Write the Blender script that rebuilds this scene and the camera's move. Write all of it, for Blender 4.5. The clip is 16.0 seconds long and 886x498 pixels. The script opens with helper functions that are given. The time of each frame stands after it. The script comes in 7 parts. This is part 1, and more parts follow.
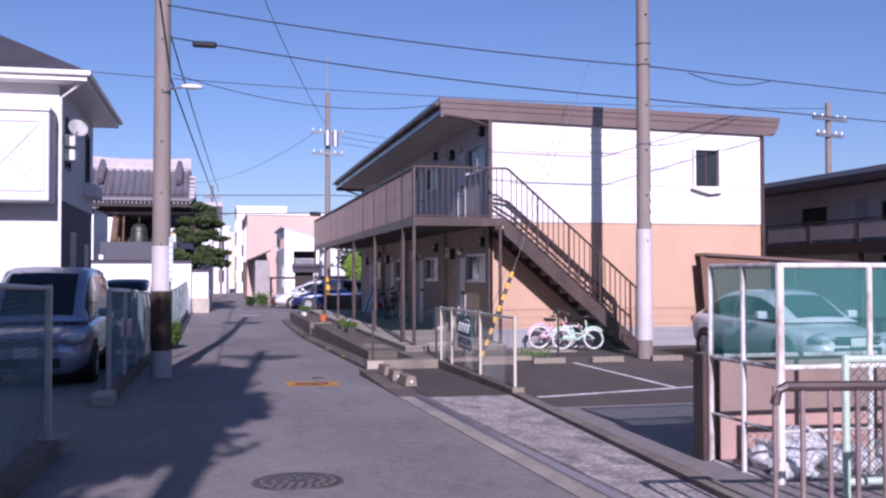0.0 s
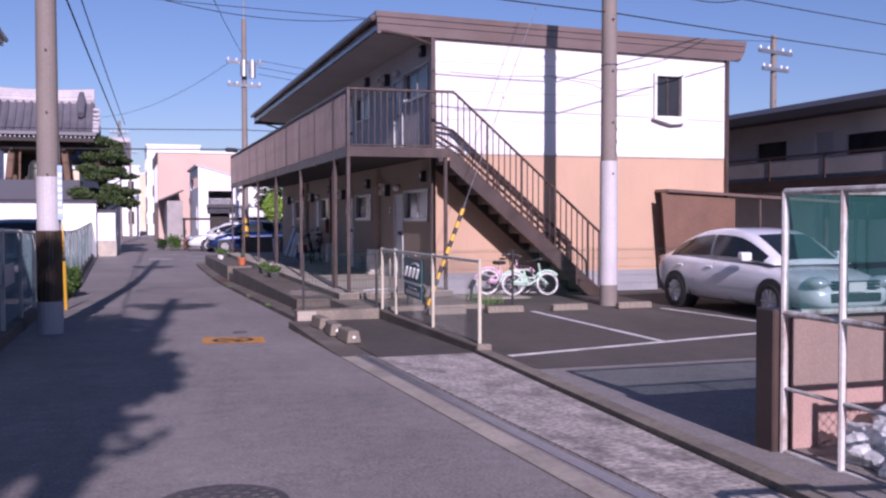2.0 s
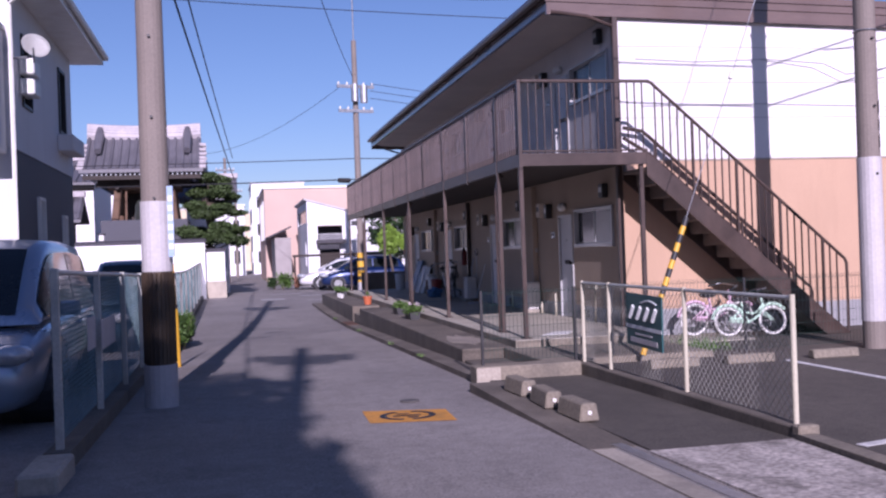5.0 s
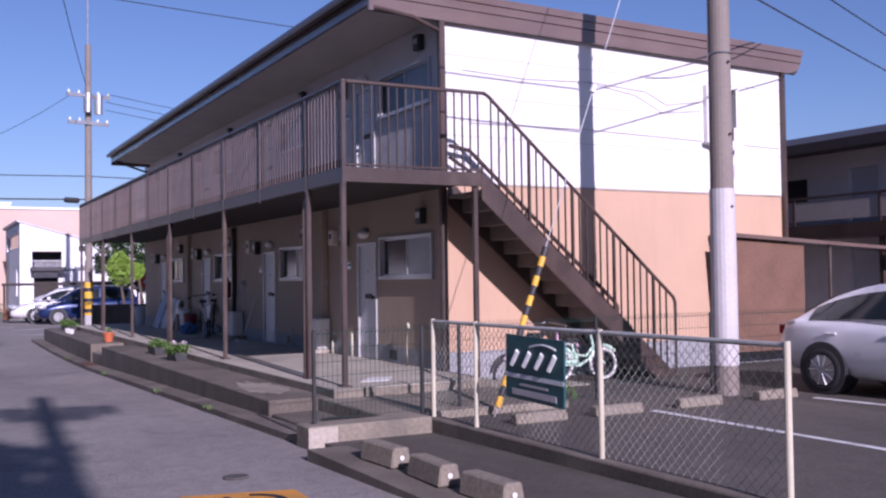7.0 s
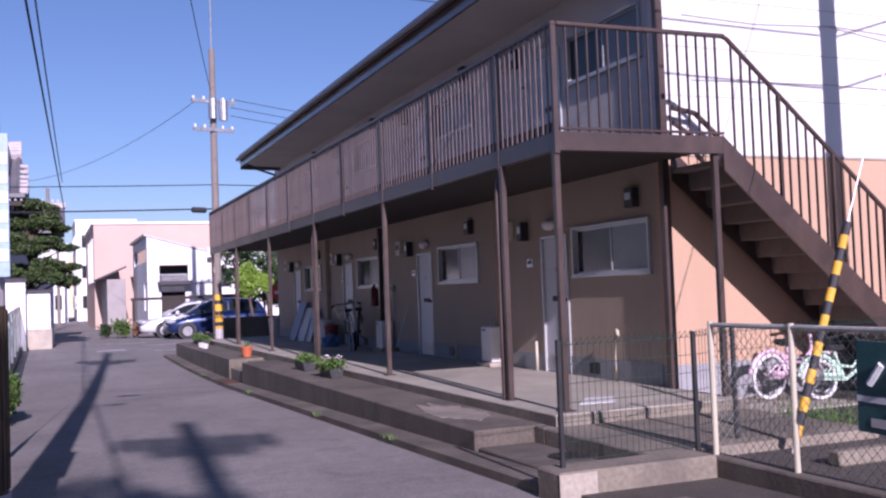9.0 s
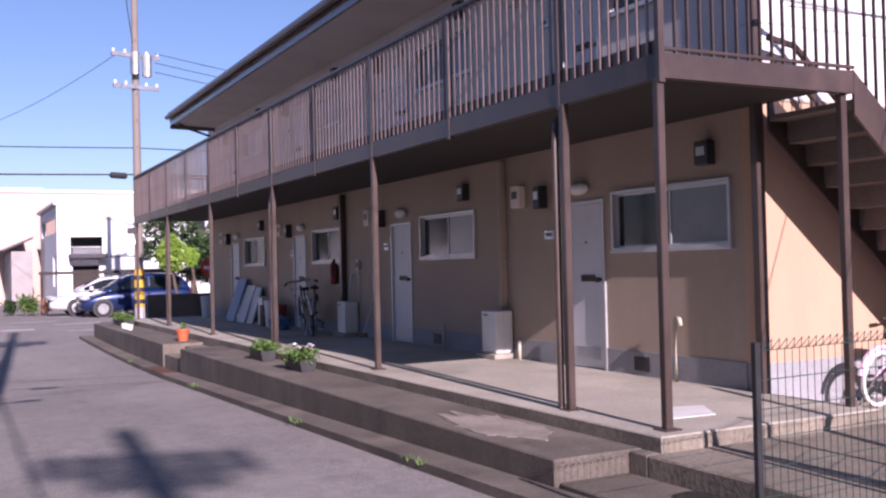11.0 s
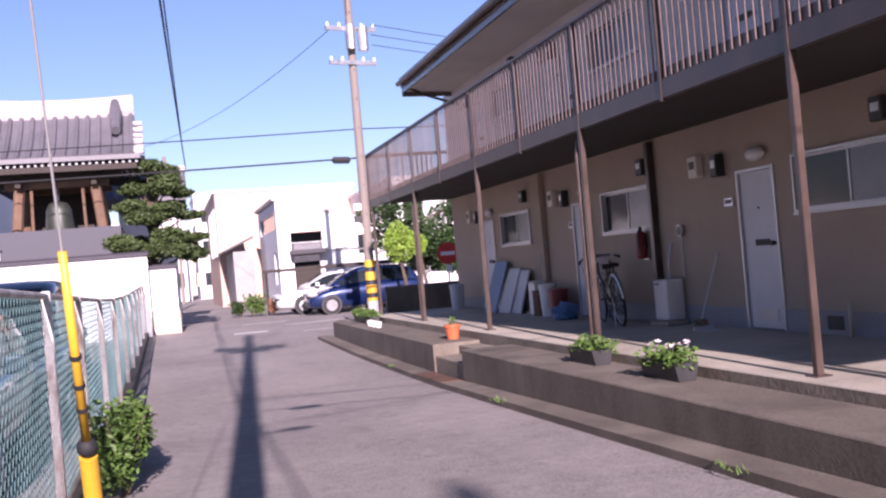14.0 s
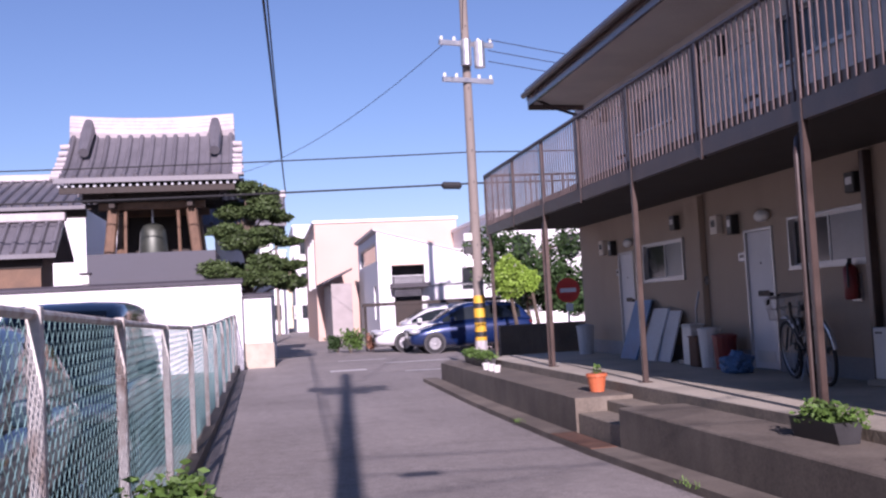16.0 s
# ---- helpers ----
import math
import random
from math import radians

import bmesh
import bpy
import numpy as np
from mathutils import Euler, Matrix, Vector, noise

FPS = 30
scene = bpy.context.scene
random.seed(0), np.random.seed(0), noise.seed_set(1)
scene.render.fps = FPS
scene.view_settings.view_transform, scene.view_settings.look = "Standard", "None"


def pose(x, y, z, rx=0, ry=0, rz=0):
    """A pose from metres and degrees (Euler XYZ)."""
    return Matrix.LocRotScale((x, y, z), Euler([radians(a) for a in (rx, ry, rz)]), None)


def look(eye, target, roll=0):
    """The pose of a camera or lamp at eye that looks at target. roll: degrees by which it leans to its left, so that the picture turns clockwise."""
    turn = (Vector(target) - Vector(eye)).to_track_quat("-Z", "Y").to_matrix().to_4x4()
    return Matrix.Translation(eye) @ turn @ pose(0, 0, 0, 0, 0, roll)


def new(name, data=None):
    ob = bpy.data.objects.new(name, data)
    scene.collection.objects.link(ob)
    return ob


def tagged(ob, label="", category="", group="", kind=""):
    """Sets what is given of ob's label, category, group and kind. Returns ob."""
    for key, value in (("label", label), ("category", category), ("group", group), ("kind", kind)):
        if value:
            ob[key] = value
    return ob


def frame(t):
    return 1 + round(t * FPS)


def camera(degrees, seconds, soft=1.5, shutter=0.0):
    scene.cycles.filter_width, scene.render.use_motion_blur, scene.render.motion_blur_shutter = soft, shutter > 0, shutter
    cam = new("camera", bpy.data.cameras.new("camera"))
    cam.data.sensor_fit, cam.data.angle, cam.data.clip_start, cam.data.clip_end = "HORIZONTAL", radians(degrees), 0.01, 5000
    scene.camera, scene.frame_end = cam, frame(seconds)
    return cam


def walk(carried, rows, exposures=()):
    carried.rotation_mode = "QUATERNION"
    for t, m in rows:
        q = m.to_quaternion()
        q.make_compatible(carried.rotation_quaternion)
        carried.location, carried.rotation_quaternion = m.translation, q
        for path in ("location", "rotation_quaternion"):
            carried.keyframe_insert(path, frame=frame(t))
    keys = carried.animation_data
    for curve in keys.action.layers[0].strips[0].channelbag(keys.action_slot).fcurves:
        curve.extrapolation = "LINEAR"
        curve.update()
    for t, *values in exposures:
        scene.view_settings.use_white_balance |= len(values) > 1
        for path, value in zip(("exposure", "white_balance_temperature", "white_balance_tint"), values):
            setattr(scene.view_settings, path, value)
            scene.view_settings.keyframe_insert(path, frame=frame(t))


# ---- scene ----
cam = camera(48.8, 16.0, 2.3)
PATH = [
    (0, (0.035, -1.508, 1.661), (0.486, 0.44, 1.713), -0.1),
    (0.5, (0.09, -0.908, 1.646), (0.706, 0.995, 1.67), 1.1),
    (1, (0.184, -0.319, 1.622), (0.852, 1.566, 1.611), 0.7),
    (1.5, (0.148, 0.167, 1.585), (0.767, 2.068, 1.541), 2.0),
    (2, (0.185, 0.761, 1.576), (0.798, 2.664, 1.51), -0.1),
    (2.5, (0.193, 1.38, 1.559), (0.685, 3.316, 1.451), 0.2),
    (3, (0.138, 1.883, 1.581), (0.522, 3.845, 1.537), -2.0),
    (3.2, (0.111, 2.215, 1.536), (0.439, 4.188, 1.547), -2.4),
    (5.3, (-0.143, 4.91, 1.516), (0.29, 6.862, 1.514), -1.9),
    (5.5, (-0.188, 5.164, 1.534), (0.251, 7.115, 1.505), -1.3),
    (6, (-0.387, 5.765, 1.546), (0.307, 7.639, 1.612), 0.1),
    (6.5, (-0.469, 6.365, 1.509), (0.385, 8.171, 1.605), -0.9),
    (7, (-0.552, 6.968, 1.493), (0.403, 8.724, 1.553), -0.8),
    (7.5, (-0.58, 7.586, 1.456), (0.459, 9.294, 1.518), -3.5),
    (8, (-0.542, 8.286, 1.447), (0.421, 10.037, 1.515), -1.5),
    (8.5, (-0.579, 8.89, 1.476), (0.285, 10.693, 1.542), -3.3),
    (9, (-0.502, 9.615, 1.395), (0.253, 11.465, 1.479), -2.1),
    (9.2, (-0.553, 9.843, 1.443), (0.25, 11.672, 1.55), -1.8),
    (11.3, (-0.484, 12.654, 1.399), (0.468, 14.413, 1.388), -1.5),
    (11.5, (-0.525, 12.91, 1.408), (0.464, 14.647, 1.357), -1.9),
    (12, (-0.422, 13.567, 1.39), (0.513, 15.334, 1.324), -1.7),
    (12.5, (-0.431, 14.227, 1.397), (0.485, 16.005, 1.373), -1.4),
    (13, (-0.49, 14.815, 1.408), (0.353, 16.628, 1.356), -2.5),
    (13.5, (-0.618, 15.428, 1.381), (0.082, 17.301, 1.4), -3.6),
    (14, (-0.636, 16.234, 1.326), (-0.089, 18.158, 1.35), -4.9),
    (14.5, (-0.706, 16.97, 1.279), (-0.208, 18.906, 1.352), -3.1),
    (15, (-0.682, 17.508, 1.271), (-0.205, 19.45, 1.328), -4.4),
    (15.5, (-0.72, 18.123, 1.246), (-0.279, 20.072, 1.305), -2.4),
    (16, (-0.53, 18.86, 1.265), (-0.167, 20.823, 1.384), -3.0),
]
EXPOSURES = [(0.0, 0.42, 5600, 38), (3.0, 0.28, 5800, 43), (5.5, 0.37, 5600, 40), (9.0, 0.48, 5700, 40), (11.5, 1.1, 6200, 40), (12.5, 1.4, 6350, 40), (13.5, 1.36, 6400, 40), (14.5, 0.97, 6200, 40), (16.0, 0.76, 6050, 40)]
walk(cam, [(t, look(eye, target, roll)) for t, eye, target, roll in PATH], EXPOSURES)
# ---- world, sun, exposure ----
SUN_DIR = Vector((0.08, 1.0, -0.45)).normalized()
world = bpy.data.worlds.new("sky")
scene.world = world
world.use_nodes = True
wn = world.node_tree.nodes
wn.clear()
sky = wn.new("ShaderNodeTexSky")
sky.sky_type, sky.sun_disc = "NISHITA", False
sky.sun_elevation, sky.sun_rotation = math.asin(-SUN_DIR.z), math.atan2(-SUN_DIR.x, -SUN_DIR.y)
sky.air_density, sky.dust_density, sky.ozone_density = 1.0, 0.25, 4.0
wbg = wn.new("ShaderNodeBackground")
wbg.inputs["Strength"].default_value = 0.064
wout = wn.new("ShaderNodeOutputWorld")
world.node_tree.links.new(sky.outputs[0], wbg.inputs[0])
world.node_tree.links.new(wbg.outputs[0], wout.inputs[0])
sun = new("sun", bpy.data.lights.new("sun", "SUN"))
sun.data.energy, sun.data.angle, sun.data.color = 4.55, radians(0.53), (1.0, 0.93, 0.84)
sun.rotation_euler = SUN_DIR.to_track_quat("-Z", "Y").to_euler()


# ---- mesh and material helpers ----
BASES = {}


def thing(name, base=(0, 0, 0), label="", category="", group="", kind=""):
    """An Empty at the base of a thing; its parts are built in world coordinates about it."""
    ob = new(name)
    ob.empty_display_size = 0.1
    ob.location = base
    BASES[ob] = Vector(base)
    return tagged(ob, label, category, group, kind)


def finish(bm, mat, smooth=False):
    me = bpy.data.meshes.new("mesh")
    bmesh.ops.recalc_face_normals(bm, faces=bm.faces)
    bm.to_mesh(me)
    bm.free()
    if mat:
        me.materials.append(mat)
    if smooth:
        for p in me.polygons:
            p.use_smooth = True
    return me


def part(name, bm, mat, parent, label="", smooth=False):
    base = BASES[parent]
    if base.length > 0:
        bmesh.ops.translate(bm, vec=-base, verts=bm.verts)
    ob = new(name, finish(bm, mat, smooth))
    ob.parent = parent
    BASES[ob] = base
    if label:
        ob["label"] = label
    return ob


def solo(name, bm, mat, label="", category="", kind="", smooth=False, group=""):
    """A thing of one single mesh, in world coordinates."""
    ob = new(name, finish(bm, mat, smooth))
    BASES[ob] = Vector((0, 0, 0))
    return tagged(ob, label, category, group, kind)


def B():
    return bmesh.new()


def box(bm, x0, y0, z0, x1, y1, z1, m=None):
    co = [(x0, y0, z0), (x1, y0, z0), (x1, y1, z0), (x0, y1, z0), (x0, y0, z1), (x1, y0, z1), (x1, y1, z1), (x0, y1, z1)]
    v = [bm.verts.new(m @ Vector(c) if m else c) for c in co]
    for f in ((0, 3, 2, 1), (4, 5, 6, 7), (0, 1, 5, 4), (1, 2, 6, 5), (2, 3, 7, 6), (3, 0, 4, 7)):
        bm.faces.new([v[i] for i in f])
    return bm


def bbox(bm, x0, y0, z0, x1, y1, z1, r=0.01, seg=1):
    """A box with bevelled edges, added to bm."""
    t = B()
    box(t, x0, y0, z0, x1, y1, z1)
    bmesh.ops.bevel(t, geom=t.edges[:], offset=r, segments=seg, affect="EDGES", profile=0.5)
    return join(bm, t)


def join(bm, t, m=None):
    mp = {}
    for v in t.verts:
        mp[v] = bm.verts.new(m @ v.co if m else v.co)
    for f in t.faces:
        bm.faces.new([mp[v] for v in f.verts])
    t.free()
    return bm


def tube(bm, pts, radii, n=8, cap=True):
    """A swept round bar through pts; radii one number or one each."""
    pts = [Vector(p) for p in pts]
    if not hasattr(radii, "__len__"):
        radii = [radii] * len(pts)
    rings = []
    for i, p in enumerate(pts):
        d = (pts[min(i + 1, len(pts) - 1)] - pts[max(i - 1, 0)]).normalized()
        u = d.cross(Vector((0, 0, 1)))
        u = u.normalized() if u.length > 1e-4 else Vector((1, 0, 0))
        w = d.cross(u)
        rings.append([bm.verts.new(p + radii[i] * (math.cos(a) * u + math.sin(a) * w)) for a in [2 * math.pi * k / n for k in range(n)]])
    for a, b in zip(rings, rings[1:]):
        for k in range(n):
            bm.faces.new((a[k], a[(k + 1) % n], b[(k + 1) % n], b[k]))
    if cap:
        bm.faces.new(rings[0][::-1])
        bm.faces.new(rings[-1])
    return bm


def prism(bm, outline, axis, a, b):
    """Extrudes a 2D outline along an axis ('x': outline is (y, z); 'y': (x, z); 'z': (x, y))."""
    def at(p, q):
        return {"x": (q, p[0], p[1]), "y": (p[0], q, p[1]), "z": (p[0], p[1], q)}[axis]
    va = [bm.verts.new(at(p, a)) for p in outline]
    vb = [bm.verts.new(at(p, b)) for p in outline]
    bm.faces.new(va)
    bm.faces.new(vb[::-1])
    n = len(outline)
    for i in range(n):
        bm.faces.new((va[i], vb[i], vb[(i + 1) % n], va[(i + 1) % n]))
    return bm


def torus(bm, centre, axis_u, axis_v, R, r, n=24, k=6):
    c, u, v = Vector(centre), Vector(axis_u).normalized(), Vector(axis_v).normalized()
    w = u.cross(v)
    rings = []
    for i in range(n):
        a = 2 * math.pi * i / n
        d = math.cos(a) * u + math.sin(a) * v
        rings.append([bm.verts.new(c + (R + r * math.cos(b)) * d + r * math.sin(b) * w) for b in [2 * math.pi * j / k for j in range(k)]])
    for i in range(n):
        A, Bq = rings[i], rings[(i + 1) % n]
        for j in range(k):
            bm.faces.new((A[j], Bq[j], Bq[(j + 1) % k], A[(j + 1) % k]))
    return bm


def wall_sheet(bm, axis, c0, c1, u0, u1, z0, z1, holes):
    """A wall slab between c0 and c1 across its thickness, u0..u1 along it, with rectangular holes (ua, ub, za, zb) cut through."""
    us = sorted({u0, u1, *[h[0] for h in holes], *[h[1] for h in holes]})
    zs = sorted({z0, z1, *[h[2] for h in holes], *[h[3] for h in holes]})
    us = [u for u in us if u0 <= u <= u1]
    zs = [z for z in zs if z0 <= z <= z1]
    solid = {}
    for i in range(len(us) - 1):
        for j in range(len(zs) - 1):
            um, zm = (us[i] + us[i + 1]) / 2, (zs[j] + zs[j + 1]) / 2
            solid[i, j] = not any(h[0] < um < h[1] and h[2] < zm < h[3] for h in holes)
    cache = {}

    def vert(c, i, j):
        key = (c, i, j)
        if key not in cache:
            co = (c, us[i], zs[j]) if axis == "x" else (us[i], c, zs[j])
            cache[key] = bm.verts.new(co)
        return cache[key]
    for (i, j), s in solid.items():
        if not s:
            continue
        for c in (c0, c1):
            bm.faces.new((vert(c, i, j), vert(c, i + 1, j), vert(c, i + 1, j + 1), vert(c, i, j + 1)))
        for di, dj, a, b in ((-1, 0, (i, j), (i, j + 1)), (1, 0, (i + 1, j), (i + 1, j + 1)), (0, -1, (i, j), (i + 1, j)), (0, 1, (i, j + 1), (i + 1, j + 1))):
            if not solid.get((i + di, j + dj), False):
                bm.faces.new((vert(c0, *a), vert(c0, *b), vert(c1, *b), vert(c1, *a)))
    return bm


def material(name, colour, rough=0.7, metal=0.0, vary=0.15, scale=1.2, fine=40.0, fine_vary=0.12, bump=0.15, dark=None, stain=0.0, stain_scale=(0.6, 0.6, 0.6), per_object=0.0, spec=0.5, coat=0.0):
    """A painted or mineral surface: base colour varied at two scales, with stains of a second colour, fine bump, uneven gloss."""
    m = bpy.data.materials.new(name)
    m.use_nodes = True
    nt = m.node_tree
    nodes, links = nt.nodes, nt.links
    bs = nodes["Principled BSDF"]
    tc = nodes.new("ShaderNodeTexCoord")
    n1 = nodes.new("ShaderNodeTexNoise")
    n1.inputs["Scale"].default_value, n1.inputs["Detail"].default_value = scale, 5
    n2 = nodes.new("ShaderNodeTexNoise")
    n2.inputs["Scale"].default_value, n2.inputs["Detail"].default_value = fine, 3
    links.new(tc.outputs["Object"], n1.inputs["Vector"])
    links.new(tc.outputs["Object"], n2.inputs["Vector"])
    c = Vector(colour)

    def ramp(src, lo, hi, a=0.3, b=0.7):
        r = nodes.new("ShaderNodeValToRGB")
        r.color_ramp.elements[0].position, r.color_ramp.elements[1].position = a, b
        r.color_ramp.elements[0].color, r.color_ramp.elements[1].color = (*lo, 1), (*hi, 1)
        links.new(src, r.inputs[0])
        return r.outputs[0]

    def mix(kind, fac, a, b):
        x = nodes.new("ShaderNodeMix")
        x.data_type, x.blend_type = "RGBA", kind
        for sock, val in ((x.inputs[0], fac), (x.inputs[6], a), (x.inputs[7], b)):
            if hasattr(val, "links"):
                links.new(val, sock)
            else:
                sock.default_value = val
        return x.outputs[2]
    col = ramp(n1.outputs[0], c * (1 - vary), c * (1 + vary))
    f = 1 - fine_vary
    col = mix("MULTIPLY", 1.0, col, ramp(n2.outputs[0], (f, f, f), (1 + fine_vary,) * 3))
    if stain > 0:
        mp = nodes.new("ShaderNodeMapping")
        mp.inputs["Scale"].default_value = stain_scale
        n3 = nodes.new("ShaderNodeTexNoise")
        n3.inputs["Scale"].default_value, n3.inputs["Detail"].default_value, n3.inputs["Roughness"].default_value = 1.0, 7, 0.65
        links.new(tc.outputs["Object"], mp.inputs[0])
        links.new(mp.outputs[0], n3.inputs["Vector"])
        fac = ramp(n3.outputs[0], (0, 0, 0), (stain,) * 3, 0.48, 0.72)
        d = dark if dark else tuple(c * 0.4)
        col = mix("MIX", fac, col, (*d, 1))
    if per_object > 0:
        oi = nodes.new("ShaderNodeObjectInfo")
        col = mix("MULTIPLY", 1.0, col, ramp(oi.outputs["Random"], (1 - per_object,) * 3, (1 + per_object * 0.4,) * 3, 0, 1))
    links.new(col, bs.inputs["Base Color"])
    rr = nodes.new("ShaderNodeMapRange")
    rr.inputs[3].default_value, rr.inputs[4].default_value = max(0.02, rough - 0.12), min(1, rough + 0.12)
    links.new(n1.outputs[0], rr.inputs[0])
    links.new(rr.outputs[0], bs.inputs["Roughness"])
    bs.inputs["Metallic"].default_value = metal
    bs.inputs["Specular IOR Level"].default_value = spec
    bs.inputs["Coat Weight"].default_value = coat
    if bump > 0:
        bp = nodes.new("ShaderNodeBump")
        bp.inputs["Strength"].default_value, bp.inputs["Distance"].default_value = bump, 0.01
        links.new(n2.outputs[0], bp.inputs["Height"])
        links.new(bp.outputs[0], bs.inputs["Normal"])
    return m


def glass(name, tint=(0.8, 0.85, 0.88), alpha=0.35, rough=0.05, clear=0.55):
    """Thin pane: partly see-through, partly a glossy coloured sheet."""
    m = bpy.data.materials.new(name)
    m.use_nodes = True
    nt = m.node_tree
    bs = nt.nodes["Principled BSDF"]
    bs.inputs["Base Color"].default_value = (*tint, 1)
    bs.inputs["Roughness"].default_value = rough
    tr = nt.nodes.new("ShaderNodeBsdfTransparent")
    tr.inputs[0].default_value = (*[clear + (1 - clear) * t for t in tint], 1)
    mx = nt.nodes.new("ShaderNodeMixShader")
    mx.inputs[0].default_value = alpha
    nt.links.new(tr.outputs[0], mx.inputs[1])
    nt.links.new(bs.outputs[0], mx.inputs[2])
    nt.links.new(mx.outputs[0], nt.nodes["Material Output"].inputs[0])
    return m


def road_z(y):
    """The street falls gently, levels at the bend and rises a little to the crossing."""
    if y < 29:
        return 0.28 - 0.0205 * max(y, -40)
    if y < 34:
        return -0.3145
    if y < 46:
        return -0.3145 + (y - 34) / 12 * 0.165
    return -0.15


def asphalt(name, colour, pale):
    """Worn road surface: aggregate speckle, long pale tyre tracks, darker oil blotches and hairline cracks."""
    m = material(name, colour, 0.85, vary=0.16, scale=0.45, fine=55, fine_vary=0.32, bump=0.5, dark=pale, stain=0.75, stain_scale=(0.9, 0.16, 1))
    nt = m.node_tree
    nodes, links = nt.nodes, nt.links
    bs = nodes["Principled BSDF"]
    col = bs.inputs["Base Color"].links[0].from_socket
    tc = nodes.new("ShaderNodeTexCoord")

    def layer(col, tex_out, lo, hi, a, b):
        r = nodes.new("ShaderNodeValToRGB")
        r.color_ramp.elements[0].position, r.color_ramp.elements[1].position = a, b
        r.color_ramp.elements[0].color, r.color_ramp.elements[1].color = (lo, lo, lo, 1), (hi, hi, hi, 1)
        links.new(tex_out, r.inputs[0])
        x = nodes.new("ShaderNodeMix")
        x.data_type, x.blend_type = "RGBA", "MULTIPLY"
        x.inputs[0].default_value = 1.0
        links.new(col, x.inputs[6])
        links.new(r.outputs[0], x.inputs[7])
        return x.outputs[2]
    mid = nodes.new("ShaderNodeTexNoise")
    mid.inputs["Scale"].default_value, mid.inputs["Detail"].default_value, mid.inputs["Roughness"].default_value = 7.0, 6, 0.75
    links.new(tc.outputs["Object"], mid.inputs["Vector"])
    col = layer(col, mid.outputs[0], 0.84, 1.15, 0.32, 0.68)
    blot = nodes.new("ShaderNodeTexNoise")
    blot.inputs["Scale"].default_value, blot.inputs["Detail"].default_value = 1.7, 4
    links.new(tc.outputs["Object"], blot.inputs["Vector"])
    col = layer(col, blot.outputs[0], 0.84, 1.0, 0.28, 0.45)
    warp = nodes.new("ShaderNodeVectorMath")
    warp.operation = "MULTIPLY_ADD"
    warp.inputs[1].default_value = (0.5, 0.5, 0.5)
    links.new(mid.outputs["Color"], warp.inputs[0])
    links.new(tc.outputs["Object"], warp.inputs[2])
    cr = nodes.new("ShaderNodeTexVoronoi")
    cr.feature = "DISTANCE_TO_EDGE"
    cr.inputs["Scale"].default_value = 0.28
    links.new(warp.outputs[0], cr.inputs["Vector"])
    col = layer(col, cr.outputs["Distance"], 0.86, 1.0, 0.0, 0.004)
    links.new(col, bs.inputs["Base Color"])
    return m


# ---- materials ----
ASPHALT = asphalt("asphalt", (0.236, 0.214, 0.199), (0.288, 0.262, 0.243))
LOT_ASPHALT = asphalt("lot_asphalt", (0.08, 0.069, 0.057), (0.12, 0.104, 0.087))
WORN_CONCRETE = material("worn_stained_concrete", (0.225, 0.193, 0.148), 0.88, vary=0.2, scale=1.6, fine=30, fine_vary=0.2, bump=0.4, dark=(0.1, 0.088, 0.075), stain=0.7, stain_scale=(1.8, 1.8, 1.1))
CONCRETE = material("concrete", (0.39, 0.342, 0.28), 0.85, vary=0.16, scale=1.1, fine=30, fine_vary=0.14, bump=0.3, dark=(0.15, 0.135, 0.12), stain=0.65, stain_scale=(1.3, 1.3, 1.3))
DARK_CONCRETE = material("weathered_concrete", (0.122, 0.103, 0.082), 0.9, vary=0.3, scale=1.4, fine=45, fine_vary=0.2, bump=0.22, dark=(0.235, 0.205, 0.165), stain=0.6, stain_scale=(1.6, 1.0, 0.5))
SLAB = material("slab_concrete", (0.42, 0.382, 0.31), 0.8, vary=0.14, scale=0.9, fine=40, fine_vary=0.12, bump=0.2, dark=(0.2, 0.185, 0.15), stain=0.7, stain_scale=(0.8, 0.8, 0.8))
GRAVEL = material("worn_apron", (0.42, 0.375, 0.335), 0.9, vary=0.22, scale=3.0, fine=26, fine_vary=0.45, bump=0.9, dark=(0.13, 0.115, 0.1), stain=0.95, stain_scale=(3.4, 2.0, 1.0))
WHITE_WALL = material("white_siding", (0.72, 0.69, 0.685), 0.7, vary=0.03, scale=0.6, fine=60, fine_vary=0.03, bump=0.1, dark=(0.55, 0.5, 0.46), stain=0.16, stain_scale=(3, 3, 0.35))
TAN_WALL = material("tan_render", (0.5, 0.33, 0.222), 0.85, vary=0.05, scale=0.8, fine=120, fine_vary=0.08, bump=0.3, dark=(0.34, 0.22, 0.14), stain=0.25, stain_scale=(2, 2, 0.4))
FRONT_WALL = material("beige_render", (0.4, 0.315, 0.242), 0.85, vary=0.06, scale=0.7, fine=120, fine_vary=0.08, bump=0.3, dark=(0.3, 0.235, 0.18), stain=0.3, stain_scale=(2, 2, 0.4))
UPPER_WALL = material("offwhite_render", (0.62, 0.58, 0.555), 0.8, vary=0.05, scale=0.7, fine=90, fine_vary=0.06, bump=0.2, dark=(0.48, 0.42, 0.37), stain=0.3, stain_scale=(2, 2, 0.4))
PLINTH = material("plinth_mortar", (0.29, 0.29, 0.3), 0.85, vary=0.1, scale=2, fine=40, fine_vary=0.1, bump=0.3, dark=(0.2, 0.2, 0.2), stain=0.4, stain_scale=(1, 1, 2))
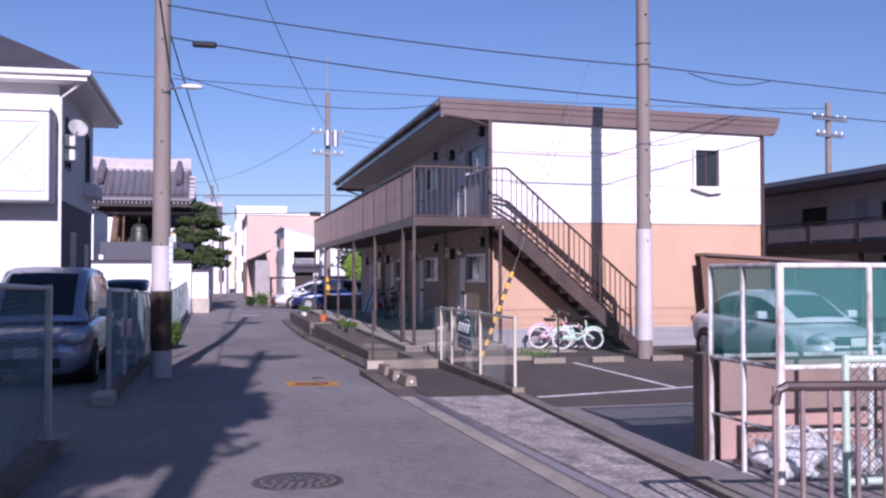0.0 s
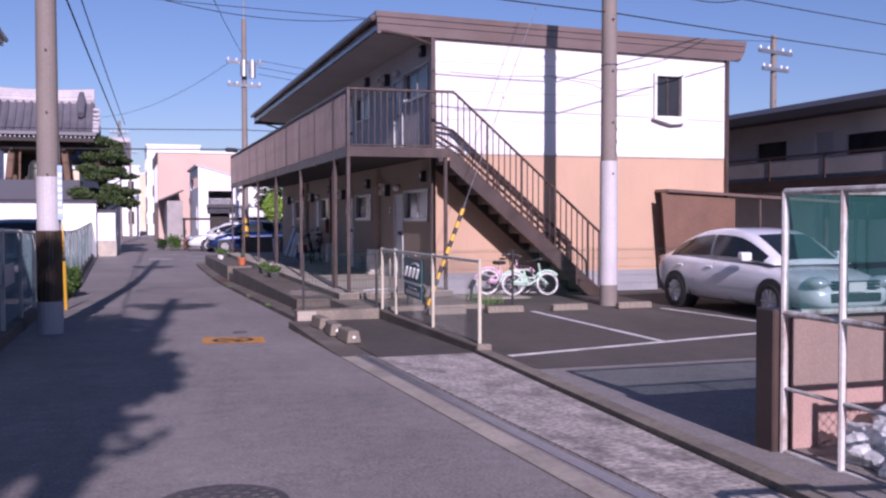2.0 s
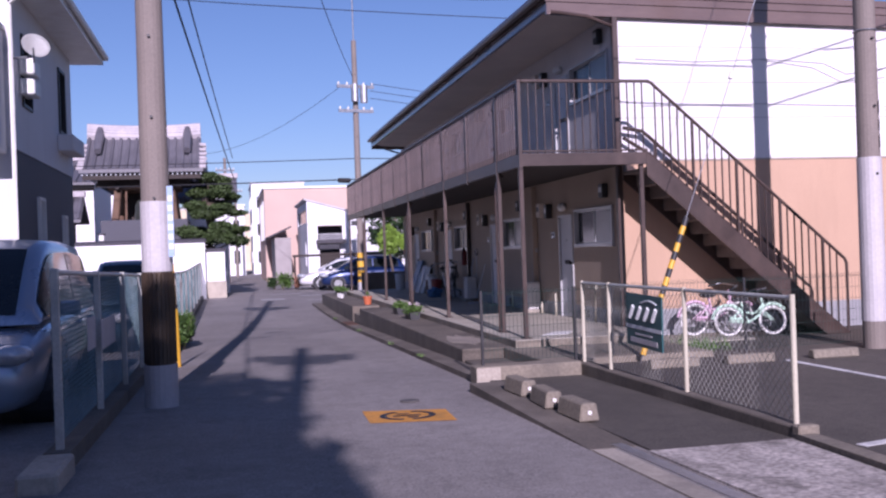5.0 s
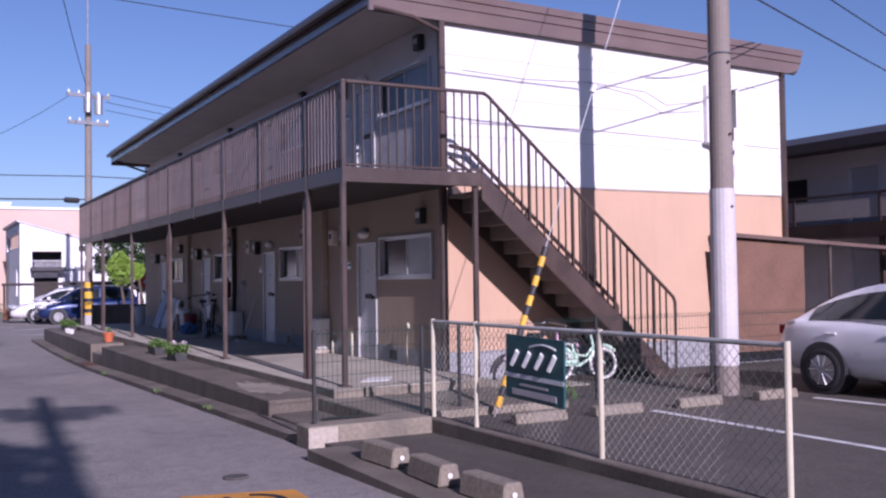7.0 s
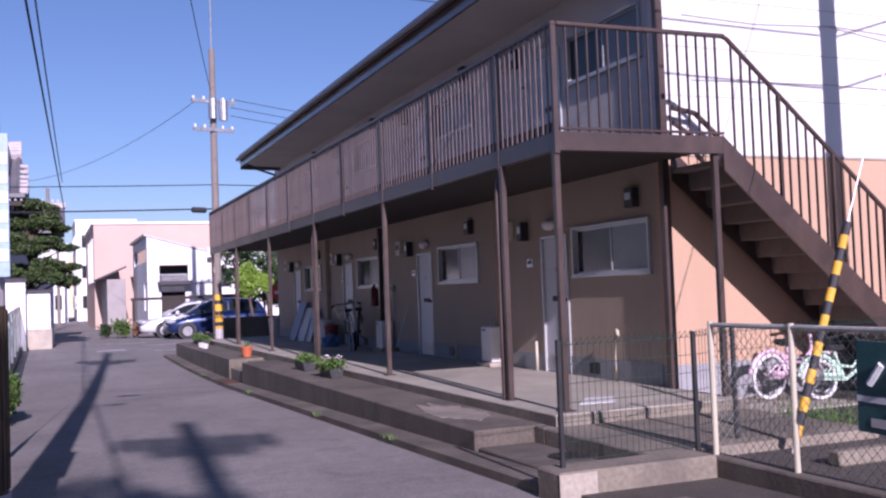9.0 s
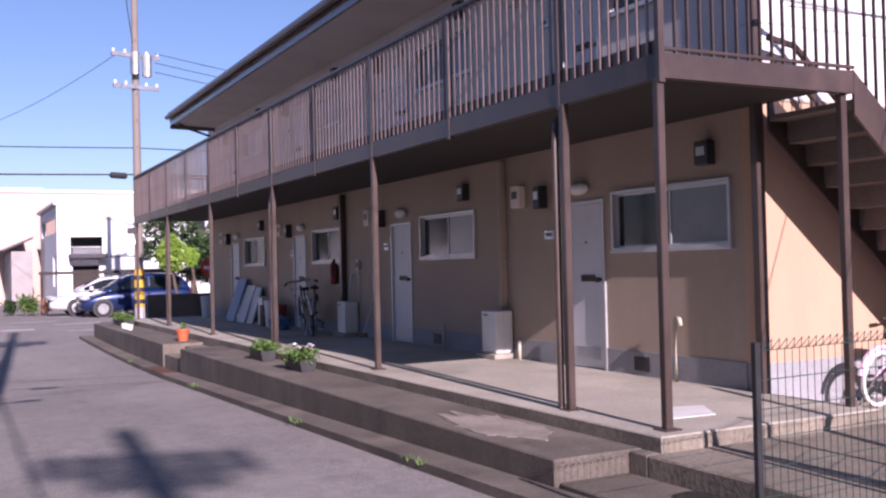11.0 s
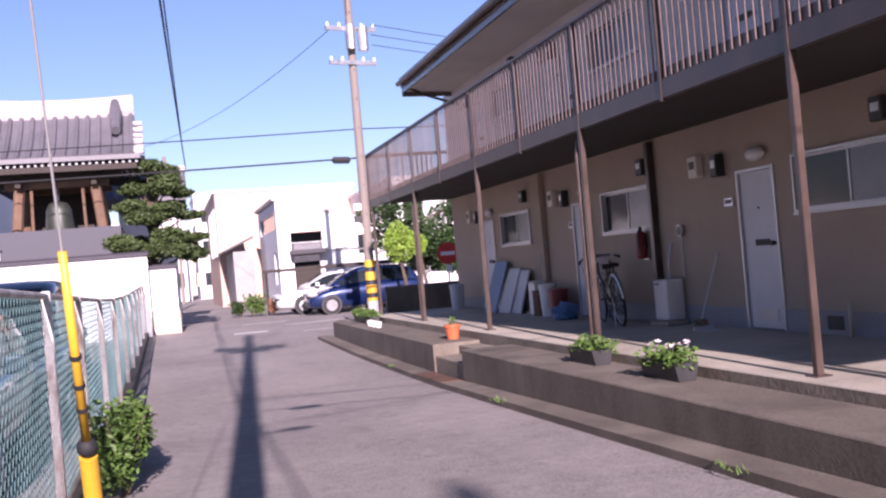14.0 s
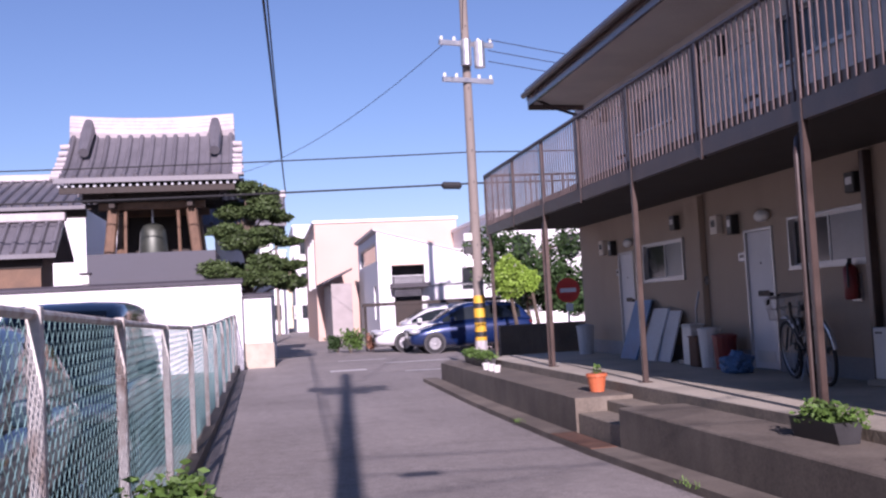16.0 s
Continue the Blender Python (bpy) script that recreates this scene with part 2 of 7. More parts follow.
BROWN_METAL = material("brown_steel", (0.06, 0.041, 0.035), 0.35, spec=0.5, vary=0.2, scale=3, fine=60, fine_vary=0.12, bump=0.06, dark=(0.12, 0.078, 0.062), stain=0.45, stain_scale=(3, 3, 1.2))
ROOF_METAL = material("brown_roof_sheet", (0.15, 0.105, 0.09), 0.2, spec=0.8, vary=0.12, scale=1.2, fine=50, fine_vary=0.06, bump=0.04, dark=(0.24, 0.17, 0.14), stain=0.4, stain_scale=(0.8, 0.5, 3))
SOFFIT = material("soffit_board", (0.76, 0.68, 0.59), 0.8, vary=0.06, scale=1.0, fine=50, fine_vary=0.05, bump=0.08, stain=0.2, dark=(0.35, 0.29, 0.24))
POLE_CONCRETE = material("pole_concrete", (0.215, 0.182, 0.158), 0.8, vary=0.1, scale=1.2, fine=50, fine_vary=0.1, bump=0.15, dark=(0.15, 0.125, 0.105), stain=0.5, stain_scale=(4, 4, 0.5))


def piece(name, mesh, parent, loc, rot=(0, 0, 0), scale=(1, 1, 1)):
    """A part on shared mesh data; loc in world metres."""
    ob = new(name, mesh)
    ob.parent = parent
    ob.location = Vector(loc) - BASES[parent]
    ob.rotation_euler, ob.scale = rot, scale
    BASES[ob] = BASES[parent]
    return ob


WHITE_PAINT = material("white_enamel", (0.72, 0.71, 0.68), 0.5, vary=0.06, scale=3, fine=50, fine_vary=0.05, bump=0.05, dark=(0.4, 0.34, 0.27), stain=0.3, stain_scale=(4, 4, 1.5))
RUSTY_WHITE = material("rusting_white_paint", (0.62, 0.6, 0.56), 0.6, vary=0.1, scale=4, fine=40, fine_vary=0.1, bump=0.15, dark=(0.19, 0.08, 0.04), stain=0.95, stain_scale=(7, 7, 2.2))
CREAM_PAINT = material("cream_enamel", (0.52, 0.48, 0.37), 0.5, vary=0.06, scale=3, fine=50, fine_vary=0.05, bump=0.05, dark=(0.35, 0.27, 0.18), stain=0.35, stain_scale=(4, 4, 1.5))
ALUMINIUM = material("window_aluminium", (0.48, 0.48, 0.48), 0.4, metal=0.3, vary=0.04, scale=4, fine=60, fine_vary=0.03, bump=0.02)
DOOR_PAINT = material("door_enamel", (0.58, 0.58, 0.6), 0.5, vary=0.05, scale=2, fine=60, fine_vary=0.04, bump=0.04, dark=(0.4, 0.38, 0.36), stain=0.3)
DARK_GLASS = material("dark_pane", (0.03, 0.034, 0.038), 0.08, spec=0.22, vary=0.2, scale=1.5, fine=10, fine_vary=0.05, bump=0.0)
FROST_GLASS = material("frosted_pane", (0.17, 0.185, 0.2), 0.22, spec=0.35, vary=0.1, scale=2.5, fine=80, fine_vary=0.06, bump=0.1)
BLACK_RUBBER = material("black_rubber", (0.018, 0.018, 0.02), 0.75, vary=0.2, scale=6, fine=60, fine_vary=0.2, bump=0.1)
BLACK_PLASTIC = material("black_plastic", (0.025, 0.025, 0.027), 0.5, vary=0.2, scale=5, fine=60, fine_vary=0.1, bump=0.05)
STEEL = material("galvanised_steel", (0.42, 0.42, 0.43), 0.4, metal=0.85, vary=0.12, scale=6, fine=30, fine_vary=0.1, bump=0.04)
GREEN_MESH = material("green_coated_wire", (0.03, 0.07, 0.06), 0.5, vary=0.15, scale=4, bump=0.0)
GREY_WIRE = material("galvanised_wire", (0.46, 0.46, 0.42), 0.45, metal=0.15, vary=0.15, scale=4, bump=0.0)
TEAL_WIRE = material("teal_coated_wire", (0.15, 0.27, 0.27), 0.5, vary=0.2, scale=2, fine=10, fine_vary=0.15, bump=0.0)
PALE_WIRE = material("pale_blue_wire", (0.16, 0.24, 0.25), 0.5, vary=0.2, scale=2, fine=10, fine_vary=0.15, bump=0.0)
ROAD_PAINT = material("road_paint_white", (0.66, 0.65, 0.63), 0.7, vary=0.08, scale=3, fine=60, fine_vary=0.15, bump=0.2, dark=(0.22, 0.21, 0.2), stain=0.75, stain_scale=(5, 5, 5))
ROAD_YELLOW = material("road_paint_orange", (0.6, 0.27, 0.04), 0.75, vary=0.1, scale=3, fine=60, fine_vary=0.2, bump=0.2, dark=(0.2, 0.13, 0.06), stain=0.6, stain_scale=(5, 5, 5))
YELLOW = material("yellow_plastic", (0.72, 0.4, 0.03), 0.45, vary=0.08, scale=3, fine=30, fine_vary=0.06, bump=0.05, dark=(0.3, 0.16, 0.03), stain=0.35, stain_scale=(6, 6, 2))
MANHOLE_IRON = material("worn_manhole_iron", (0.115, 0.105, 0.098), 0.65, metal=0.3, vary=0.2, scale=8, fine=60, fine_vary=0.3, bump=0.5, dark=(0.07, 0.06, 0.055), stain=0.5, stain_scale=(5, 5, 5))
CAST_IRON = material("cast_iron", (0.055, 0.05, 0.048), 0.6, metal=0.5, vary=0.2, scale=8, fine=60, fine_vary=0.3, bump=0.5, dark=(0.12, 0.08, 0.06), stain=0.5, stain_scale=(5, 5, 5))
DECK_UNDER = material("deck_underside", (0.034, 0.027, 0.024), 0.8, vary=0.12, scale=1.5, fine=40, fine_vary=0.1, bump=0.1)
RENDERED_PINK = material("pink_block_render", (0.4, 0.26, 0.22), 0.85, vary=0.08, scale=1.5, fine=60, fine_vary=0.1, bump=0.3, dark=(0.26, 0.17, 0.14), stain=0.5, stain_scale=(2, 2, 1))


# ---- ground ----
def strip(bm, xs, y0, y1, step, zf):
    """A sheet across xs from y0 to y1 whose height is zf(x, y)."""
    n = max(1, int(round((y1 - y0) / step)))
    rows = []
    for i in range(n + 1):
        y = y0 + (y1 - y0) * i / n
        rows.append([bm.verts.new((x, y, zf(x, y))) for x in xs])
    for a, b in zip(rows, rows[1:]):
        for k in range(len(xs) - 1):
            bm.faces.new((a[k], a[k + 1], b[k + 1], b[k]))
    return bm


def slab(bm, x0, x1, y0, y1, top, depth=0.3, step=1.0):
    """A paved strip with real thickness whose top follows top(y)."""
    n = max(1, int(round((y1 - y0) / step)))
    rings = []
    for i in range(n + 1):
        y = y0 + (y1 - y0) * i / n
        a, b = (x0(y) if callable(x0) else x0), (x1(y) if callable(x1) else x1)
        z = top(y) if callable(top) else top
        rings.append([bm.verts.new(c) for c in ((a, y, z - depth), (a, y, z), (b, y, z), (b, y, z - depth))])
    for p, q in zip(rings, rings[1:]):
        for k in range(4):
            bm.faces.new((p[k], p[(k + 1) % 4], q[(k + 1) % 4], q[k]))
    bm.faces.new(rings[0])
    bm.faces.new(rings[-1][::-1])
    return bm


def structure(name, bm, mat, label, category=""):
    return solo(name, bm, mat, label, category or name.split("_")[0], kind="structure")


bm = B()
strip(bm, [-900, -60, -12, -6, -1.6, -0.6, 0.4, 1.4, 2.3, 4, 8, 14, 25, 80, 900], -60, 120, 1.5, lambda x, y: road_z(y))
strip(bm, [-900, -60, 80, 900], 120, 1200, 300, lambda x, y: road_z(y))
bmesh.ops.remove_doubles(bm, verts=bm.verts, dist=0.001)
structure("ground", bm, ASPHALT, "worn grey asphalt street falling gently to a crossing")
bm = B()
slab(bm, 3.98, 24, 3.2, GY0 := 18.4, 0.085, 0.4)
structure("parking_lot", bm, LOT_ASPHALT, "dark asphalt parking lot beside the apartment block", "pavement")

# drain edge, worn apron and kerb along the lot entrance
road = lambda d: (lambda y: road_z(y) + d)
bm = B()
slab(bm, 2.36, 2.52, 2.5, 11.1, road(0.012), 0.2)
structure("gutter_edge", bm, CONCRETE, "pale concrete drain edge along the street", "trim")
bm = B()
slab(bm, 2.57, 2.66, 2.5, 11.3, road(0.008), 0.2)
structure("gutter_cover", bm, STEEL, "narrow grey steel drain cover strip", "trim")
bm = B()
slab(bm, 2.7, lambda y: 3.28 + 0.09 * (y - 5), 2.5, 10.9, road(0.014), 0.3, 0.6)
structure("pavement_apron", bm, GRAVEL, "worn speckled concrete apron with moss in front of the lot", "pavement")
bm = B()
slab(bm, 2.73, 3.83, 10.9, 15.29, lambda y: 0.07 - 0.012 * (y - 10.9), 0.3, 0.6)
structure("pavement_strip", bm, LOT_ASPHALT, "dark patched pavement strip before the fence", "pavement")
bm = B()
slab(bm, lambda y: 3.3 + 0.09 * (y - 5), lambda y: 3.44 + 0.09 * (y - 5), 2.5, 10.95, lambda y: max(road_z(y) + 0.05, 0.1), 0.3, 0.6)
structure("lot_kerb", bm, WORN_CONCRETE, "low grey weathered kerb before the parking lot", "kerb")
bm = B()
slab(bm, lambda y: 3.44 + 0.09 * (y - 5), 3.99, 2.5, 10.95, 0.084, 0.3, 0.6)
structure("lot_margin", bm, LOT_ASPHALT, "dark asphalt margin of the parking lot", "pavement")
bm = B()
slab(bm, 2.36, 2.72, 11.15, 14.75, lambda y: 0.055 + 0.006 * (y - 11), 0.35)
structure("street_kerb", bm, DARK_CONCRETE, "dark stained concrete kerb at the street edge", "kerb")

# painted lines of the parking lot
def line(x0, y0, x1, y1, w=0.09, z=0.091):
    d = Vector((x1 - x0, y1 - y0, 0)).normalized()
    n = Vector((-d.y, d.x, 0)) * w / 2
    bm = B()
    pts = [Vector((x0, y0, 0)) - n, Vector((x1, y1, 0)) - n, Vector((x1, y1, 0)) + n, Vector((x0, y0, 0)) + n]
    prism(bm, [(p.x, p.y) for p in pts], "z", z - 0.004, z)
    return structure("parking_line", bm, ROAD_PAINT, "worn white painted parking bay line", "road marking")


line(4.05, 10.45, 9.6, 11.75)
line(6.23, 11.0, 6.22, 14.9)
line(8.75, 11.6, 8.4, 14.7)
line(11.0, 12.1, 10.7, 14.7)

# orange road mark with a dark pictogram
mark = thing("road_marking", (1.44, 13.38, road_z(13.4)), "worn orange road marking with a dark pictogram", "road marking", kind="structure")


def on_road(bm, x0, y0, x1, y1, up):
    v = [bm.verts.new((x, y, road_z(y) + up)) for x, y in ((x0, y0), (x1, y0), (x1, y1), (x0, y1))]
    bm.faces.new(v)
    return bm


bm = B()
v = [bm.verts.new((x, y, road_z(y) + 0.004)) for x, y in ((1.05, 13.1), (1.8, 12.93), (1.85, 13.65), (1.08, 13.87))]
bm.faces.new(v)
part("orange_field", bm, ROAD_YELLOW, mark)
bm = B()
for k in range(20):
    a, b = 2 * math.pi * k / 20, 2 * math.pi * (k + 1) / 20
    if k in (4, 5, 14):
        continue
    q = [(1.44 + r * math.cos(t) * 1.0, 13.4 + r * math.sin(t) * 1.05) for r, t in ((0.2, a), (0.26, a), (0.26, b), (0.2, b))]
    bm.faces.new([bm.verts.new((x, y, road_z(y) + 0.008)) for x, y in q])
for x0, y0, x1, y1 in ((1.3, 13.36, 1.56, 13.42), (1.35, 13.48, 1.47, 13.53), (1.42, 13.25, 1.52, 13.31)):
    on_road(bm, x0, y0, x1, y1, 0.008)
part("pictogram", bm, BLACK_PLASTIC, mark, "dark worn pictogram")

# manhole covers
def manhole(x, y, r):
    m = thing("manhole_cover", (x, y, road_z(y)), "round dark cast-iron manhole cover set in asphalt", "manhole cover", group="manhole covers")
    bm = B()
    tube(bm, [(x, y, road_z(y) - 0.05), (x, y, road_z(y) + 0.006)], r, 32)
    part("rim", bm, MANHOLE_IRON, m)
    bm = B()
    tube(bm, [(x, y, road_z(y)), (x, y, road_z(y) + 0.011)], r * 0.88, 32)
    part("lid", bm, MANHOLE_IRON, m)
    stud = finish(box(B(), -0.018, -0.018, 0, 0.018, 0.018, 0.008), MANHOLE_IRON)
    for ring in (0.3, 0.55, 0.78):
        n = int(ring * 30)
        for k in range(n):
            a = 2 * math.pi * k / n
            cx, cy = x + r * ring * math.cos(a), y + r * ring * math.sin(a)
            piece("stud", stud, m, (cx, cy, road_z(cy) + 0.009))
    return m


manhole(0.61, 5.64, 0.33)
manhole(1.63, 14.35, 0.1)

# white stop line marks at the crossing
for x0, y0, x1, y1 in ((1.0, 43.2, 1.9, 43.55), (2.6, 45.2, 4.4, 45.4), (2.7, 42.0, 3.6, 42.15), (1.5, 47.4, 2.9, 47.6)):
    bm = on_road(B(), x0, y0, x1, y1, 0.005)
    structure("road_line", bm, ROAD_PAINT, "worn white paint mark on the crossing", "road marking")
# ---- retaining wall, steps and walkway slab ----
FX, GX, GY, YE = 5.69, 12.1, 18.42, 37.45
WT = 0.165
bm = B()
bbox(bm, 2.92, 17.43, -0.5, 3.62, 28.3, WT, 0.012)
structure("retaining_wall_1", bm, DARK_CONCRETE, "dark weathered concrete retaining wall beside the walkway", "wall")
bm = B()
prism(bm, [(2.92, 29.7), (3.62, 29.7), (3.62, 39.0), (3.25, 39.2), (2.92, 38.4)], "z", -0.5, WT - 0.02)
structure("retaining_wall_2", bm, DARK_CONCRETE, "dark weathered concrete retaining wall near the crossing", "wall")
for y0, y1 in ((28.3, 29.7),):
    bm = B()
    bbox(bm, 2.95, y0 + 0.003, -0.5, 3.62, y1 - 0.003, -0.02, 0.01)
    bbox(bm, 3.3, y0 + 0.003, -0.4, 3.62, y1 - 0.003, 0.1, 0.01)
    structure("entry_step", bm, WORN_CONCRETE, "worn grey concrete entry steps in the retaining wall", "step")
bm = B()
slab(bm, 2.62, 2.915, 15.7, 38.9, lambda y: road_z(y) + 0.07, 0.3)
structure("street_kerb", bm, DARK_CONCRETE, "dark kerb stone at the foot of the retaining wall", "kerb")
# pale cement repair patch on top of the wall
PATCH = material("cement_patch", (0.29, 0.25, 0.205), 0.85, vary=0.2, scale=2.5, fine=40, fine_vary=0.15, bump=0.2, dark=(0.12, 0.1, 0.085), stain=0.7, stain_scale=(3, 3, 3))
bm = B()
ring = []
random.seed(4)
for k in range(34):
    a = 2 * math.pi * k / 34
    ring.append((3.28 + (0.2 + 0.11 * random.random()) * math.cos(a), 18.75 + (0.5 + 0.45 * random.random()) * math.sin(a)))
prism(bm, ring, "z", WT + 0.001, WT + 0.006)
structure("cement_patch", bm, PATCH, "pale cement repair patch on the wall top", "repair patch")
bm = B()
bbox(bm, 3.63, 17.25, -0.4, FX - 0.003, 37.5, 0.262, 0.01)
structure("walkway_slab", bm, SLAB, "pale concrete walkway slab under the balcony", "walkway")
bm = B()
box(bm, 3.622, 17.25, -0.3, 3.628, 37.48, 0.252)
box(bm, 3.64, 17.242, -0.3, FX - 0.01, 17.248, 0.252)
structure("slab_edge", bm, WORN_CONCRETE, "dark stained edge of the walkway slab", "trim")
bm = B()
prism(bm, [(4.16, 17.76), (4.54, 17.74), (4.77, 18.13), (4.48, 18.2)], "z", 0.263, 0.268)
solo("paper_sheet", bm, WHITE_PAINT, "pale flat sheet lying on the walkway slab", "sheet")
bm = B()
bbox(bm, FX, 17.25, -0.3, 7.2, GY - 0.003, 0.1, 0.01)
structure("side_slab", bm, SLAB, "pale concrete slab beside the stairs", "walkway")
# concrete end wall between the street and the lot fence
bm = B()
bbox(bm, 2.58, 15.3, -0.5, 3.84, 15.62, 0.17, 0.014)
structure("end_wall", bm, WORN_CONCRETE, "low stained concrete wall end beside the fence", "wall")
bm = B()
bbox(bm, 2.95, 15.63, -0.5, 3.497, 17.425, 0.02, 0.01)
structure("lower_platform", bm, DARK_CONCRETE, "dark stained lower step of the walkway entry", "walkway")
bm = B()
bbox(bm, 3.5, 15.63, -0.5, 5.685, 17.238, 0.16, 0.012)
bbox(bm, 3.5, 17.24, -0.5, 3.617, 17.426, 0.16, 0.008)
structure("upper_platform", bm, WORN_CONCRETE, "stained concrete platform before the walkway slab", "walkway")
bm = B()
box(bm, 2.577, 15.292, -0.1, 2.86, 15.2985, 0.16)
structure("cement_patch", bm, CONCRETE, "pale cement repair on the low wall end", "repair patch")
mc = thing("manhole_cover", (3.42, 16.6, 0.02), "small rusted round cover set in the entry step", "manhole cover", group="manhole covers")
bm = B()
tube(bm, [(3.4, 16.6, -0.02), (3.4, 16.6, 0.026)], 0.19, 28)
part("rim", bm, CAST_IRON, mc)
bm = B()
tube(bm, [(3.4, 16.6, -0.01), (3.4, 16.6, 0.03)], 0.165, 28)
part("lid", bm, CAST_IRON, mc)

# three concrete wheel stops at the lot edge
def kerb_block(x, y, rz):
    t = thing("kerb_block", (0, 0, 0), "grey stained concrete kerb block on the street kerb", "kerb block", group="kerb blocks at the lot entrance")
    bm = B()
    prism(bm, [(-0.09, 0), (0.09, 0), (0.065, 0.15), (-0.065, 0.15)], "y", -0.26, 0.26)
    bmesh.ops.bevel(bm, geom=bm.edges[:], offset=0.012, segments=1, affect="EDGES")
    part("body", bm, WORN_CONCRETE, t)
    bm = B()
    tube(bm, [(0, -0.268, 0.075), (0, -0.262, 0.075)], 0.018, 12)
    part("reflector", bm, WHITE_PAINT, t, "small round reflector")
    t.matrix_basis = pose(x, y, 0.06 + 0.006 * (y - 11), 0, 0, rz)
    return t


kerb_block(2.66, 13.85, 3)
kerb_block(2.68, 13.1, -2)
kerb_block(2.72, 12.38, 2)

# ---- apartment block ----
apt = thing("apartment_building", ((FX + GX) / 2, (GY + YE) / 2, 0), "two-storey apartment block, white siding over tan render", "apartment building")
UNITS = [18.42 + 0.29 + 4.6 * k for k in range(4)]
WIN = [(18.71, 20.42), (23.33, 24.97), (28.02, 29.6), (32.6, 34.18)]
DOOR = [(20.57, 21.28), (25.3, 26.02), (30.0, 30.72), (34.65, 35.37)]
FLOORS = ((0.262, 0.0), (2.76, 2.42))
holes = []
for f, (zf, up) in enumerate(FLOORS):
    for a, b in WIN:
        holes.append((a, b, 1.51 + up, 2.12 + up))
    for a, b in DOOR:
        holes.append((a, b, zf + 0.002, 2.06 + up))
bm = B()
wall_sheet(bm, "x", FX, FX + 0.16, GY + 0.16, YE, 0.5, 2.7, [h for h in holes if h[2] < 2.5])
part("front_wall", bm, FRONT_WALL, apt, "beige rendered front wall")
bm = B()
wall_sheet(bm, "x", FX, FX + 0.16, GY + 0.16, YE, 2.7, 5.02, [h for h in holes if h[2] > 2.5])
part("front_wall", bm, UPPER_WALL, apt, "off-white upper front wall")
bm = B()
wall_sheet(bm, "x", FX - 0.012, FX + 0.16, GY + 0.16, YE, -0.2, 0.5, [h for h in holes if h[2] < 0.5])
part("front_plinth", bm, PLINTH, apt, "grey mortar plinth")
WX = (10.35, 11.02, 3.56, 4.47)
bm = B()
wall_sheet(bm, "y", GY, GY + 0.16, FX, GX, 0.5, 2.765, [])
part("gable_wall_lower", bm, TAN_WALL, apt, "tan rendered lower gable wall")
bm = B()
wall_sheet(bm, "y", GY - 0.01, GY + 0.16, FX, GX, -0.2, 0.5, [])
part("gable_plinth", bm, PLINTH, apt, "grey mortar plinth")
# white siding in four courses with shallow joints
zs = [2.78, 3.42, 3.965, 4.51, 5.02]
for z0, z1 in zip(zs, zs[1:]):
    bm = B()
    wall_sheet(bm, "y", GY - 0.006, GY + 0.16, FX, GX, z0 + 0.004, z1 - 0.004, [WX])
    part("siding_panel", bm, WHITE_WALL, apt)
bm = B()
wall_sheet(bm, "y", GY + 0.003, GY + 0.15, FX + 0.01, GX - 0.01, 2.765, 4.98, [WX])
part("siding_joint", bm, PLINTH, apt)
bm = B()
box(bm, FX - 0.004, GY - 0.014, 2.757, GX + 0.004, GY - 0.0, 2.782)
part("belt_strip", bm, CONCRETE, apt)
bm = B()
box(bm, GX - 0.16, GY + 0.16, -0.2, GX, YE, 4.95)
box(bm, FX + 0.16, YE - 0.16, -0.2, GX - 0.16, YE, 4.95)
part("rear_wall", bm, TAN_WALL, apt)
bm = B()
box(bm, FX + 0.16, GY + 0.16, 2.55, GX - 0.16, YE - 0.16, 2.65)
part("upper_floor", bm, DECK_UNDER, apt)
# brown corner trims
for x, y, w in ((FX - 0.03, GY - 0.05, 0.09), (GX - 0.03, GY - 0.05, 0.07)):
    bm = B()
    bbox(bm, x - w / 2, y - w / 2, 0.1, x + w / 2, y + w / 2, 5.04, 0.01)
    part("downpipe", bm, BROWN_METAL, apt, "brown corner downpipe")

# roof: low mono-pitch with a ribbed brown fascia
RX0, RX1, RY0, RY1 = 4.6, 12.45, 18.33, 36.8
top = lambda x: 5.36 - 0.0205 * (x - RX0)
bm = B()
prism(bm, [(FX + 0.002, 5.018), (GX - 0.002, 5.018), (GX - 0.002, top(GX) - 0.163), (FX + 0.002, top(FX) - 0.163)], "y", GY - 0.006, GY + 0.16)
part("siding_panel", bm, WHITE_WALL, apt)
roof = thing("roof", (8.5, 27.7, 5.1), "low mono-pitch roof with ribbed brown metal fascia", "roof", kind="structure")
bm = B()
prism(bm, [(RX0 + 0.05, top(RX0) - 0.02), (RX1 - 0.05, top(RX1) - 0.02), (RX1 - 0.05, top(RX1) - 0.16), (RX0 + 0.05, top(RX0) - 0.16)], "y", RY0 + 0.05, RY1 - 0.05)
part("roof_deck", bm, ROOF_METAL, roof)
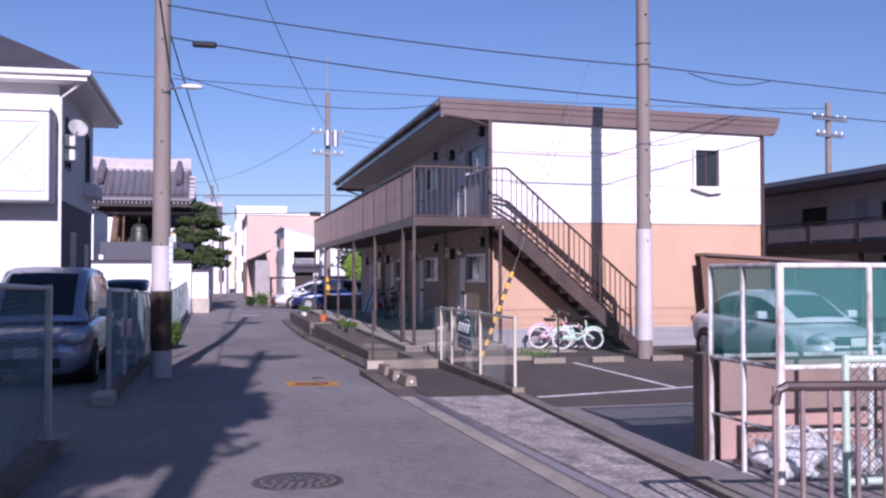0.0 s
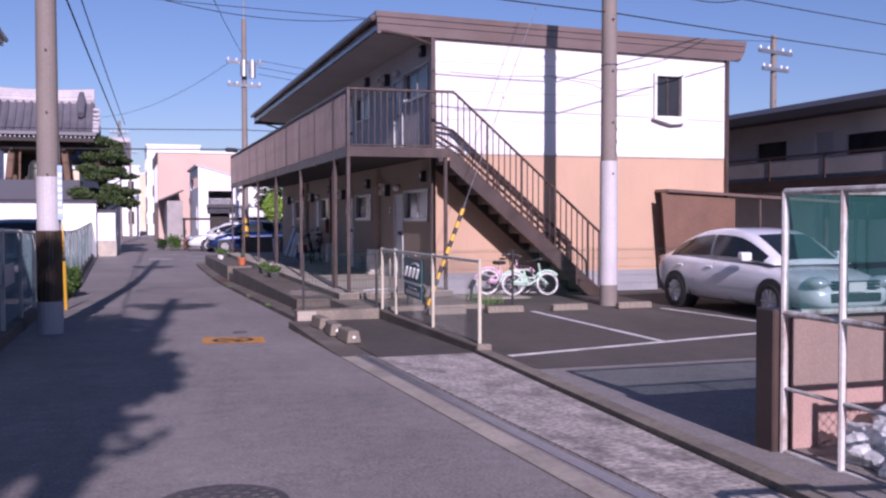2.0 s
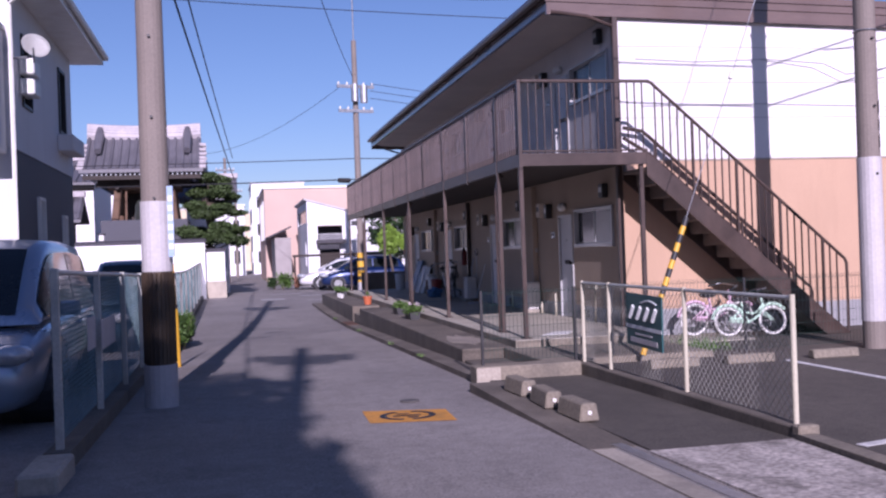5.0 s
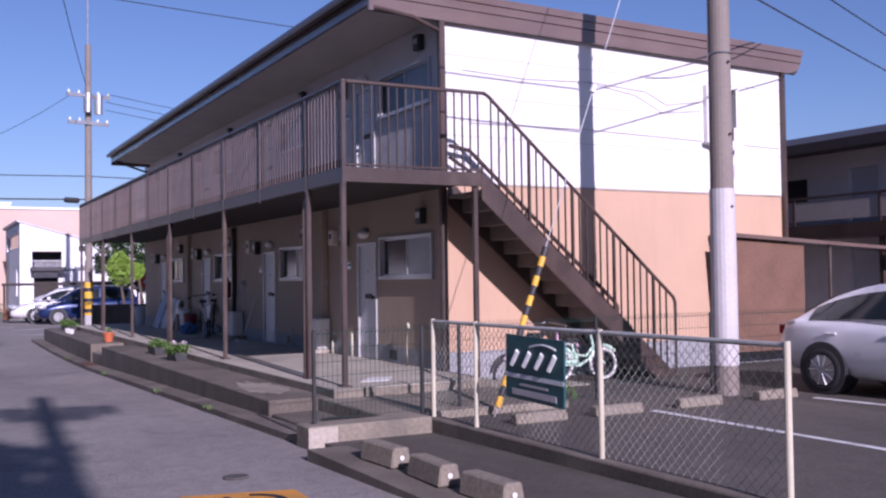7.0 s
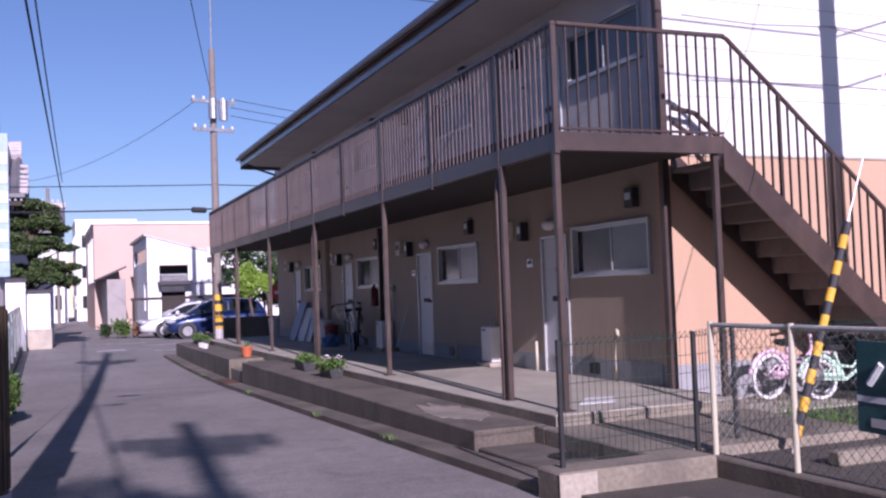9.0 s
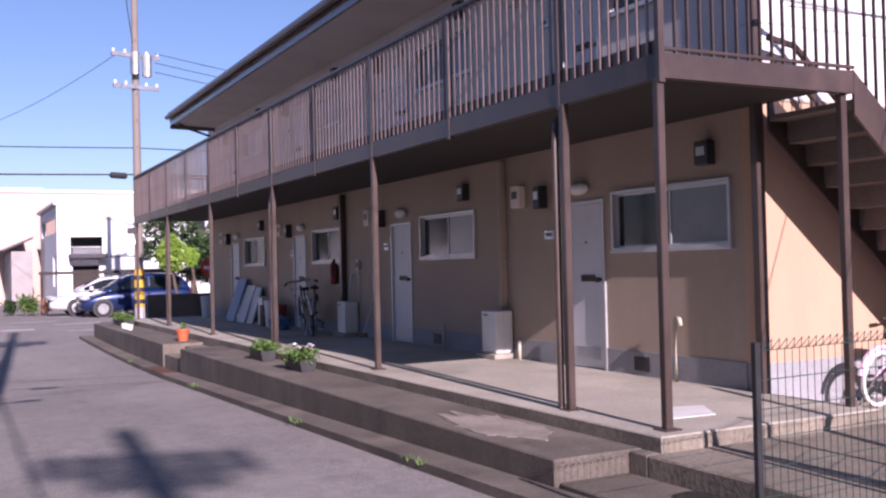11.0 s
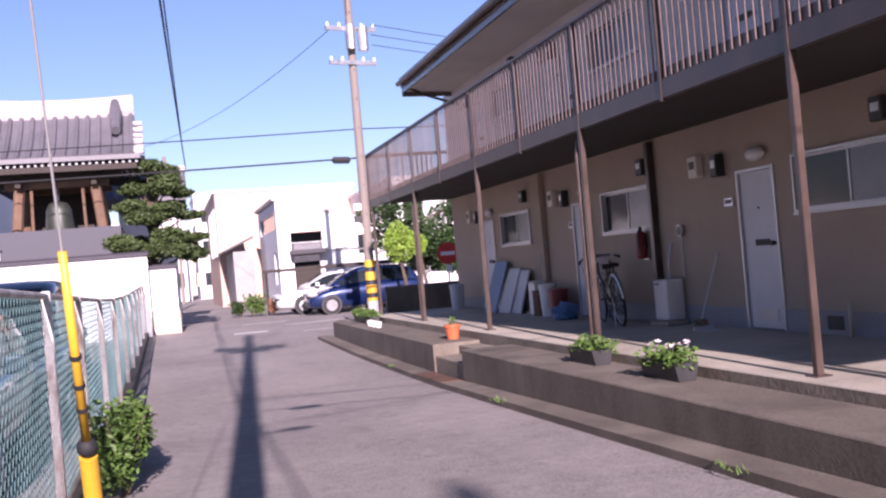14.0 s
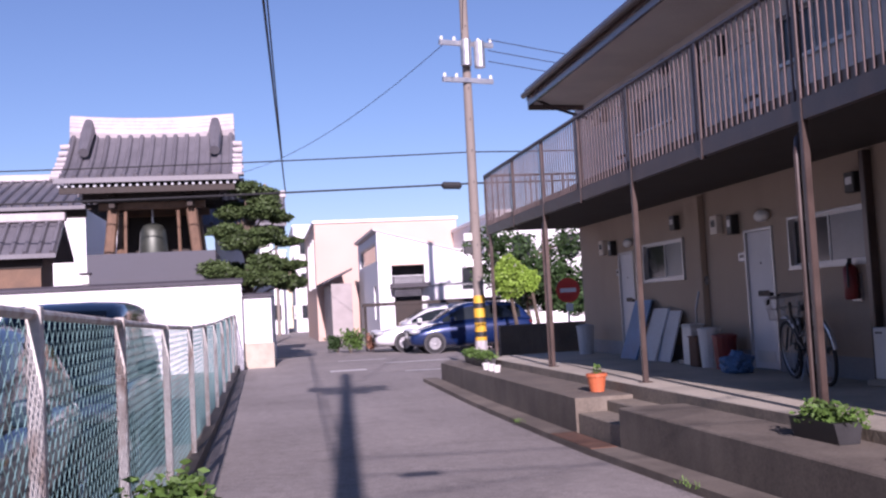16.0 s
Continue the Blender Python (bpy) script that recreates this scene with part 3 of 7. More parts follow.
for k, (out, z0, z1) in enumerate(((0.05, 0.0, 0.1), (0.03, 0.108, 0.215), (0.012, 0.223, 0.405))):
    for side in (0, 1):
        yy = RY0 if side == 0 else RY1
        bm = B()
        y0, y1 = (yy - out, yy + 0.05) if side == 0 else (yy - 0.05, yy + out)
        prism(bm, [(RX0 - out, top(RX0) - z0), (RX1 + out * 0.5, top(RX1) - z0), (RX1 + out * 0.5 - (0.12 if k == 2 else 0.02), top(RX1) - z1), (RX0 - out, top(RX0) - z1)], "y", y0, y1)
        part("fascia_board", bm, ROOF_METAL, roof)
    bm = B()
    box(bm, RX0 - out, RY0 + 0.05, top(RX0) - min(z1, 0.33), RX0 + 0.04, RY1 - 0.05, top(RX0) - z0)
    part("fascia_board", bm, ROOF_METAL, roof)
bm = B()
tube(bm, [(RX0 - 0.09, RY0, top(RX0) - 0.13), (RX0 - 0.09, RY1, top(RX0) - 0.13)], 0.055, 10)
part("gutter", bm, BROWN_METAL, roof, "brown half-round eaves gutter")
bm = B()
prism(bm, [(RX0 + 0.045, 5.08), (FX - 0.003, 5.05), (FX - 0.003, 5.02), (RX0 + 0.045, 5.05)], "y", RY0 + 0.06, RY1 - 0.06)
part("soffit", bm, SOFFIT, roof, "cream eaves soffit board")
bm = B()
tube(bm, [(RX0 + 0.05, RY0 - 0.02, 4.99), (5.2, RY0 - 0.03, 4.93), (FX - 0.05, GY - 0.06, 4.8)], 0.03, 8)
tube(bm, [(RX0 + 0.05, RY1 - 0.4, 5.07), (5.0, RY1 - 0.35, 4.92), (FX - 0.03, RY1 - 0.3, 4.72)], 0.03, 8)
part("rainwater_pipe", bm, BROWN_METAL, roof, "slanting brown rainwater pipe")

# windows and doors of the flats
def flat_window(a, b, z0, z1, light):
    w = thing("window", (FX, (a + b) / 2, z0), "sliding aluminium window with one frosted pane", "window", kind="structure", group="front windows")
    bm = B()
    t = 0.03
    for y0, y1, za, zb in ((a, b, z0, z0 + t), (a, b, z1 - t, z1), (a, a + t, z0 + t, z1 - t), (b - t, b, z0 + t, z1 - t)):
        box(bm, FX - 0.035, y0, za, FX + 0.08, y1, zb)
    part("window_frame", bm, ALUMINIUM, w)
    mid = (a + b) / 2
    for k, (y0, y1, mt) in enumerate(((a + t, mid, FROST_GLASS), (mid, b - t, DARK_GLASS))):
        bm = B()
        box(bm, FX + 0.02 + 0.02 * k, y0, z0 + t, FX + 0.026 + 0.02 * k, y1, z1 - t)
        pn = part("pane", bm, mt, w)
        bm = B()
        s = 0.022
        for q in ((y0, y0 + s, z0 + t, z1 - t), (y1 - s, y1, z0 + t, z1 - t), (y0 + s, y1 - s, z0 + t, z0 + t + s), (y0 + s, y1 - s, z1 - t - s, z1 - t)):
            box(bm, FX + 0.008 + 0.02 * k, q[0], q[2], FX + 0.034 + 0.02 * k, q[1], q[3])
        part("sash", bm, ALUMINIUM, w)
    bm = B()
    box(bm, FX - 0.045, a - 0.02, z0 - 0.022, FX - 0.002, b + 0.02, z0 - 0.002)
    part("window_sill", bm, ALUMINIUM, w)
    bm = B()
    box(bm, FX + 0.12, a, z0, FX + 0.13, b, z1)
    part("blind", bm, SOFFIT if light else BLACK_PLASTIC, w)
    return w


def flat_door(a, b, z0, z1):
    d = thing("door", (FX, (a + b) / 2, z0), "pale grey steel flat door with letter slot", "door", kind="structure", group="flat doors")
    bm = B()
    for y0, y1, za, zb in ((a, a + 0.035, z0, z1), (b - 0.035, b, z0, z1), (a + 0.035, b - 0.035, z1 - 0.035, z1)):
        box(bm, FX - 0.02, y0, za, FX + 0.1, y1, zb)
    part("door_frame", bm, ALUMINIUM, d)
    bm = B()
    bbox(bm, FX + 0.01, a + 0.037, z0 + 0.01, FX + 0.05, b - 0.037, z1 - 0.037, 0.004)
    leaf = part("leaf", bm, DOOR_PAINT, d)
    bm = B()
    bbox(bm, FX - 0.004, a + 0.2, z0 + 0.93, FX + 0.012, b - 0.26, z0 + 1.0, 0.004)
    part("letter_slot", bm, CAST_IRON, d, "dark metal letter slot")
    bm = B()
    tube(bm, [(FX + 0.01, a + 0.1, z0 + 0.95), (FX - 0.05, a + 0.1, z0 + 0.95)], [0.02, 0.03], 10)
    part("door_knob", bm, CAST_IRON, d, "round dark knob")
    bm = B()
    tube(bm, [(FX + 0.012, (a + b) / 2, z0 + 1.35), (FX + 0.004, (a + b) / 2, z0 + 1.35)], 0.015, 8)
    part("peephole", bm, BLACK_PLASTIC, d)
    bm = B()
    for k in range(6):
        zz = z0 + 0.1 + 0.024 * k
        box(bm, FX - 0.002, a + 0.15, zz, FX + 0.012, b - 0.15, zz + 0.012)
    part("vent_grille", bm, ALUMINIUM, d)
    return d


for f, (zf, up) in enumerate(FLOORS):
    for k, (a, b) in enumerate(WIN):
        flat_window(a, b, 1.51 + up, 2.12 + up, (k + f) % 2 == 0)
    for a, b in DOOR:
        flat_door(a, b, zf + 0.002, 2.06 + up)

gw = thing("window", (10.68, GY, 3.56), "small gable window with a projecting white frame", "window", kind="structure")
bm = B()
for x0, x1, z0, z1 in ((10.35, 11.02, 3.56, 3.61), (10.35, 11.02, 4.42, 4.47), (10.35, 10.4, 3.61, 4.42), (10.97, 11.02, 3.61, 4.42)):
    box(bm, x0, GY - 0.1, z0, x1, GY + 0.08, z1)
part("window_frame", bm, WHITE_PAINT, gw)
for k, (x0, x1) in enumerate(((10.4, 10.69), (10.68, 10.97))):
    bm = B()
    box(bm, x0, GY - 0.02 + 0.02 * k, 3.61, x1, GY - 0.014 + 0.02 * k, 4.42)
    part("pane", bm, DARK_GLASS, gw)
bm = B()
for k in range(2):
    x0, x1 = ((10.4, 10.69), (10.68, 10.97))[k]
    for q in ((x0, x0 + 0.03, 3.61, 4.42), (x1 - 0.03, x1, 3.61, 4.42), (x0, x1, 3.61, 3.64), (x0, x1, 4.39, 4.42)):
        box(bm, q[0], GY - 0.032 + 0.02 * k, q[2], q[1], GY - 0.005 + 0.02 * k, q[3])
part("sash", bm, BROWN_METAL, gw)
bm = B()
prism(bm, [(10.3, 3.555), (11.07, 3.555), (11.0, 3.47), (10.72, 3.44)], "y", GY - 0.16, GY - 0.012)
part("window_sill", bm, WHITE_PAINT, gw)

# thin bars along the gable, standing in for cast shadows of overhead cables
for pts in (((6.0, 4.32), (7.0, 4.28), (8.2, 4.33), (9.2, 4.27), (9.6, 4.1), (10.3, 4.2)), ((8.1, 4.32), (9.0, 4.2), (9.5, 3.98), (10.3, 4.05)), ((6.1, 3.6), (8.0, 3.63), (12.0, 3.55))):
    bm = B()
    tube(bm, [(x, GY - 0.02, z) for x, z in pts], 0.004, 6)
    solo("cable", bm, PLINTH, "thin grey bar drawn as a cable shadow on the gable", "cable", group="gable cables")

# ---- balcony, railing and outer stairs ----
PX = 3.83
balc = thing("balcony", (PX, 27.4, 2.6), "long brown steel balcony with barred railing", "balcony")
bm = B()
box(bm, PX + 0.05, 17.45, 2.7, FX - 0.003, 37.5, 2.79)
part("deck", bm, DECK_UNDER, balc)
bm = B()
for x0, x1, y0, y1, z0, z1 in ((PX - 0.02, PX, 17.4, 37.52, 2.63, 2.8), (PX, PX + 0.05, 17.4, 37.52, 2.63, 2.645), (PX, PX + 0.05, 17.4, 37.52, 2.785, 2.8)):
    box(bm, x0, y0, z0, x1, y1, z1)
part("edge_beam", bm, BROWN_METAL, balc)
bm = B()
prism(bm, [(17.38, 2.63), (17.45, 2.63), (17.45, 2.645), (17.4, 2.645), (17.4, 2.785), (17.45, 2.785), (17.45, 2.8), (17.38, 2.8)], "x", PX + 0.001, 5.67)
part("end_beam", bm, BROWN_METAL, balc)
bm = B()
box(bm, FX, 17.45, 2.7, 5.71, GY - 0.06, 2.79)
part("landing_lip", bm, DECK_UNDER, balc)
POSTS = [17.43, 18.56, 22.32, 26.06, 29.8, 33.54, 37.3]
for i, y in enumerate(POSTS):
    bm = B()
    bbox(bm, PX - 0.03, y - 0.03, 0.262, PX + 0.03, y + 0.03, 2.63, 0.006)
    part("post", bm, BROWN_METAL, balc)
    bm = B()
    bbox(bm, PX - 0.07, y - 0.07, 0.262, PX + 0.07, y + 0.07, 0.272, 0.003)
    part("base_plate", bm, BROWN_METAL, balc)
for y in (18.66, 26.16, 33.64):
    bm = B()
    tube(bm, [(PX - 0.02, y, 0.262), (PX - 0.02, y, 2.35), (PX + 0.02, y + 0.04, 2.5), (PX + 0.1, y + 0.05, 2.6)], 0.028, 8)
    part("drainpipe", bm, BROWN_METAL, balc)
bm = B()
bbox(bm, 5.58, 17.42, 0.1, 5.64, 17.48, 2.63, 0.006)
part("post", bm, BROWN_METAL, balc)
rail = part("railing", bbox(bbox(B(), PX - 0.03, 17.38, 3.78, PX + 0.03, 37.52, 3.82, 0.008), PX - 0.002, 17.38, 2.803, PX + 0.012, 37.5, 2.9, 0.004), BROWN_METAL, balc)
for y in [17.4, 18.6, 20.45, 22.32, 24.2, 26.06, 27.9, 29.8, 31.7, 33.54, 35.4, 37.5]:
    bm = B()
    box(bm, PX - 0.028, y - 0.022, 2.6, PX + 0.022, y + 0.022, 3.78)
    part("railing_post", bm, BROWN_METAL, rail)
FADED = material("faded_steel_paint", (0.225, 0.165, 0.153), 0.5, vary=0.15, scale=3, fine=40, fine_vary=0.1, bump=0.05, per_object=0.2, stain=0.3)
BAR = finish(box(B(), -0.021, -0.009, 0, -0.004, 0.009, 0.975), FADED)
BAR_LONG = finish(box(B(), -0.007, -0.012, 0, 0.007, 0.012, 1.0), BROWN_METAL)
y = 17.51
while y < 37.45:
    piece("baluster", BAR, rail, (PX, y, 2.805))
    y += 0.108
erail = part("end_railing", bbox(bbox(B(), PX + 0.03, 17.37, 3.78, 5.75, 17.43, 3.82, 0.008), PX + 0.03, 17.385, 2.82, 5.7, 17.415, 2.845, 0.004), BROWN_METAL, balc)
x = PX + 0.13
while x < 5.68:
    piece("baluster", BAR_LONG, erail, (x, 17.4, 2.8))
    x += 0.112
# far end railing
frail = part("end_railing", bbox(B(), PX + 0.03, 37.46, 3.78, FX, 37.52, 3.82, 0.008), BROWN_METAL, balc)
x = PX + 0.13
while x < 5.66:
    piece("baluster", BAR_LONG, frail, (x, 37.49, 2.8))
    x += 0.112

stairs = thing("stairs", (7.2, 17.9, 0.1), "brown open-tread steel stairs beside the gable wall", "stairs", kind="structure")
SL = -0.868
sz = lambda x: 2.8 + SL * (x - 5.67)
for y in (17.39, 18.25):
    bm = B()
    prism(bm, [(5.672, 2.81), (8.8, sz(8.8) + 0.01), (8.8, 0.09), (8.42, 0.09), (5.672, 2.47)], "y", y - 0.012, y + 0.012)
    part("stringer", bm, BROWN_METAL, stairs)
STAIR_STEEL = material("worn_tread_steel", (0.17, 0.14, 0.125), 0.6, vary=0.15, scale=3, fine=50, fine_vary=0.12, bump=0.1, stain=0.4, stain_scale=(4, 4, 2))
for k in range(14):
    x = 5.675 + 0.2107 * k
    z = sz(x + 0.235)
    bm = B()
    bbox(bm, x, 17.402, z - 0.05, x + 0.23, 18.238, z, 0.006)
    part("tread", bm, STAIR_STEEL, stairs)
    bm = B()
    box(bm, x + 0.2, 17.402, z - 0.2, x + 0.21, 18.238, z - 0.0505)
    part("riser", bm, STAIR_STEEL, stairs)
    bm = B()
    box(bm, x + 0.23, 17.402, z - 0.052, x + 0.238, 18.238, z + 0.003)
    part("tread_nosing", bm, BROWN_METAL, stairs)
# outer sloped railing
rz_top = lambda x: 3.8 + SL * (x - 5.75)
bm = B()
tube(bm, [(5.72, 17.4, 3.8), (5.78, 17.4, 3.78), (8.76, 17.4, rz_top(8.76)), (8.79, 17.4, rz_top(8.76) - 0.07), (8.79, 17.4, 0.09)], 0.024, 8)
srail = part("handrail", bm, BROWN_METAL, stairs)
x = 5.83
while x < 8.7:
    L = rz_top(x) - sz(x) + 0.05
    k = int(round((x - 5.83) / 0.112))
    piece("baluster", BAR_LONG, srail, (x, 17.4, sz(x) - 0.06), scale=(2.2 if k % 6 == 5 else 1, 1.6 if k % 6 == 5 else 1, L))
    x += 0.112
# inner railing
bm = B()
tube(bm, [(5.7, 18.25, 3.25), (6.0, 18.25, 3.2), (6.1, 18.25, 3.12), (8.4, 18.25, 3.12 + SL * 2.3), (8.45, 18.25, 3.05 + SL * 2.3), (8.45, 18.25, 0.3)], 0.03, 8)
irail = part("handrail", bm, BROWN_METAL, stairs)
bm = B()
tube(bm, [(5.7, 18.25, 3.1), (6.1, 18.25, 2.86), (8.42, 18.25, 2.86 + SL * 2.32)], 0.028, 8)
part("handrail", bm, BROWN_METAL, stairs)
for x in (6.2, 6.9, 7.6, 8.2):
    bm = B()
    box(bm, x - 0.015, 18.24, sz(x) - 0.1, x + 0.015, 18.265, 3.1 + SL * (x - 6.1))
    part("railing_post", bm, BROWN_METAL, stairs)


# ---- wall fittings and clutter on the walkway ----
def heater(y):
    t = thing("water_heater", (5.5, y, 0.262), "white gas water heater box on a small concrete block", "water heater", group="water heaters")
    bm = B()
    bbox(bm, 5.36, y - 0.24, 0.263, 5.66, y + 0.24, 0.325, 0.01)
    part("base_block", bm, CONCRETE, t, "concrete base block")
    bm = B()
    bbox(bm, 5.42, y - 0.175, 0.327, 5.66, y + 0.175, 0.84, 0.012)
    part("case", bm, WHITE_PAINT, t)
    bm = B()
    for k in range(3):
        box(bm, 5.415, y + 0.02 + 0.04 * k, 0.78, 5.4195, y + 0.045 + 0.04 * k, 0.8)
    part("vent_slots", bm, BLACK_PLASTIC, t)
    bm = B()
    tube(bm, [(5.6, y + 0.05, 0.84), (5.6, y + 0.05, 1.05), (5.665, y + 0.05, 1.3)], 0.015, 6)
    part("pipe", bm, STEEL, t)
    return t


heater(22.6)
heater(27.55)
heater(32.1)


def wall_pipe(y, z1, bend):
    bm = B()
    pts = [(5.62, y, 0.262), (5.62, y, z1)]
    pts += [(5.62, y - 0.03, z1 + 0.04), (5.6, y - 0.09, z1 + 0.03), (5.6, y - 0.1, z1 - 0.03)] if bend else []
    tube(bm, pts, 0.021, 8)
    solo("standpipe", bm, CREAM_PAINT, "short cream standpipe against the front wall", "pipe", group="standpipes", smooth=True)


wall_pipe(19.43, 0.82, True)
wall_pipe(21.4, 0.66, False)
wall_pipe(22.22, 0.48, False)
wall_pipe(24.2, 0.6, False)
for y in (27.95, 22.6, 31.9):
    bm = B()
    bbox(bm, 5.585, y - 0.045, 0.265, 5.685, y + 0.045, 2.665, 0.01)
    solo("downpipe", bm, BROWN_METAL if y == 27.95 else FRONT_WALL, "square downpipe on the front wall", "pipe", group="front downpipes")


def wall_box(name, y, z, w, h, d, mat, label, cat, r=0.01):
    t = thing(name, (FX, y, z), label, cat, group=name + "s on the front wall")
    bm = B()
    bbox(bm, FX - d, y - w / 2, z - h / 2, FX - 0.001, y + w / 2, z + h / 2, r)
    part("case", bm, mat, t)
    bm = B()
    box(bm, FX - d - 0.004, y - w * 0.3, z - h * 0.1, FX - d - 0.0005, y + w * 0.3, z + h * 0.25)
    part("face", bm, BLACK_PLASTIC if mat is not BLACK_PLASTIC else STEEL, t)
    return t


for f, up in enumerate((0.0, 2.42)):
    for u in UNITS:
        wall_box("vent_hood", u + 0.28, 2.36 + up, 0.18, 0.22, 0.1, BLACK_PLASTIC, "small dark ventilation hood above the window", "vent")
        t = thing("wall_lamp", (FX, u + 2.25, 2.2 + up), "small white oval wall lamp above a door", "lamp", group="wall lamps")
        bm = B()
        bmesh.ops.create_uvsphere(bm, u_segments=14, v_segments=8, radius=1, matrix=Matrix.Translation((FX - 0.05, u + 2.25, 2.2 + up)) @ Matrix.Diagonal((0.07, 0.16, 0.075, 1)))
        part("shade", bm, WHITE_PAINT, t, smooth=True)
        wall_box("electric_meter", u + 3.0, 2.16 + up, 0.14, 0.26, 0.12, BLACK_PLASTIC, "dark electric meter beside a flat door", "meter")
        wall_box("junction_box", u + 3.5, 2.2 + up, 0.2, 0.26, 0.1, SOFFIT, "cream junction box high on the wall", "box")
        wall_box("name_plate", u + 2.9, 1.72 + up, 0.2, 0.12, 0.015, STEEL, "small blank plate holder beside a door", "plate")
for y in (20.0, 24.5, 29.2, 33.6):
    wall_box("underfloor_vent", y, 0.38, 0.26, 0.15, 0.018, CAST_IRON, "dark underfloor vent in the grey plinth", "vent")

# fire extinguisher by the downpipe
fe = thing("fire_extinguisher", (5.58, 28.3, 1.2), "red fire extinguisher hung on the front wall", "fire extinguisher")
RED = material("red_enamel", (0.2, 0.022, 0.02), 0.4, vary=0.1, scale=4, bump=0.03)
bm = B()
tube(bm, [(5.6, 28.3, 1.12), (5.6, 28.3, 1.15), (5.6, 28.3, 1.45), (5.6, 28.3, 1.5)], [0.06, 0.075, 0.075, 0.03], 12)
part("cylinder", bm, RED, fe, smooth=True)
bm = B()
tube(bm, [(5.6, 28.3, 1.5), (5.6, 28.3, 1.56)], 0.025, 8)
tube(bm, [(5.6, 28.3, 1.53), (5.54, 28.25, 1.5), (5.53, 28.24, 1.25)], 0.012, 6)
part("hose_head", bm, BLACK_PLASTIC, fe)
bm = B()
box(bm, 5.66, 28.22, 1.1, 5.689, 28.38, 1.4)
part("bracket", bm, STEEL, fe)


# ---- bicycles ----
def bicycle(m, R, frame_mat, label, basket=True, group="bicycles"):
    t = thing("bicycle", (0, 0, 0), label, "bicycle", group=group)
    wb = R * 3.1
    for k, x in enumerate((0, wb)):
        bm = B()
        torus(bm, (x, 0, R), (1, 0, 0), (0, 0, 1), R - 0.02, 0.02, 28, 6)
        w = part("wheel", bm, BLACK_RUBBER if R > 0.28 else WHITE_PAINT, t, smooth=True)
        bm = B()
        torus(bm, (x, 0, R), (1, 0, 0), (0, 0, 1), R - 0.045, 0.009, 28, 4)
        part("rim", bm, STEEL, w)
        bm = B()
        for a in range(14):
            an = 2 * math.pi * a / 14
            tube(bm, [(x, 0.015 * (-1) ** a, R), (x + (R - 0.04) * math.cos(an), 0, R + (R - 0.04) * math.sin(an))], 0.002, 3, cap=False)
        part("spokes", bm, STEEL, w)
        bm = B()
        pts = [(x + (R + 0.03) * math.cos(a), 0, R + (R + 0.03) * math.sin(a)) for a in [math.radians(d) for d in range(10 if k == 0 else 40, 171 if k == 0 else 150, 16)]]
        tube(bm, pts, 0.024, 6)
        part("mudguard", bm, frame_mat if R < 0.28 else STEEL, t)
    bb = (wb * 0.45, 0, R * 0.9)
    seat = (wb * 0.3, 0, R * 2.35)
    head = (wb * 0.8, 0, R * 2.25)
    bm = B()
    tube(bm, [bb, seat], 0.016, 8)
    tube(bm, [bb, (wb * 0.7, 0, R * 1.35), (head[0], 0, head[2] - 0.1)], 0.02, 8)
    tube(bm, [(wb * 0.37, 0, R * 1.6), (wb * 0.62, 0, R * 1.5), (head[0], 0, head[2] - 0.03)], 0.016, 8)
    for s in (-0.05, 0.05):
        tube(bm, [(0, s, R), (bb[0], s * 0.5, bb[2])], 0.011, 6)
        tube(bm, [(0, s, R), (wb * 0.34, s * 0.3, R * 1.9)], 0.009, 6)
        tube(bm, [(head[0] + 0.01, s, head[2] - 0.15), (wb, s, R)], 0.012, 6)
    tube(bm, [(head[0] + 0.02, 0, head[2] - 0.2), (head[0] - 0.03, 0, head[2] + 0.12)], 0.018, 8)
    part("frame", bm, frame_mat, t)
    bm = B()
    tube(bm, [(head[0] - 0.16, -0.27, head[2] + 0.16), (head[0] - 0.02, -0.2, head[2] + 0.2), (head[0] - 0.02, 0.2, head[2] + 0.2), (head[0] - 0.16, 0.27, head[2] + 0.16)], 0.012, 6)
    hb = part("handlebar", bm, STEEL, t)
    for s in (-1, 1):
        bm = B()
        tube(bm, [(head[0] - 0.2, s * 0.285, head[2] + 0.15), (head[0] - 0.1, s * 0.245, head[2] + 0.175)], 0.018, 6)
        part("grip", bm, BLACK_RUBBER, hb)
    bm = B()
    prism(bm, [(seat[0] - 0.12, -0.08), (seat[0] + 0.02, -0.05), (seat[0] + 0.14, -0.015), (seat[0] + 0.14, 0.015), (seat[0] + 0.02, 0.05), (seat[0] - 0.12, 0.08)], "z", seat[2], seat[2] + 0.06)
    bmesh.ops.bevel(bm, geom=bm.edges[:], offset=0.015, segments=2, affect="EDGES")
    part("saddle", bm, BLACK_RUBBER, t)
    for s in (-1, 1):
        bm = B()
        tube(bm, [(bb[0], s * 0.06, bb[2]), (bb[0] - s * 0.12, s * 0.07, bb[2] + s * 0.08)], 0.01, 6)
        bbox(bm, bb[0] - s * 0.12 - 0.045, s * 0.115 - 0.035, bb[2] + s * 0.08 - 0.01, bb[0] - s * 0.12 + 0.045, s * 0.115 + 0.035, bb[2] + s * 0.08 + 0.01, 0.005)
        part("pedal", bm, BLACK_PLASTIC, t)
    bm = B()
    tube(bm, [(bb[0] - 0.06, -0.05, bb[2] + 0.05), (0.0, -0.06, R + 0.04)], 0.03, 6)
    part("chain_guard", bm, frame_mat if R < 0.28 else BLACK_PLASTIC, t)
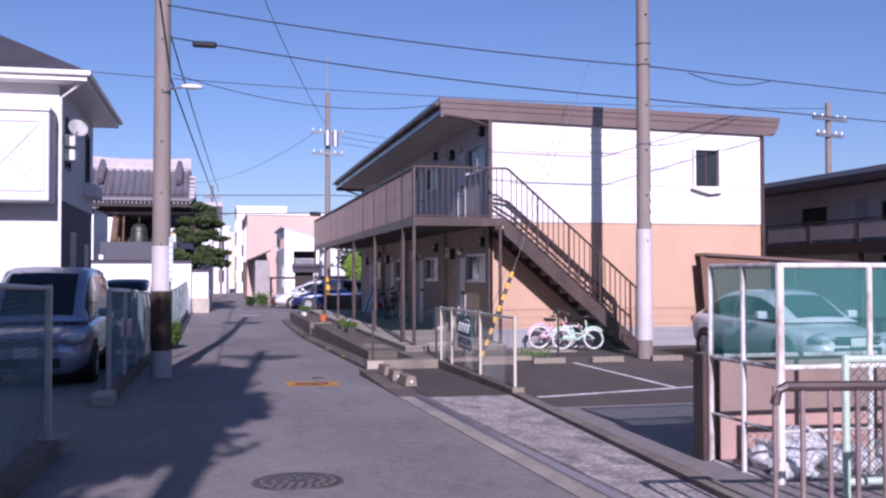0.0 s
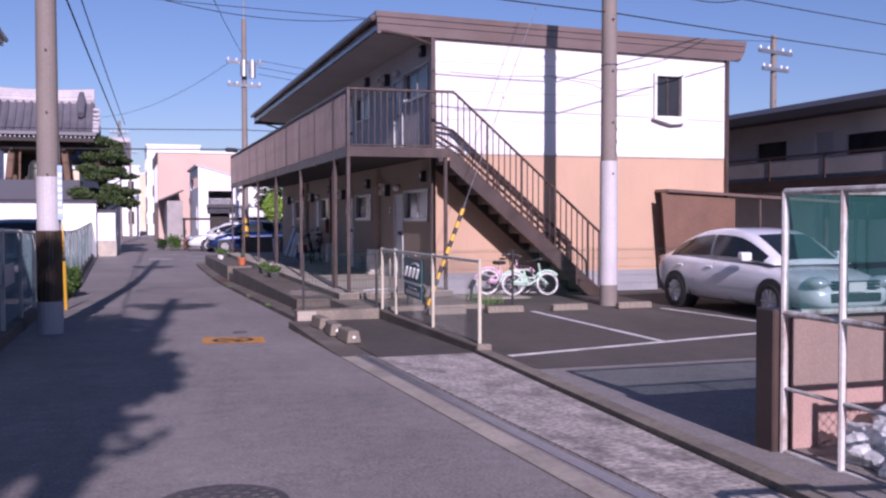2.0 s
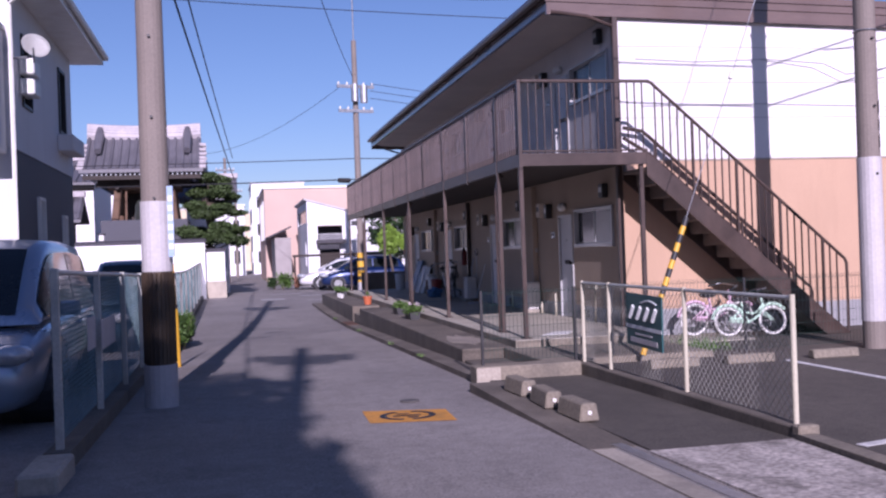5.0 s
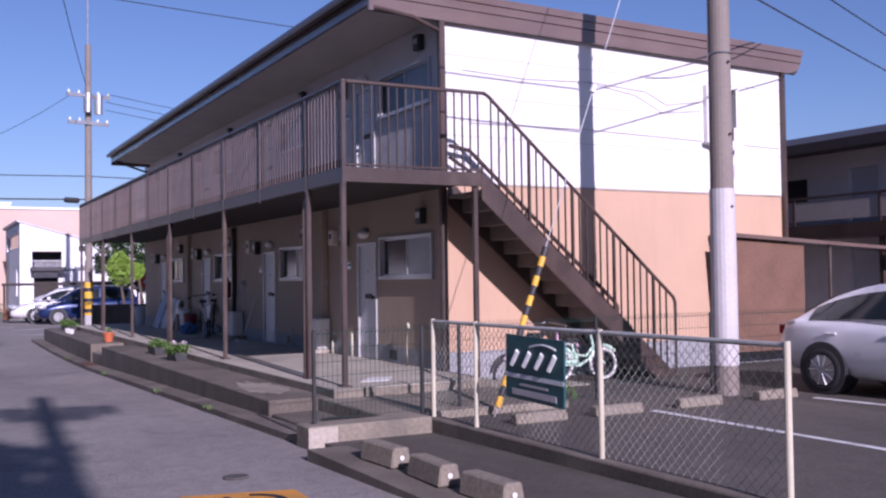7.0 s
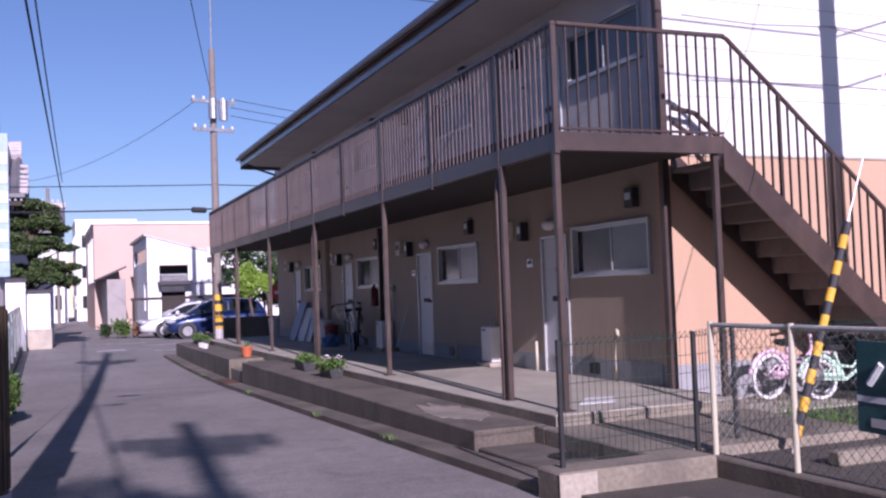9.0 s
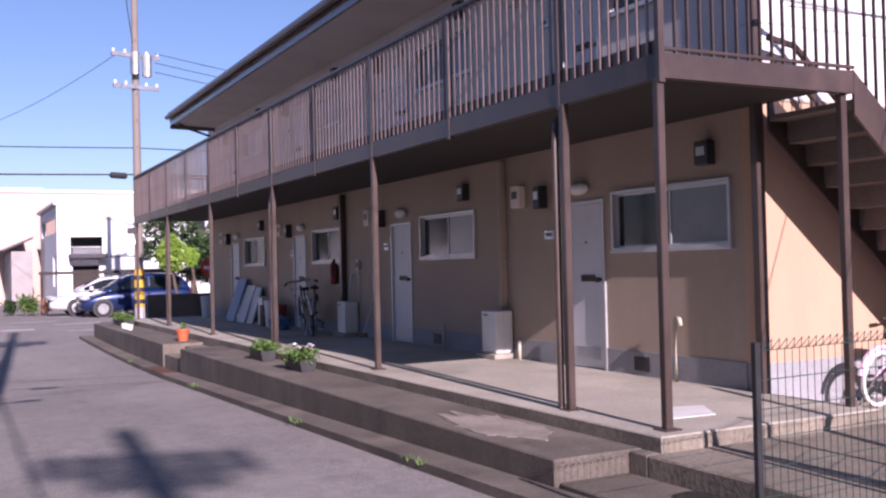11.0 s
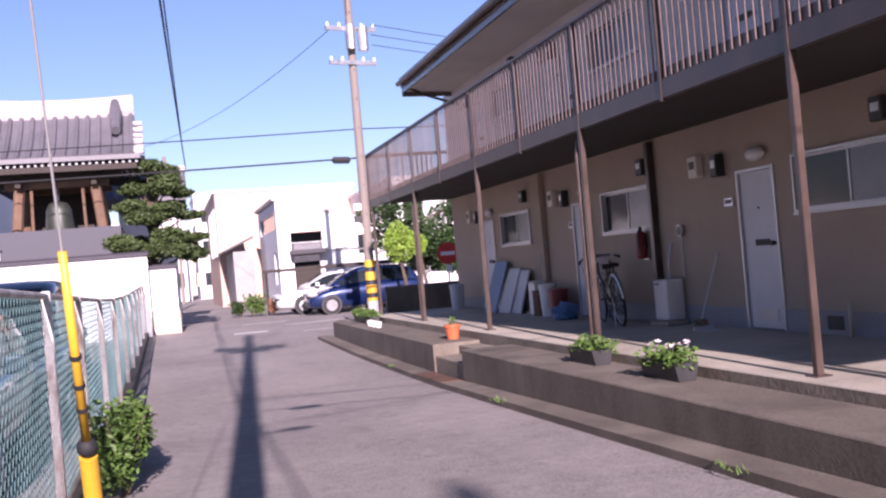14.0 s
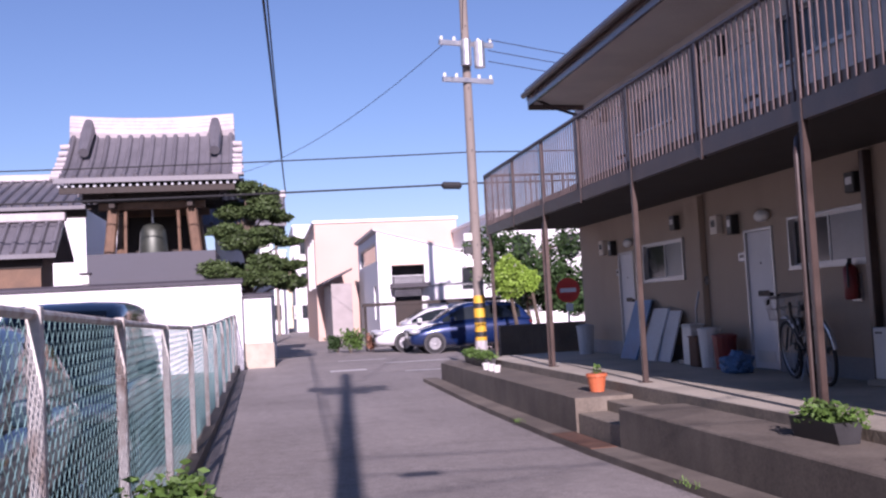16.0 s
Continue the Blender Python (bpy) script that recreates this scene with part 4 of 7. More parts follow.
    if basket:
        bm = B()
        x0, x1, z0, z1 = head[0] + 0.06, head[0] + 0.32, head[2] - 0.06, head[2] + 0.18
        for z, g in ((z0, 0.03), ((z0 + z1) / 2, 0.015), (z1, 0)):
            tube(bm, [(x0, -0.17 + g, z), (x1 - g, -0.17 + g, z), (x1 - g, 0.17 - g, z), (x0, 0.17 - g, z), (x0, -0.17 + g, z)], 0.004, 4)
        for i in range(7):
            yy = -0.17 + 0.34 * i / 6
            tube(bm, [(x1, yy, z1), (x1 - 0.03, yy * 0.85, z0), (x0, yy * 0.85, z0), (x0, yy, z1)], 0.003, 4)
        for i in range(5):
            xx = x0 + (x1 - x0) * i / 5
            for s in (-1, 1):
                tube(bm, [(xx, s * 0.17, z1), (xx, s * 0.145, z0)], 0.003, 4)
        part("basket", bm, STEEL, t, "wire front basket")
    bm = B()
    tube(bm, [(0.02, 0.05, R), (-0.1, 0.12, 0.0)], 0.008, 6)
    part("kickstand", bm, STEEL, t)
    t.matrix_basis = m
    return t


DARK_PAINT = material("dark_bicycle_paint", (0.03, 0.03, 0.035), 0.4, vary=0.15, scale=6, bump=0.0)
PINK_PAINT = material("pale_pink_paint", (0.7, 0.48, 0.6), 0.35, vary=0.08, scale=6, bump=0.0)
MINT_PAINT = material("pale_mint_paint", (0.5, 0.7, 0.56), 0.35, vary=0.08, scale=6, bump=0.0)
bicycle(pose(5.05, 27.95, 0.262, -6, 0, 78), 0.33, DARK_PAINT, "black city bicycle with basket parked on the walkway")
bicycle(pose(5.3, 28.7, 0.262, 5, 0, 70), 0.33, DARK_PAINT, "black city bicycle leaning near the flat wall")
bicycle(pose(6.62, 18.02, 0.102, 5, 0, 4), 0.245, PINK_PAINT, "small pale pink children's bicycle with white tyres", False, "children's bicycles")
bicycle(pose(7.0, 17.66, 0.102, -5, 0, -8), 0.215, MINT_PAINT, "small pale mint children's bicycle with white tyres", False, "children's bicycles")

BARK_BROOM = material("broom_straw", (0.2, 0.13, 0.07), 0.9, vary=0.25, scale=8, fine=60, fine_vary=0.3, bump=0.4)
# boards, bins and bags at the far flat
PALE_BOARD = material("pale_board", (0.5, 0.53, 0.56), 0.6, vary=0.08, scale=2, bump=0.05, stain=0.3)
BLUE_PLASTIC = material("blue_plastic", (0.07, 0.17, 0.33), 0.5, vary=0.15, scale=5, bump=0.1)
for k, (y, h, w, lean, mt) in enumerate(((33.4, 0.85, 0.6, 0.3, PALE_BOARD), (34.1, 1.0, 0.7, 0.35, BLUE_PLASTIC), (32.9, 0.8, 0.5, 0.25, PALE_BOARD))):
    bm = B()
    m = Matrix.Translation((5.62 - lean, y, 0.263)) @ Matrix.Rotation(math.atan2(lean, h), 4, "Y")
    box(bm, -0.012, -w / 2, 0.004, 0.012, w / 2, h, m)
    solo("leaning_board", bm, mt, "pale board leaning against the flat wall", "board", group="leaning boards")
for k, (x, y, r, h, mt, nm) in enumerate(((5.4, 31.35, 0.15, 0.5, WHITE_PAINT, "white"), (5.42, 30.95, 0.16, 0.42, RED, "red"), (5.3, 36.3, 0.16, 0.5, PALE_BOARD, "pale grey"))):
    t = thing("bucket_bin", (x, y, 0.262), nm + " plastic bin standing on the walkway", "bin", group="plastic bins")
    bm = B()
    tube(bm, [(x, y, 0.263), (x, y, 0.263 + h)], [r * 0.8, r], 14)
    part("bin_body", bm, mt, t, smooth=False)
    bm = B()
    tube(bm, [(x, y, 0.264 + h), (x, y, 0.29 + h), (x, y, 0.31 + h)], [r * 1.08, r * 1.05, r * 0.5], 14)
    part("bin_lid", bm, mt, t)


def bag(name, x, y, z, s, mat, label, seed, flat=0.75, group="bags"):
    rnd = random.Random(seed)
    bm = B()
    bmesh.ops.create_icosphere(bm, subdivisions=4, radius=1)
    off = Vector((rnd.random() * 10, rnd.random() * 10, rnd.random() * 10))
    for v in bm.verts:
        d = 1 + 0.35 * noise.noise(v.co * 1.6 + off) + 0.16 * noise.noise(v.co * 4.5 + off) + 0.07 * noise.noise(v.co * 11 + off)
        v.co = v.co * d * s
        v.co.z = max(v.co.z * flat, -s * 0.55) + s * 0.55
    bmesh.ops.translate(bm, vec=(x, y, z), verts=bm.verts)
    return solo(name, bm, mat, label, "bag", group=group)


bag("plastic_bag", 5.2, 30.2, 0.262, 0.2, BLUE_PLASTIC, "crumpled blue plastic bag on the walkway", 3, group="")


# broom and dustpan beside the second heater
RUST = material("rusted_plate", (0.14, 0.075, 0.05), 0.8, metal=0.3, vary=0.25, scale=5, fine=40, fine_vary=0.25, bump=0.3, dark=(0.06, 0.04, 0.03), stain=0.6, stain_scale=(6, 6, 6))
br = thing("broom", (5.45, 26.65, 0.262), "worn broom with wooden stick leaning by the wall", "broom")
bm = B()
tube(bm, [(5.45, 26.65, 0.36), (5.66, 26.5, 1.15)], 0.012, 6)
part("stick", bm, PALE_BOARD, br)
bm = B()
prism(bm, [(26.57, 0.37), (26.73, 0.37), (26.79, 0.264), (26.51, 0.264)], "x", 5.42, 5.48)
part("bristles", bm, BARK_BROOM, br)
dp = thing("dustpan", (5.35, 26.3, 0.262), "pale metal dustpan lying on the walkway", "dustpan")
bm = B()
prism(bm, [(26.15, 0.264), (26.45, 0.264), (26.45, 0.268), (26.4, 0.31), (26.38, 0.31), (26.4, 0.27), (26.15, 0.27)], "x", 5.2, 5.45)
part("pan", bm, PALE_BOARD, dp)
bm = B()
tube(bm, [(5.325, 26.4, 0.3), (5.33, 26.62, 0.36)], 0.012, 6)
part("handle", bm, BLACK_PLASTIC, dp)


def gauge(y, z):
    t = thing("round_meter", (FX, y, z), "small round dark meter on the front wall", "meter", group="round meters on the front wall")
    bm = B()
    tube(bm, [(FX - 0.002, y, z), (FX - 0.06, y, z)], 0.075, 18)
    part("case", bm, STEEL, t)
    bm = B()
    tube(bm, [(FX - 0.0605, y, z), (FX - 0.066, y, z)], 0.058, 18)
    part("dial", bm, BLACK_PLASTIC, t)
    bm = B()
    tube(bm, [(FX - 0.03, y, z - 0.07), (FX - 0.03, y, 0.86)], 0.011, 6)
    part("pipe", bm, STEEL, t)
    return t


for gy in (22.62, 27.32, 31.9):
    gauge(gy, 1.45)
bm = B()
slab(bm, 2.625, 2.905, 28.35, 29.75, lambda y: road_z(y) + 0.078, 0.03)
structure("drain_cover", bm, RUST, "rusted steel cover over the kerb drain", "drain cover")
for k, (x, y, w, d2, h, mt, lb) in enumerate(((5.45, 31.98, 0.2, 0.3, 0.55, WHITE_PAINT, "white narrow storage tub by the wall"), (5.42, 31.62, 0.3, 0.26, 0.4, RUST, "brown carton standing by the wall"))):
    t = thing("storage_box", (x, y, 0.262), lb, "box", group="boxes by the far flat")
    bm = B()
    bbox(bm, x - w / 2, y - d2 / 2, 0.264, x + w / 2, y + d2 / 2, 0.264 + h, 0.015)
    part("box_body", bm, mt, t)
    bm = B()
    bbox(bm, x - w / 2 - 0.01, y - d2 / 2 - 0.01, 0.2645 + h, x + w / 2 + 0.01, y + d2 / 2 + 0.01, 0.285 + h, 0.006)
    part("box_lid", bm, mt, t)


# ---- planters and greenery ----
def leafmat(name, colour, vary=0.35):
    return material(name, colour, 0.55, vary=vary, scale=2.5, fine=12, fine_vary=0.25, bump=0.0, spec=0.3)


LEAF = leafmat("leaf_green", (0.075, 0.14, 0.03))
LEAF_DARK = leafmat("leaf_dark", (0.035, 0.07, 0.022))
LEAF_BRIGHT = leafmat("leaf_bright", (0.2, 0.32, 0.045))
BARK = material("bark", (0.1, 0.075, 0.055), 0.9, vary=0.25, scale=5, fine=30, fine_vary=0.3, bump=0.6)


def leaves(bm, centre, radii, n, size, rnd, shell=0.55):
    """n small folded leaves scattered through an uneven ellipsoid."""
    c = Vector(centre)
    off = Vector((rnd.random() * 20, rnd.random() * 20, rnd.random() * 20))
    for _ in range(n):
        d = Vector((rnd.gauss(0, 1), rnd.gauss(0, 1), rnd.gauss(0, 1))).normalized()
        r = (shell + (1 - shell) * rnd.random() ** 0.6) * (1 + 0.4 * noise.noise(d * 2.2 + off))
        p = c + Vector((d.x * radii[0], d.y * radii[1], d.z * radii[2])) * r
        u = Vector((rnd.gauss(0, 1), rnd.gauss(0, 1), rnd.gauss(0, 0.6))).normalized()
        w = u.cross(Vector((rnd.gauss(0, 1), rnd.gauss(0, 1), rnd.gauss(0, 1)))).normalized()
        s = size * (0.6 + 0.8 * rnd.random())
        a, b = p - u * s, p + u * s
        bm.faces.new([bm.verts.new(q) for q in (a, p + w * s * 0.45, b, p - w * s * 0.45)])


PETAL = material("petal_white", (0.75, 0.62, 0.66), 0.6, vary=0.15, scale=8, bump=0.0)
TERRACOTTA = material("orange_pot_plastic", (0.5, 0.13, 0.05), 0.6, vary=0.1, scale=6, bump=0.05)


bm = B()
for k in range(5):
    a = 2 * math.pi * k / 5
    c, s = math.cos(a), math.sin(a)
    bm.faces.new([bm.verts.new(q) for q in ((0, 0, 0), (0.018 * c - 0.012 * s, 0.018 * s + 0.012 * c, 0.008), (0.034 * c, 0.034 * s, 0.012), (0.018 * c + 0.012 * s, 0.018 * s - 0.012 * c, 0.008))])
BLOSSOM = finish(bm, PETAL)


def planter(x, y, z, L, seed, flowers=0):
    rnd = random.Random(seed)
    t = thing("planter", (x, y, z), "dark plastic planter box with green plants" + (" and pale flowers" if flowers else ""), "planter", group="planters on the retaining wall")
    bm = B()
    prism(bm, [(-0.08, 0), (0.08, 0), (0.11, 0.15), (-0.11, 0.15)], "y", y - L / 2, y + L / 2)
    bmesh.ops.translate(bm, vec=(x, 0, z + 0.001), verts=bm.verts)
    part("box", bm, BLACK_PLASTIC, t)
    bm = B()
    for k in range(int(L / 0.13)):
        leaves(bm, (x + rnd.uniform(-0.05, 0.05), y - L / 2 + 0.13 * (k + 0.5), z + 0.19), (0.17, 0.15, 0.1), 130, 0.03, rnd, 0.1)
    part("foliage", bm, LEAF, t)
    if flowers:
        for _ in range(flowers):
            p = (x + rnd.uniform(-0.14, 0.14), y + rnd.uniform(-L / 2, L / 4), z + rnd.uniform(0.24, 0.33))
            piece("flower", BLOSSOM, t, p, (rnd.uniform(-0.6, 0.6), rnd.uniform(-0.6, 0.6), rnd.random() * 6))
    return t


planter(3.4, 23.75, WT, 0.62, 1, 12)
planter(3.42, 25.4, WT, 0.6, 2)
planter(3.42, 36.6, WT - 0.02, 1.0, 3, 4)
planter(3.45, 37.7, WT - 0.02, 0.8, 4, 4)
t = thing("flower_pot", (3.4, 30.3, WT - 0.02), "orange plastic flower pot with a small plant", "flower pot")
bm = B()
tube(bm, [(3.4, 30.3, WT - 0.018), (3.4, 30.3, WT + 0.16), (3.4, 30.3, WT + 0.162), (3.4, 30.3, WT + 0.2)], [0.085, 0.115, 0.13, 0.13], 16)
part("pot", bm, TERRACOTTA, t)
bm = B()
leaves(bm, (3.4, 30.3, WT + 0.24), (0.07, 0.07, 0.07), 25, 0.03, random.Random(5), 0.1)
part("foliage", bm, LEAF, t)
for k, y in enumerate((34.7, 35.1, 35.5)):
    bm = B()
    tube(bm, [(3.2, y, WT - 0.019), (3.2, y, WT + 0.1)], [0.05, 0.07], 12)
    solo("small_pot", bm, WHITE_PAINT, "small white pot on the retaining wall", "flower pot", group="small white pots")
rnd = random.Random(9)
bm = B()
for x, y in ((2.6, 21.6), (2.6, 26.0), (2.62, 31.2), (4.2, 16.2), (5.0, 15.9), (5.5, 16.0), (2.62, 18.9)):
    z = road_z(y) + 0.08 if x < 3 else 0.09
    for _ in range(16):
        a = rnd.random() * 6.28
        px, py = x + rnd.uniform(-0.05, 0.05), y + rnd.uniform(-0.2, 0.2)
        h = rnd.uniform(0.01, 0.04)
        bm.faces.new([bm.verts.new(q) for q in ((px, py, z - 0.02), (px + 0.012, py, z - 0.02), (px + 0.025 * math.cos(a), py + 0.025 * math.sin(a), z + h))])
for _ in range(150):
    a, h = rnd.random() * 6.28, rnd.uniform(0.05, 0.24)
    px, py = 5.72 + abs(rnd.gauss(0, 0.25)), 16.6 + rnd.gauss(0, 0.25)
    bm.faces.new([bm.verts.new(q) for q in ((px, py, 0.08), (px + 0.014, py, 0.08), (px + 0.09 * math.cos(a), py + 0.09 * math.sin(a), 0.085 + h))])
solo("weeds", bm, LEAF, "small weeds growing along kerb and lot edge", "weeds", kind="stuff")


# ---- utility poles, wires ----
BOLT = finish(tube(B(), [(0, 0.08, 0), (0, 0, 0)], 0.016, 6), BLACK_PLASTIC)


def pole(x, y, h, r, base_band=0.0, label="tall round concrete utility pole", arms=(), z0=None):
    z0 = road_z(y) if z0 is None else z0
    t = thing("utility_pole", (x, y, z0), label, "utility pole", group="utility poles")
    bm = B()
    tube(bm, [(x, y, z0 - 0.3), (x, y, z0 + h)], [r, r * 0.68], 20)
    part("shaft", bm, POLE_CONCRETE, t, smooth=False)
    k = 2.2
    while k < h - 0.8:
        piece("step_bolt", BOLT, t, (x, y - r - 0.015, z0 + k))
        k += 0.85
    for z, half, yaw in arms:
        d = Vector((math.cos(yaw), math.sin(yaw), 0))
        c = Vector((x, y, z0 + z)) + Vector((0, -r * 0.8, 0))
        bm = B()
        m = Matrix.Translation(c) @ Matrix.Rotation(yaw, 4, "Z")
        box(bm, -half, -0.05, -0.06, half, 0.05, 0.06, m)
        arm = part("crossarm", bm, STEEL, t)
        for q in (-0.92, -0.45, 0.45, 0.92):
            bm = B()
            p = c + d * half * q
            tube(bm, [p + Vector((0, 0, 0.04)), p + Vector((0, 0, 0.1)), p + Vector((0, 0, 0.17))], [0.03, 0.045, 0.03], 8)
            part("insulator", bm, WHITE_PAINT, arm)
    return t


SHEET_WHITE = material("white_band", (0.5, 0.47, 0.47), 0.6, vary=0.06, scale=2, fine=30, fine_vary=0.06, bump=0.05, dark=(0.3, 0.28, 0.28), stain=0.4, stain_scale=(3, 3, 1))
BARK_SHEET = material("dark_pole_guard", (0.06, 0.042, 0.03), 0.5, vary=0.2, scale=3, fine=40, fine_vary=0.15, bump=0.1, dark=(0.15, 0.1, 0.05), stain=0.6, stain_scale=(6, 6, 0.6))
BLUE_SIGN = material("pale_blue_plate", (0.3, 0.42, 0.58), 0.5, vary=0.06, scale=3, bump=0.0)
P1X, P1Y = -0.86, 15.3
p1 = pole(P1X, P1Y, 12.0, 0.157, label="concrete utility pole with bands and a dark guard", arms=((10.1, 0.8, -0.4), (10.35, 0.8, -0.4), (9.85, 0.45, -0.4)))
zb = road_z(P1Y)
for name, za, zc, rr, mt, lb in (("footing", 0.0, 0.45, 0.174, SHEET_WHITE, "pale mortar footing"), ("guard", 0.45, 1.43, 0.162, BARK_SHEET, "dark ribbed guard sheet"), ("band", 1.43, 1.6, 0.16, SHEET_WHITE, "grey band"), ("plate_wrap", 1.6, 2.17, 0.159, SHEET_WHITE, "pale advertising wrap")):
    bm = B()
    tube(bm, [(P1X, P1Y, zb + za), (P1X, P1Y, zb + zc)], rr, 20)
    q = part(name, bm, mt, p1, lb)
    if name == "guard":
        bm = B()
        for a in range(0, 24):
            an = 2 * math.pi * a / 24
            tube(bm, [(P1X + 0.162 * math.cos(an), P1Y + 0.162 * math.sin(an), zb + 0.47), (P1X + 0.162 * math.cos(an), P1Y + 0.162 * math.sin(an), zb + 1.41)], 0.009, 4)
        part("ribs", bm, BARK_SHEET, q)
bm = B()
box(bm, P1X + 0.13, P1Y - 0.2, zb + 1.58, P1X + 0.19, P1Y - 0.13, zb + 2.32)
part("side_plate", bm, BLUE_SIGN, p1, "pale blue vertical plate")
bm = B()
for k in range(6):
    box(bm, P1X + 0.135, P1Y - 0.204, zb + 1.66 + 0.1 * k, P1X + 0.185, P1Y - 0.201, zb + 1.72 + 0.1 * k)
part("plate_marks", bm, WHITE_PAINT, p1)
# street lamp arm on the pole
bm = B()
tube(bm, [(P1X, P1Y - 0.12, 4.66), (P1X + 0.17, P1Y - 0.16, 4.74), (P1X + 0.36, P1Y - 0.16, 4.77)], 0.02, 6)
lamp_arm = part("lamp_arm", bm, STEEL, p1)
bm = B()
bmesh.ops.create_uvsphere(bm, u_segments=12, v_segments=6, radius=1, matrix=Matrix.Translation((P1X + 0.48, P1Y - 0.16, 4.78)) @ Matrix.Diagonal((0.19, 0.07, 0.045, 1)))
part("lamp_head", bm, WHITE_PAINT, lamp_arm, smooth=True)
p2 = pole(7.85, 15.5, 10.5, 0.15, label="concrete pole with white band in the parking lot", z0=0.085)
bm = B()
tube(bm, [(7.85, 15.5, 0.43), (7.85, 15.5, 2.5)], [0.154, 0.149], 20)
part("band", bm, SHEET_WHITE, p2, "white painted band")
bm = B()
for z, s in ((3.05, 0.1), (2.85, 0.08), (2.62, 0.1)):
    box(bm, 7.91, 15.345, z, 7.98, 15.355, z + s * 1.6)
part("plate", bm, WHITE_PAINT, p2, "small white plates")
for z in (4.1, 5.6, 6.0):
    part("strap", torus(B(), (7.85, 15.5, z), (1, 0, 0), (0, 1, 0), 0.135, 0.012, 20, 5), STEEL, p2)
p3 = pole(5.1, 44.4, 10.4, 0.15, label="concrete utility pole with transformer at the crossing", arms=((7.5, 0.75, 0.25), (8.5, 0.8, 0.25)))
zb3 = road_z(44.4)
bm = B()
tube(bm, [(5.1, 44.4, zb3), (5.1, 44.4, zb3 + 0.5)], 0.16, 16)
part("footing", bm, SHEET_WHITE, p3)
bm = B()
tube(bm, [(5.1, 44.4, zb3 + 0.5), (5.1, 44.4, zb3 + 1.7)], 0.157, 16)
part("guard", bm, YELLOW, p3, "yellow guard sheet")
for k in range(3):
    bm = B()
    z = zb3 + 0.6 + 0.38 * k
    tube(bm, [(5.1, 44.4, z), (5.1, 44.4, z + 0.14)], 0.159, 16)
    part("guard_stripe", bm, BLACK_PLASTIC, p3)
for k, (dx, z) in enumerate(((0.32, 7.95), (-0.05, 8.0))):
    bm = B()
    tube(bm, [(5.1 + dx, 44.15, z - 0.3), (5.1 + dx, 44.15, z + 0.4)], 0.15, 14)
    part("transformer", bm, STEEL, p3, "grey transformer can")
bm = B()
tube(bm, [(5.1, 44.4, 10.2), (5.1, 44.4, 12.0)], 0.03, 8)
part("top_rod", bm, STEEL, p3)
for k, z in enumerate((2.3, 2.65, 3.0)):
    bm = B()
    bbox(bm, 4.75, 44.28, z, 4.98, 44.4, z + 0.2, 0.01)
    part("switch_box", bm, BLACK_PLASTIC if k % 2 else WHITE_PAINT, p3)
pole(-1.12, -5.4, 12.0, 0.17, label="concrete utility pole with crossarms by the street", arms=((11.0, 0.85, -0.35), (11.25, 0.85, -0.35), (10.75, 0.5, -0.35)))
pole(21.8, 30.0, 7.9, 0.14, label="utility pole with crossarms behind the far block", arms=((7.3, 0.9, 0.3), (6.7, 0.7, 0.3)), z0=0)


def wire(a, b, sag, r=0.011, label="black overhead cable between poles", n=14, name="overhead_cable"):
    a, b = Vector(a), Vector(b)
    bm = B()
    pts = [a.lerp(b, i / n) - Vector((0, 0, sag * 4 * (i / n) * (1 - i / n))) for i in range(n + 1)]
    tube(bm, pts, r, 5)
    return solo(name, bm, BLACK_RUBBER, label, "cable", group="overhead cables")


# ---- fence of the parking lot ----
def chain_link(bm, p0, p1, z0, z1, pitch=0.055, r=0.0022, lean=0.0):
    """Diamond wire mesh between two ends of a straight run."""
    a, b = Vector(p0), Vector(p1)
    d = (b - a)
    L = d.length
    d.normalize()
    side = Vector((-d.y, d.x, 0))
    H = z1 - z0

    def at(u, v):
        return a + d * u + Vector((0, 0, z0 + v)) + side * (lean * v / H)
    s = -H
    while s < L:
        for flip in (0, 1):
            u0, v0, u1, v1 = s, 0.0, s + H, H
            if u0 < 0:
                u0, v0 = 0.0, -s
            if u1 > L:
                u1, v1 = L, L - s
            if v1 - v0 > 0.02 and u1 > u0:
                off = side * (r if flip else -r)
                if flip:
                    tube(bm, [at(L - u0, v0) + off, at(L - u1, v1) + off], r, 3, cap=False)
                else:
                    tube(bm, [at(u0, v0) + off, at(u1, v1) + off], r, 3, cap=False)
        s += pitch * 1.414
    return bm


fence = thing("chain_link_fence", (3.92, 13.2, 0.1), "cream-posted chain-link fence on a dark concrete base", "fence")
bm = B()
bbox(bm, 3.84, 10.95, -0.3, 4.0, 15.62, 0.15, 0.012)
part("base_wall", bm, DARK_CONCRETE, fence, "dark concrete base wall")
bm = B()
bbox(bm, 3.835, 10.85, -0.3, 4.005, 10.948, 0.165, 0.012)
part("base_end", bm, WORN_CONCRETE, fence, "stained concrete end block")
FP = [11.02, 12.78, 14.6, 15.42]
for y in FP:
    bm = B()
    tube(bm, [(3.92, y, 0.0), (3.92, y, 1.1)], 0.021, 10)
    part("fence_post", bm, CREAM_PAINT, fence)
bm = B()
tube(bm, [(3.92, FP[0], 1.075), (3.92, FP[-1], 1.075)], 0.017, 8)
part("top_rail", bm, GREY_WIRE, fence)
for y0, y1 in zip(FP, FP[1:]):
    bm = B()
    chain_link(bm, (3.945, y0, 0), (3.945, y1, 0), 0.16, 1.07, 0.056, 0.0022)
    part("wire_mesh", bm, GREY_WIRE, fence)

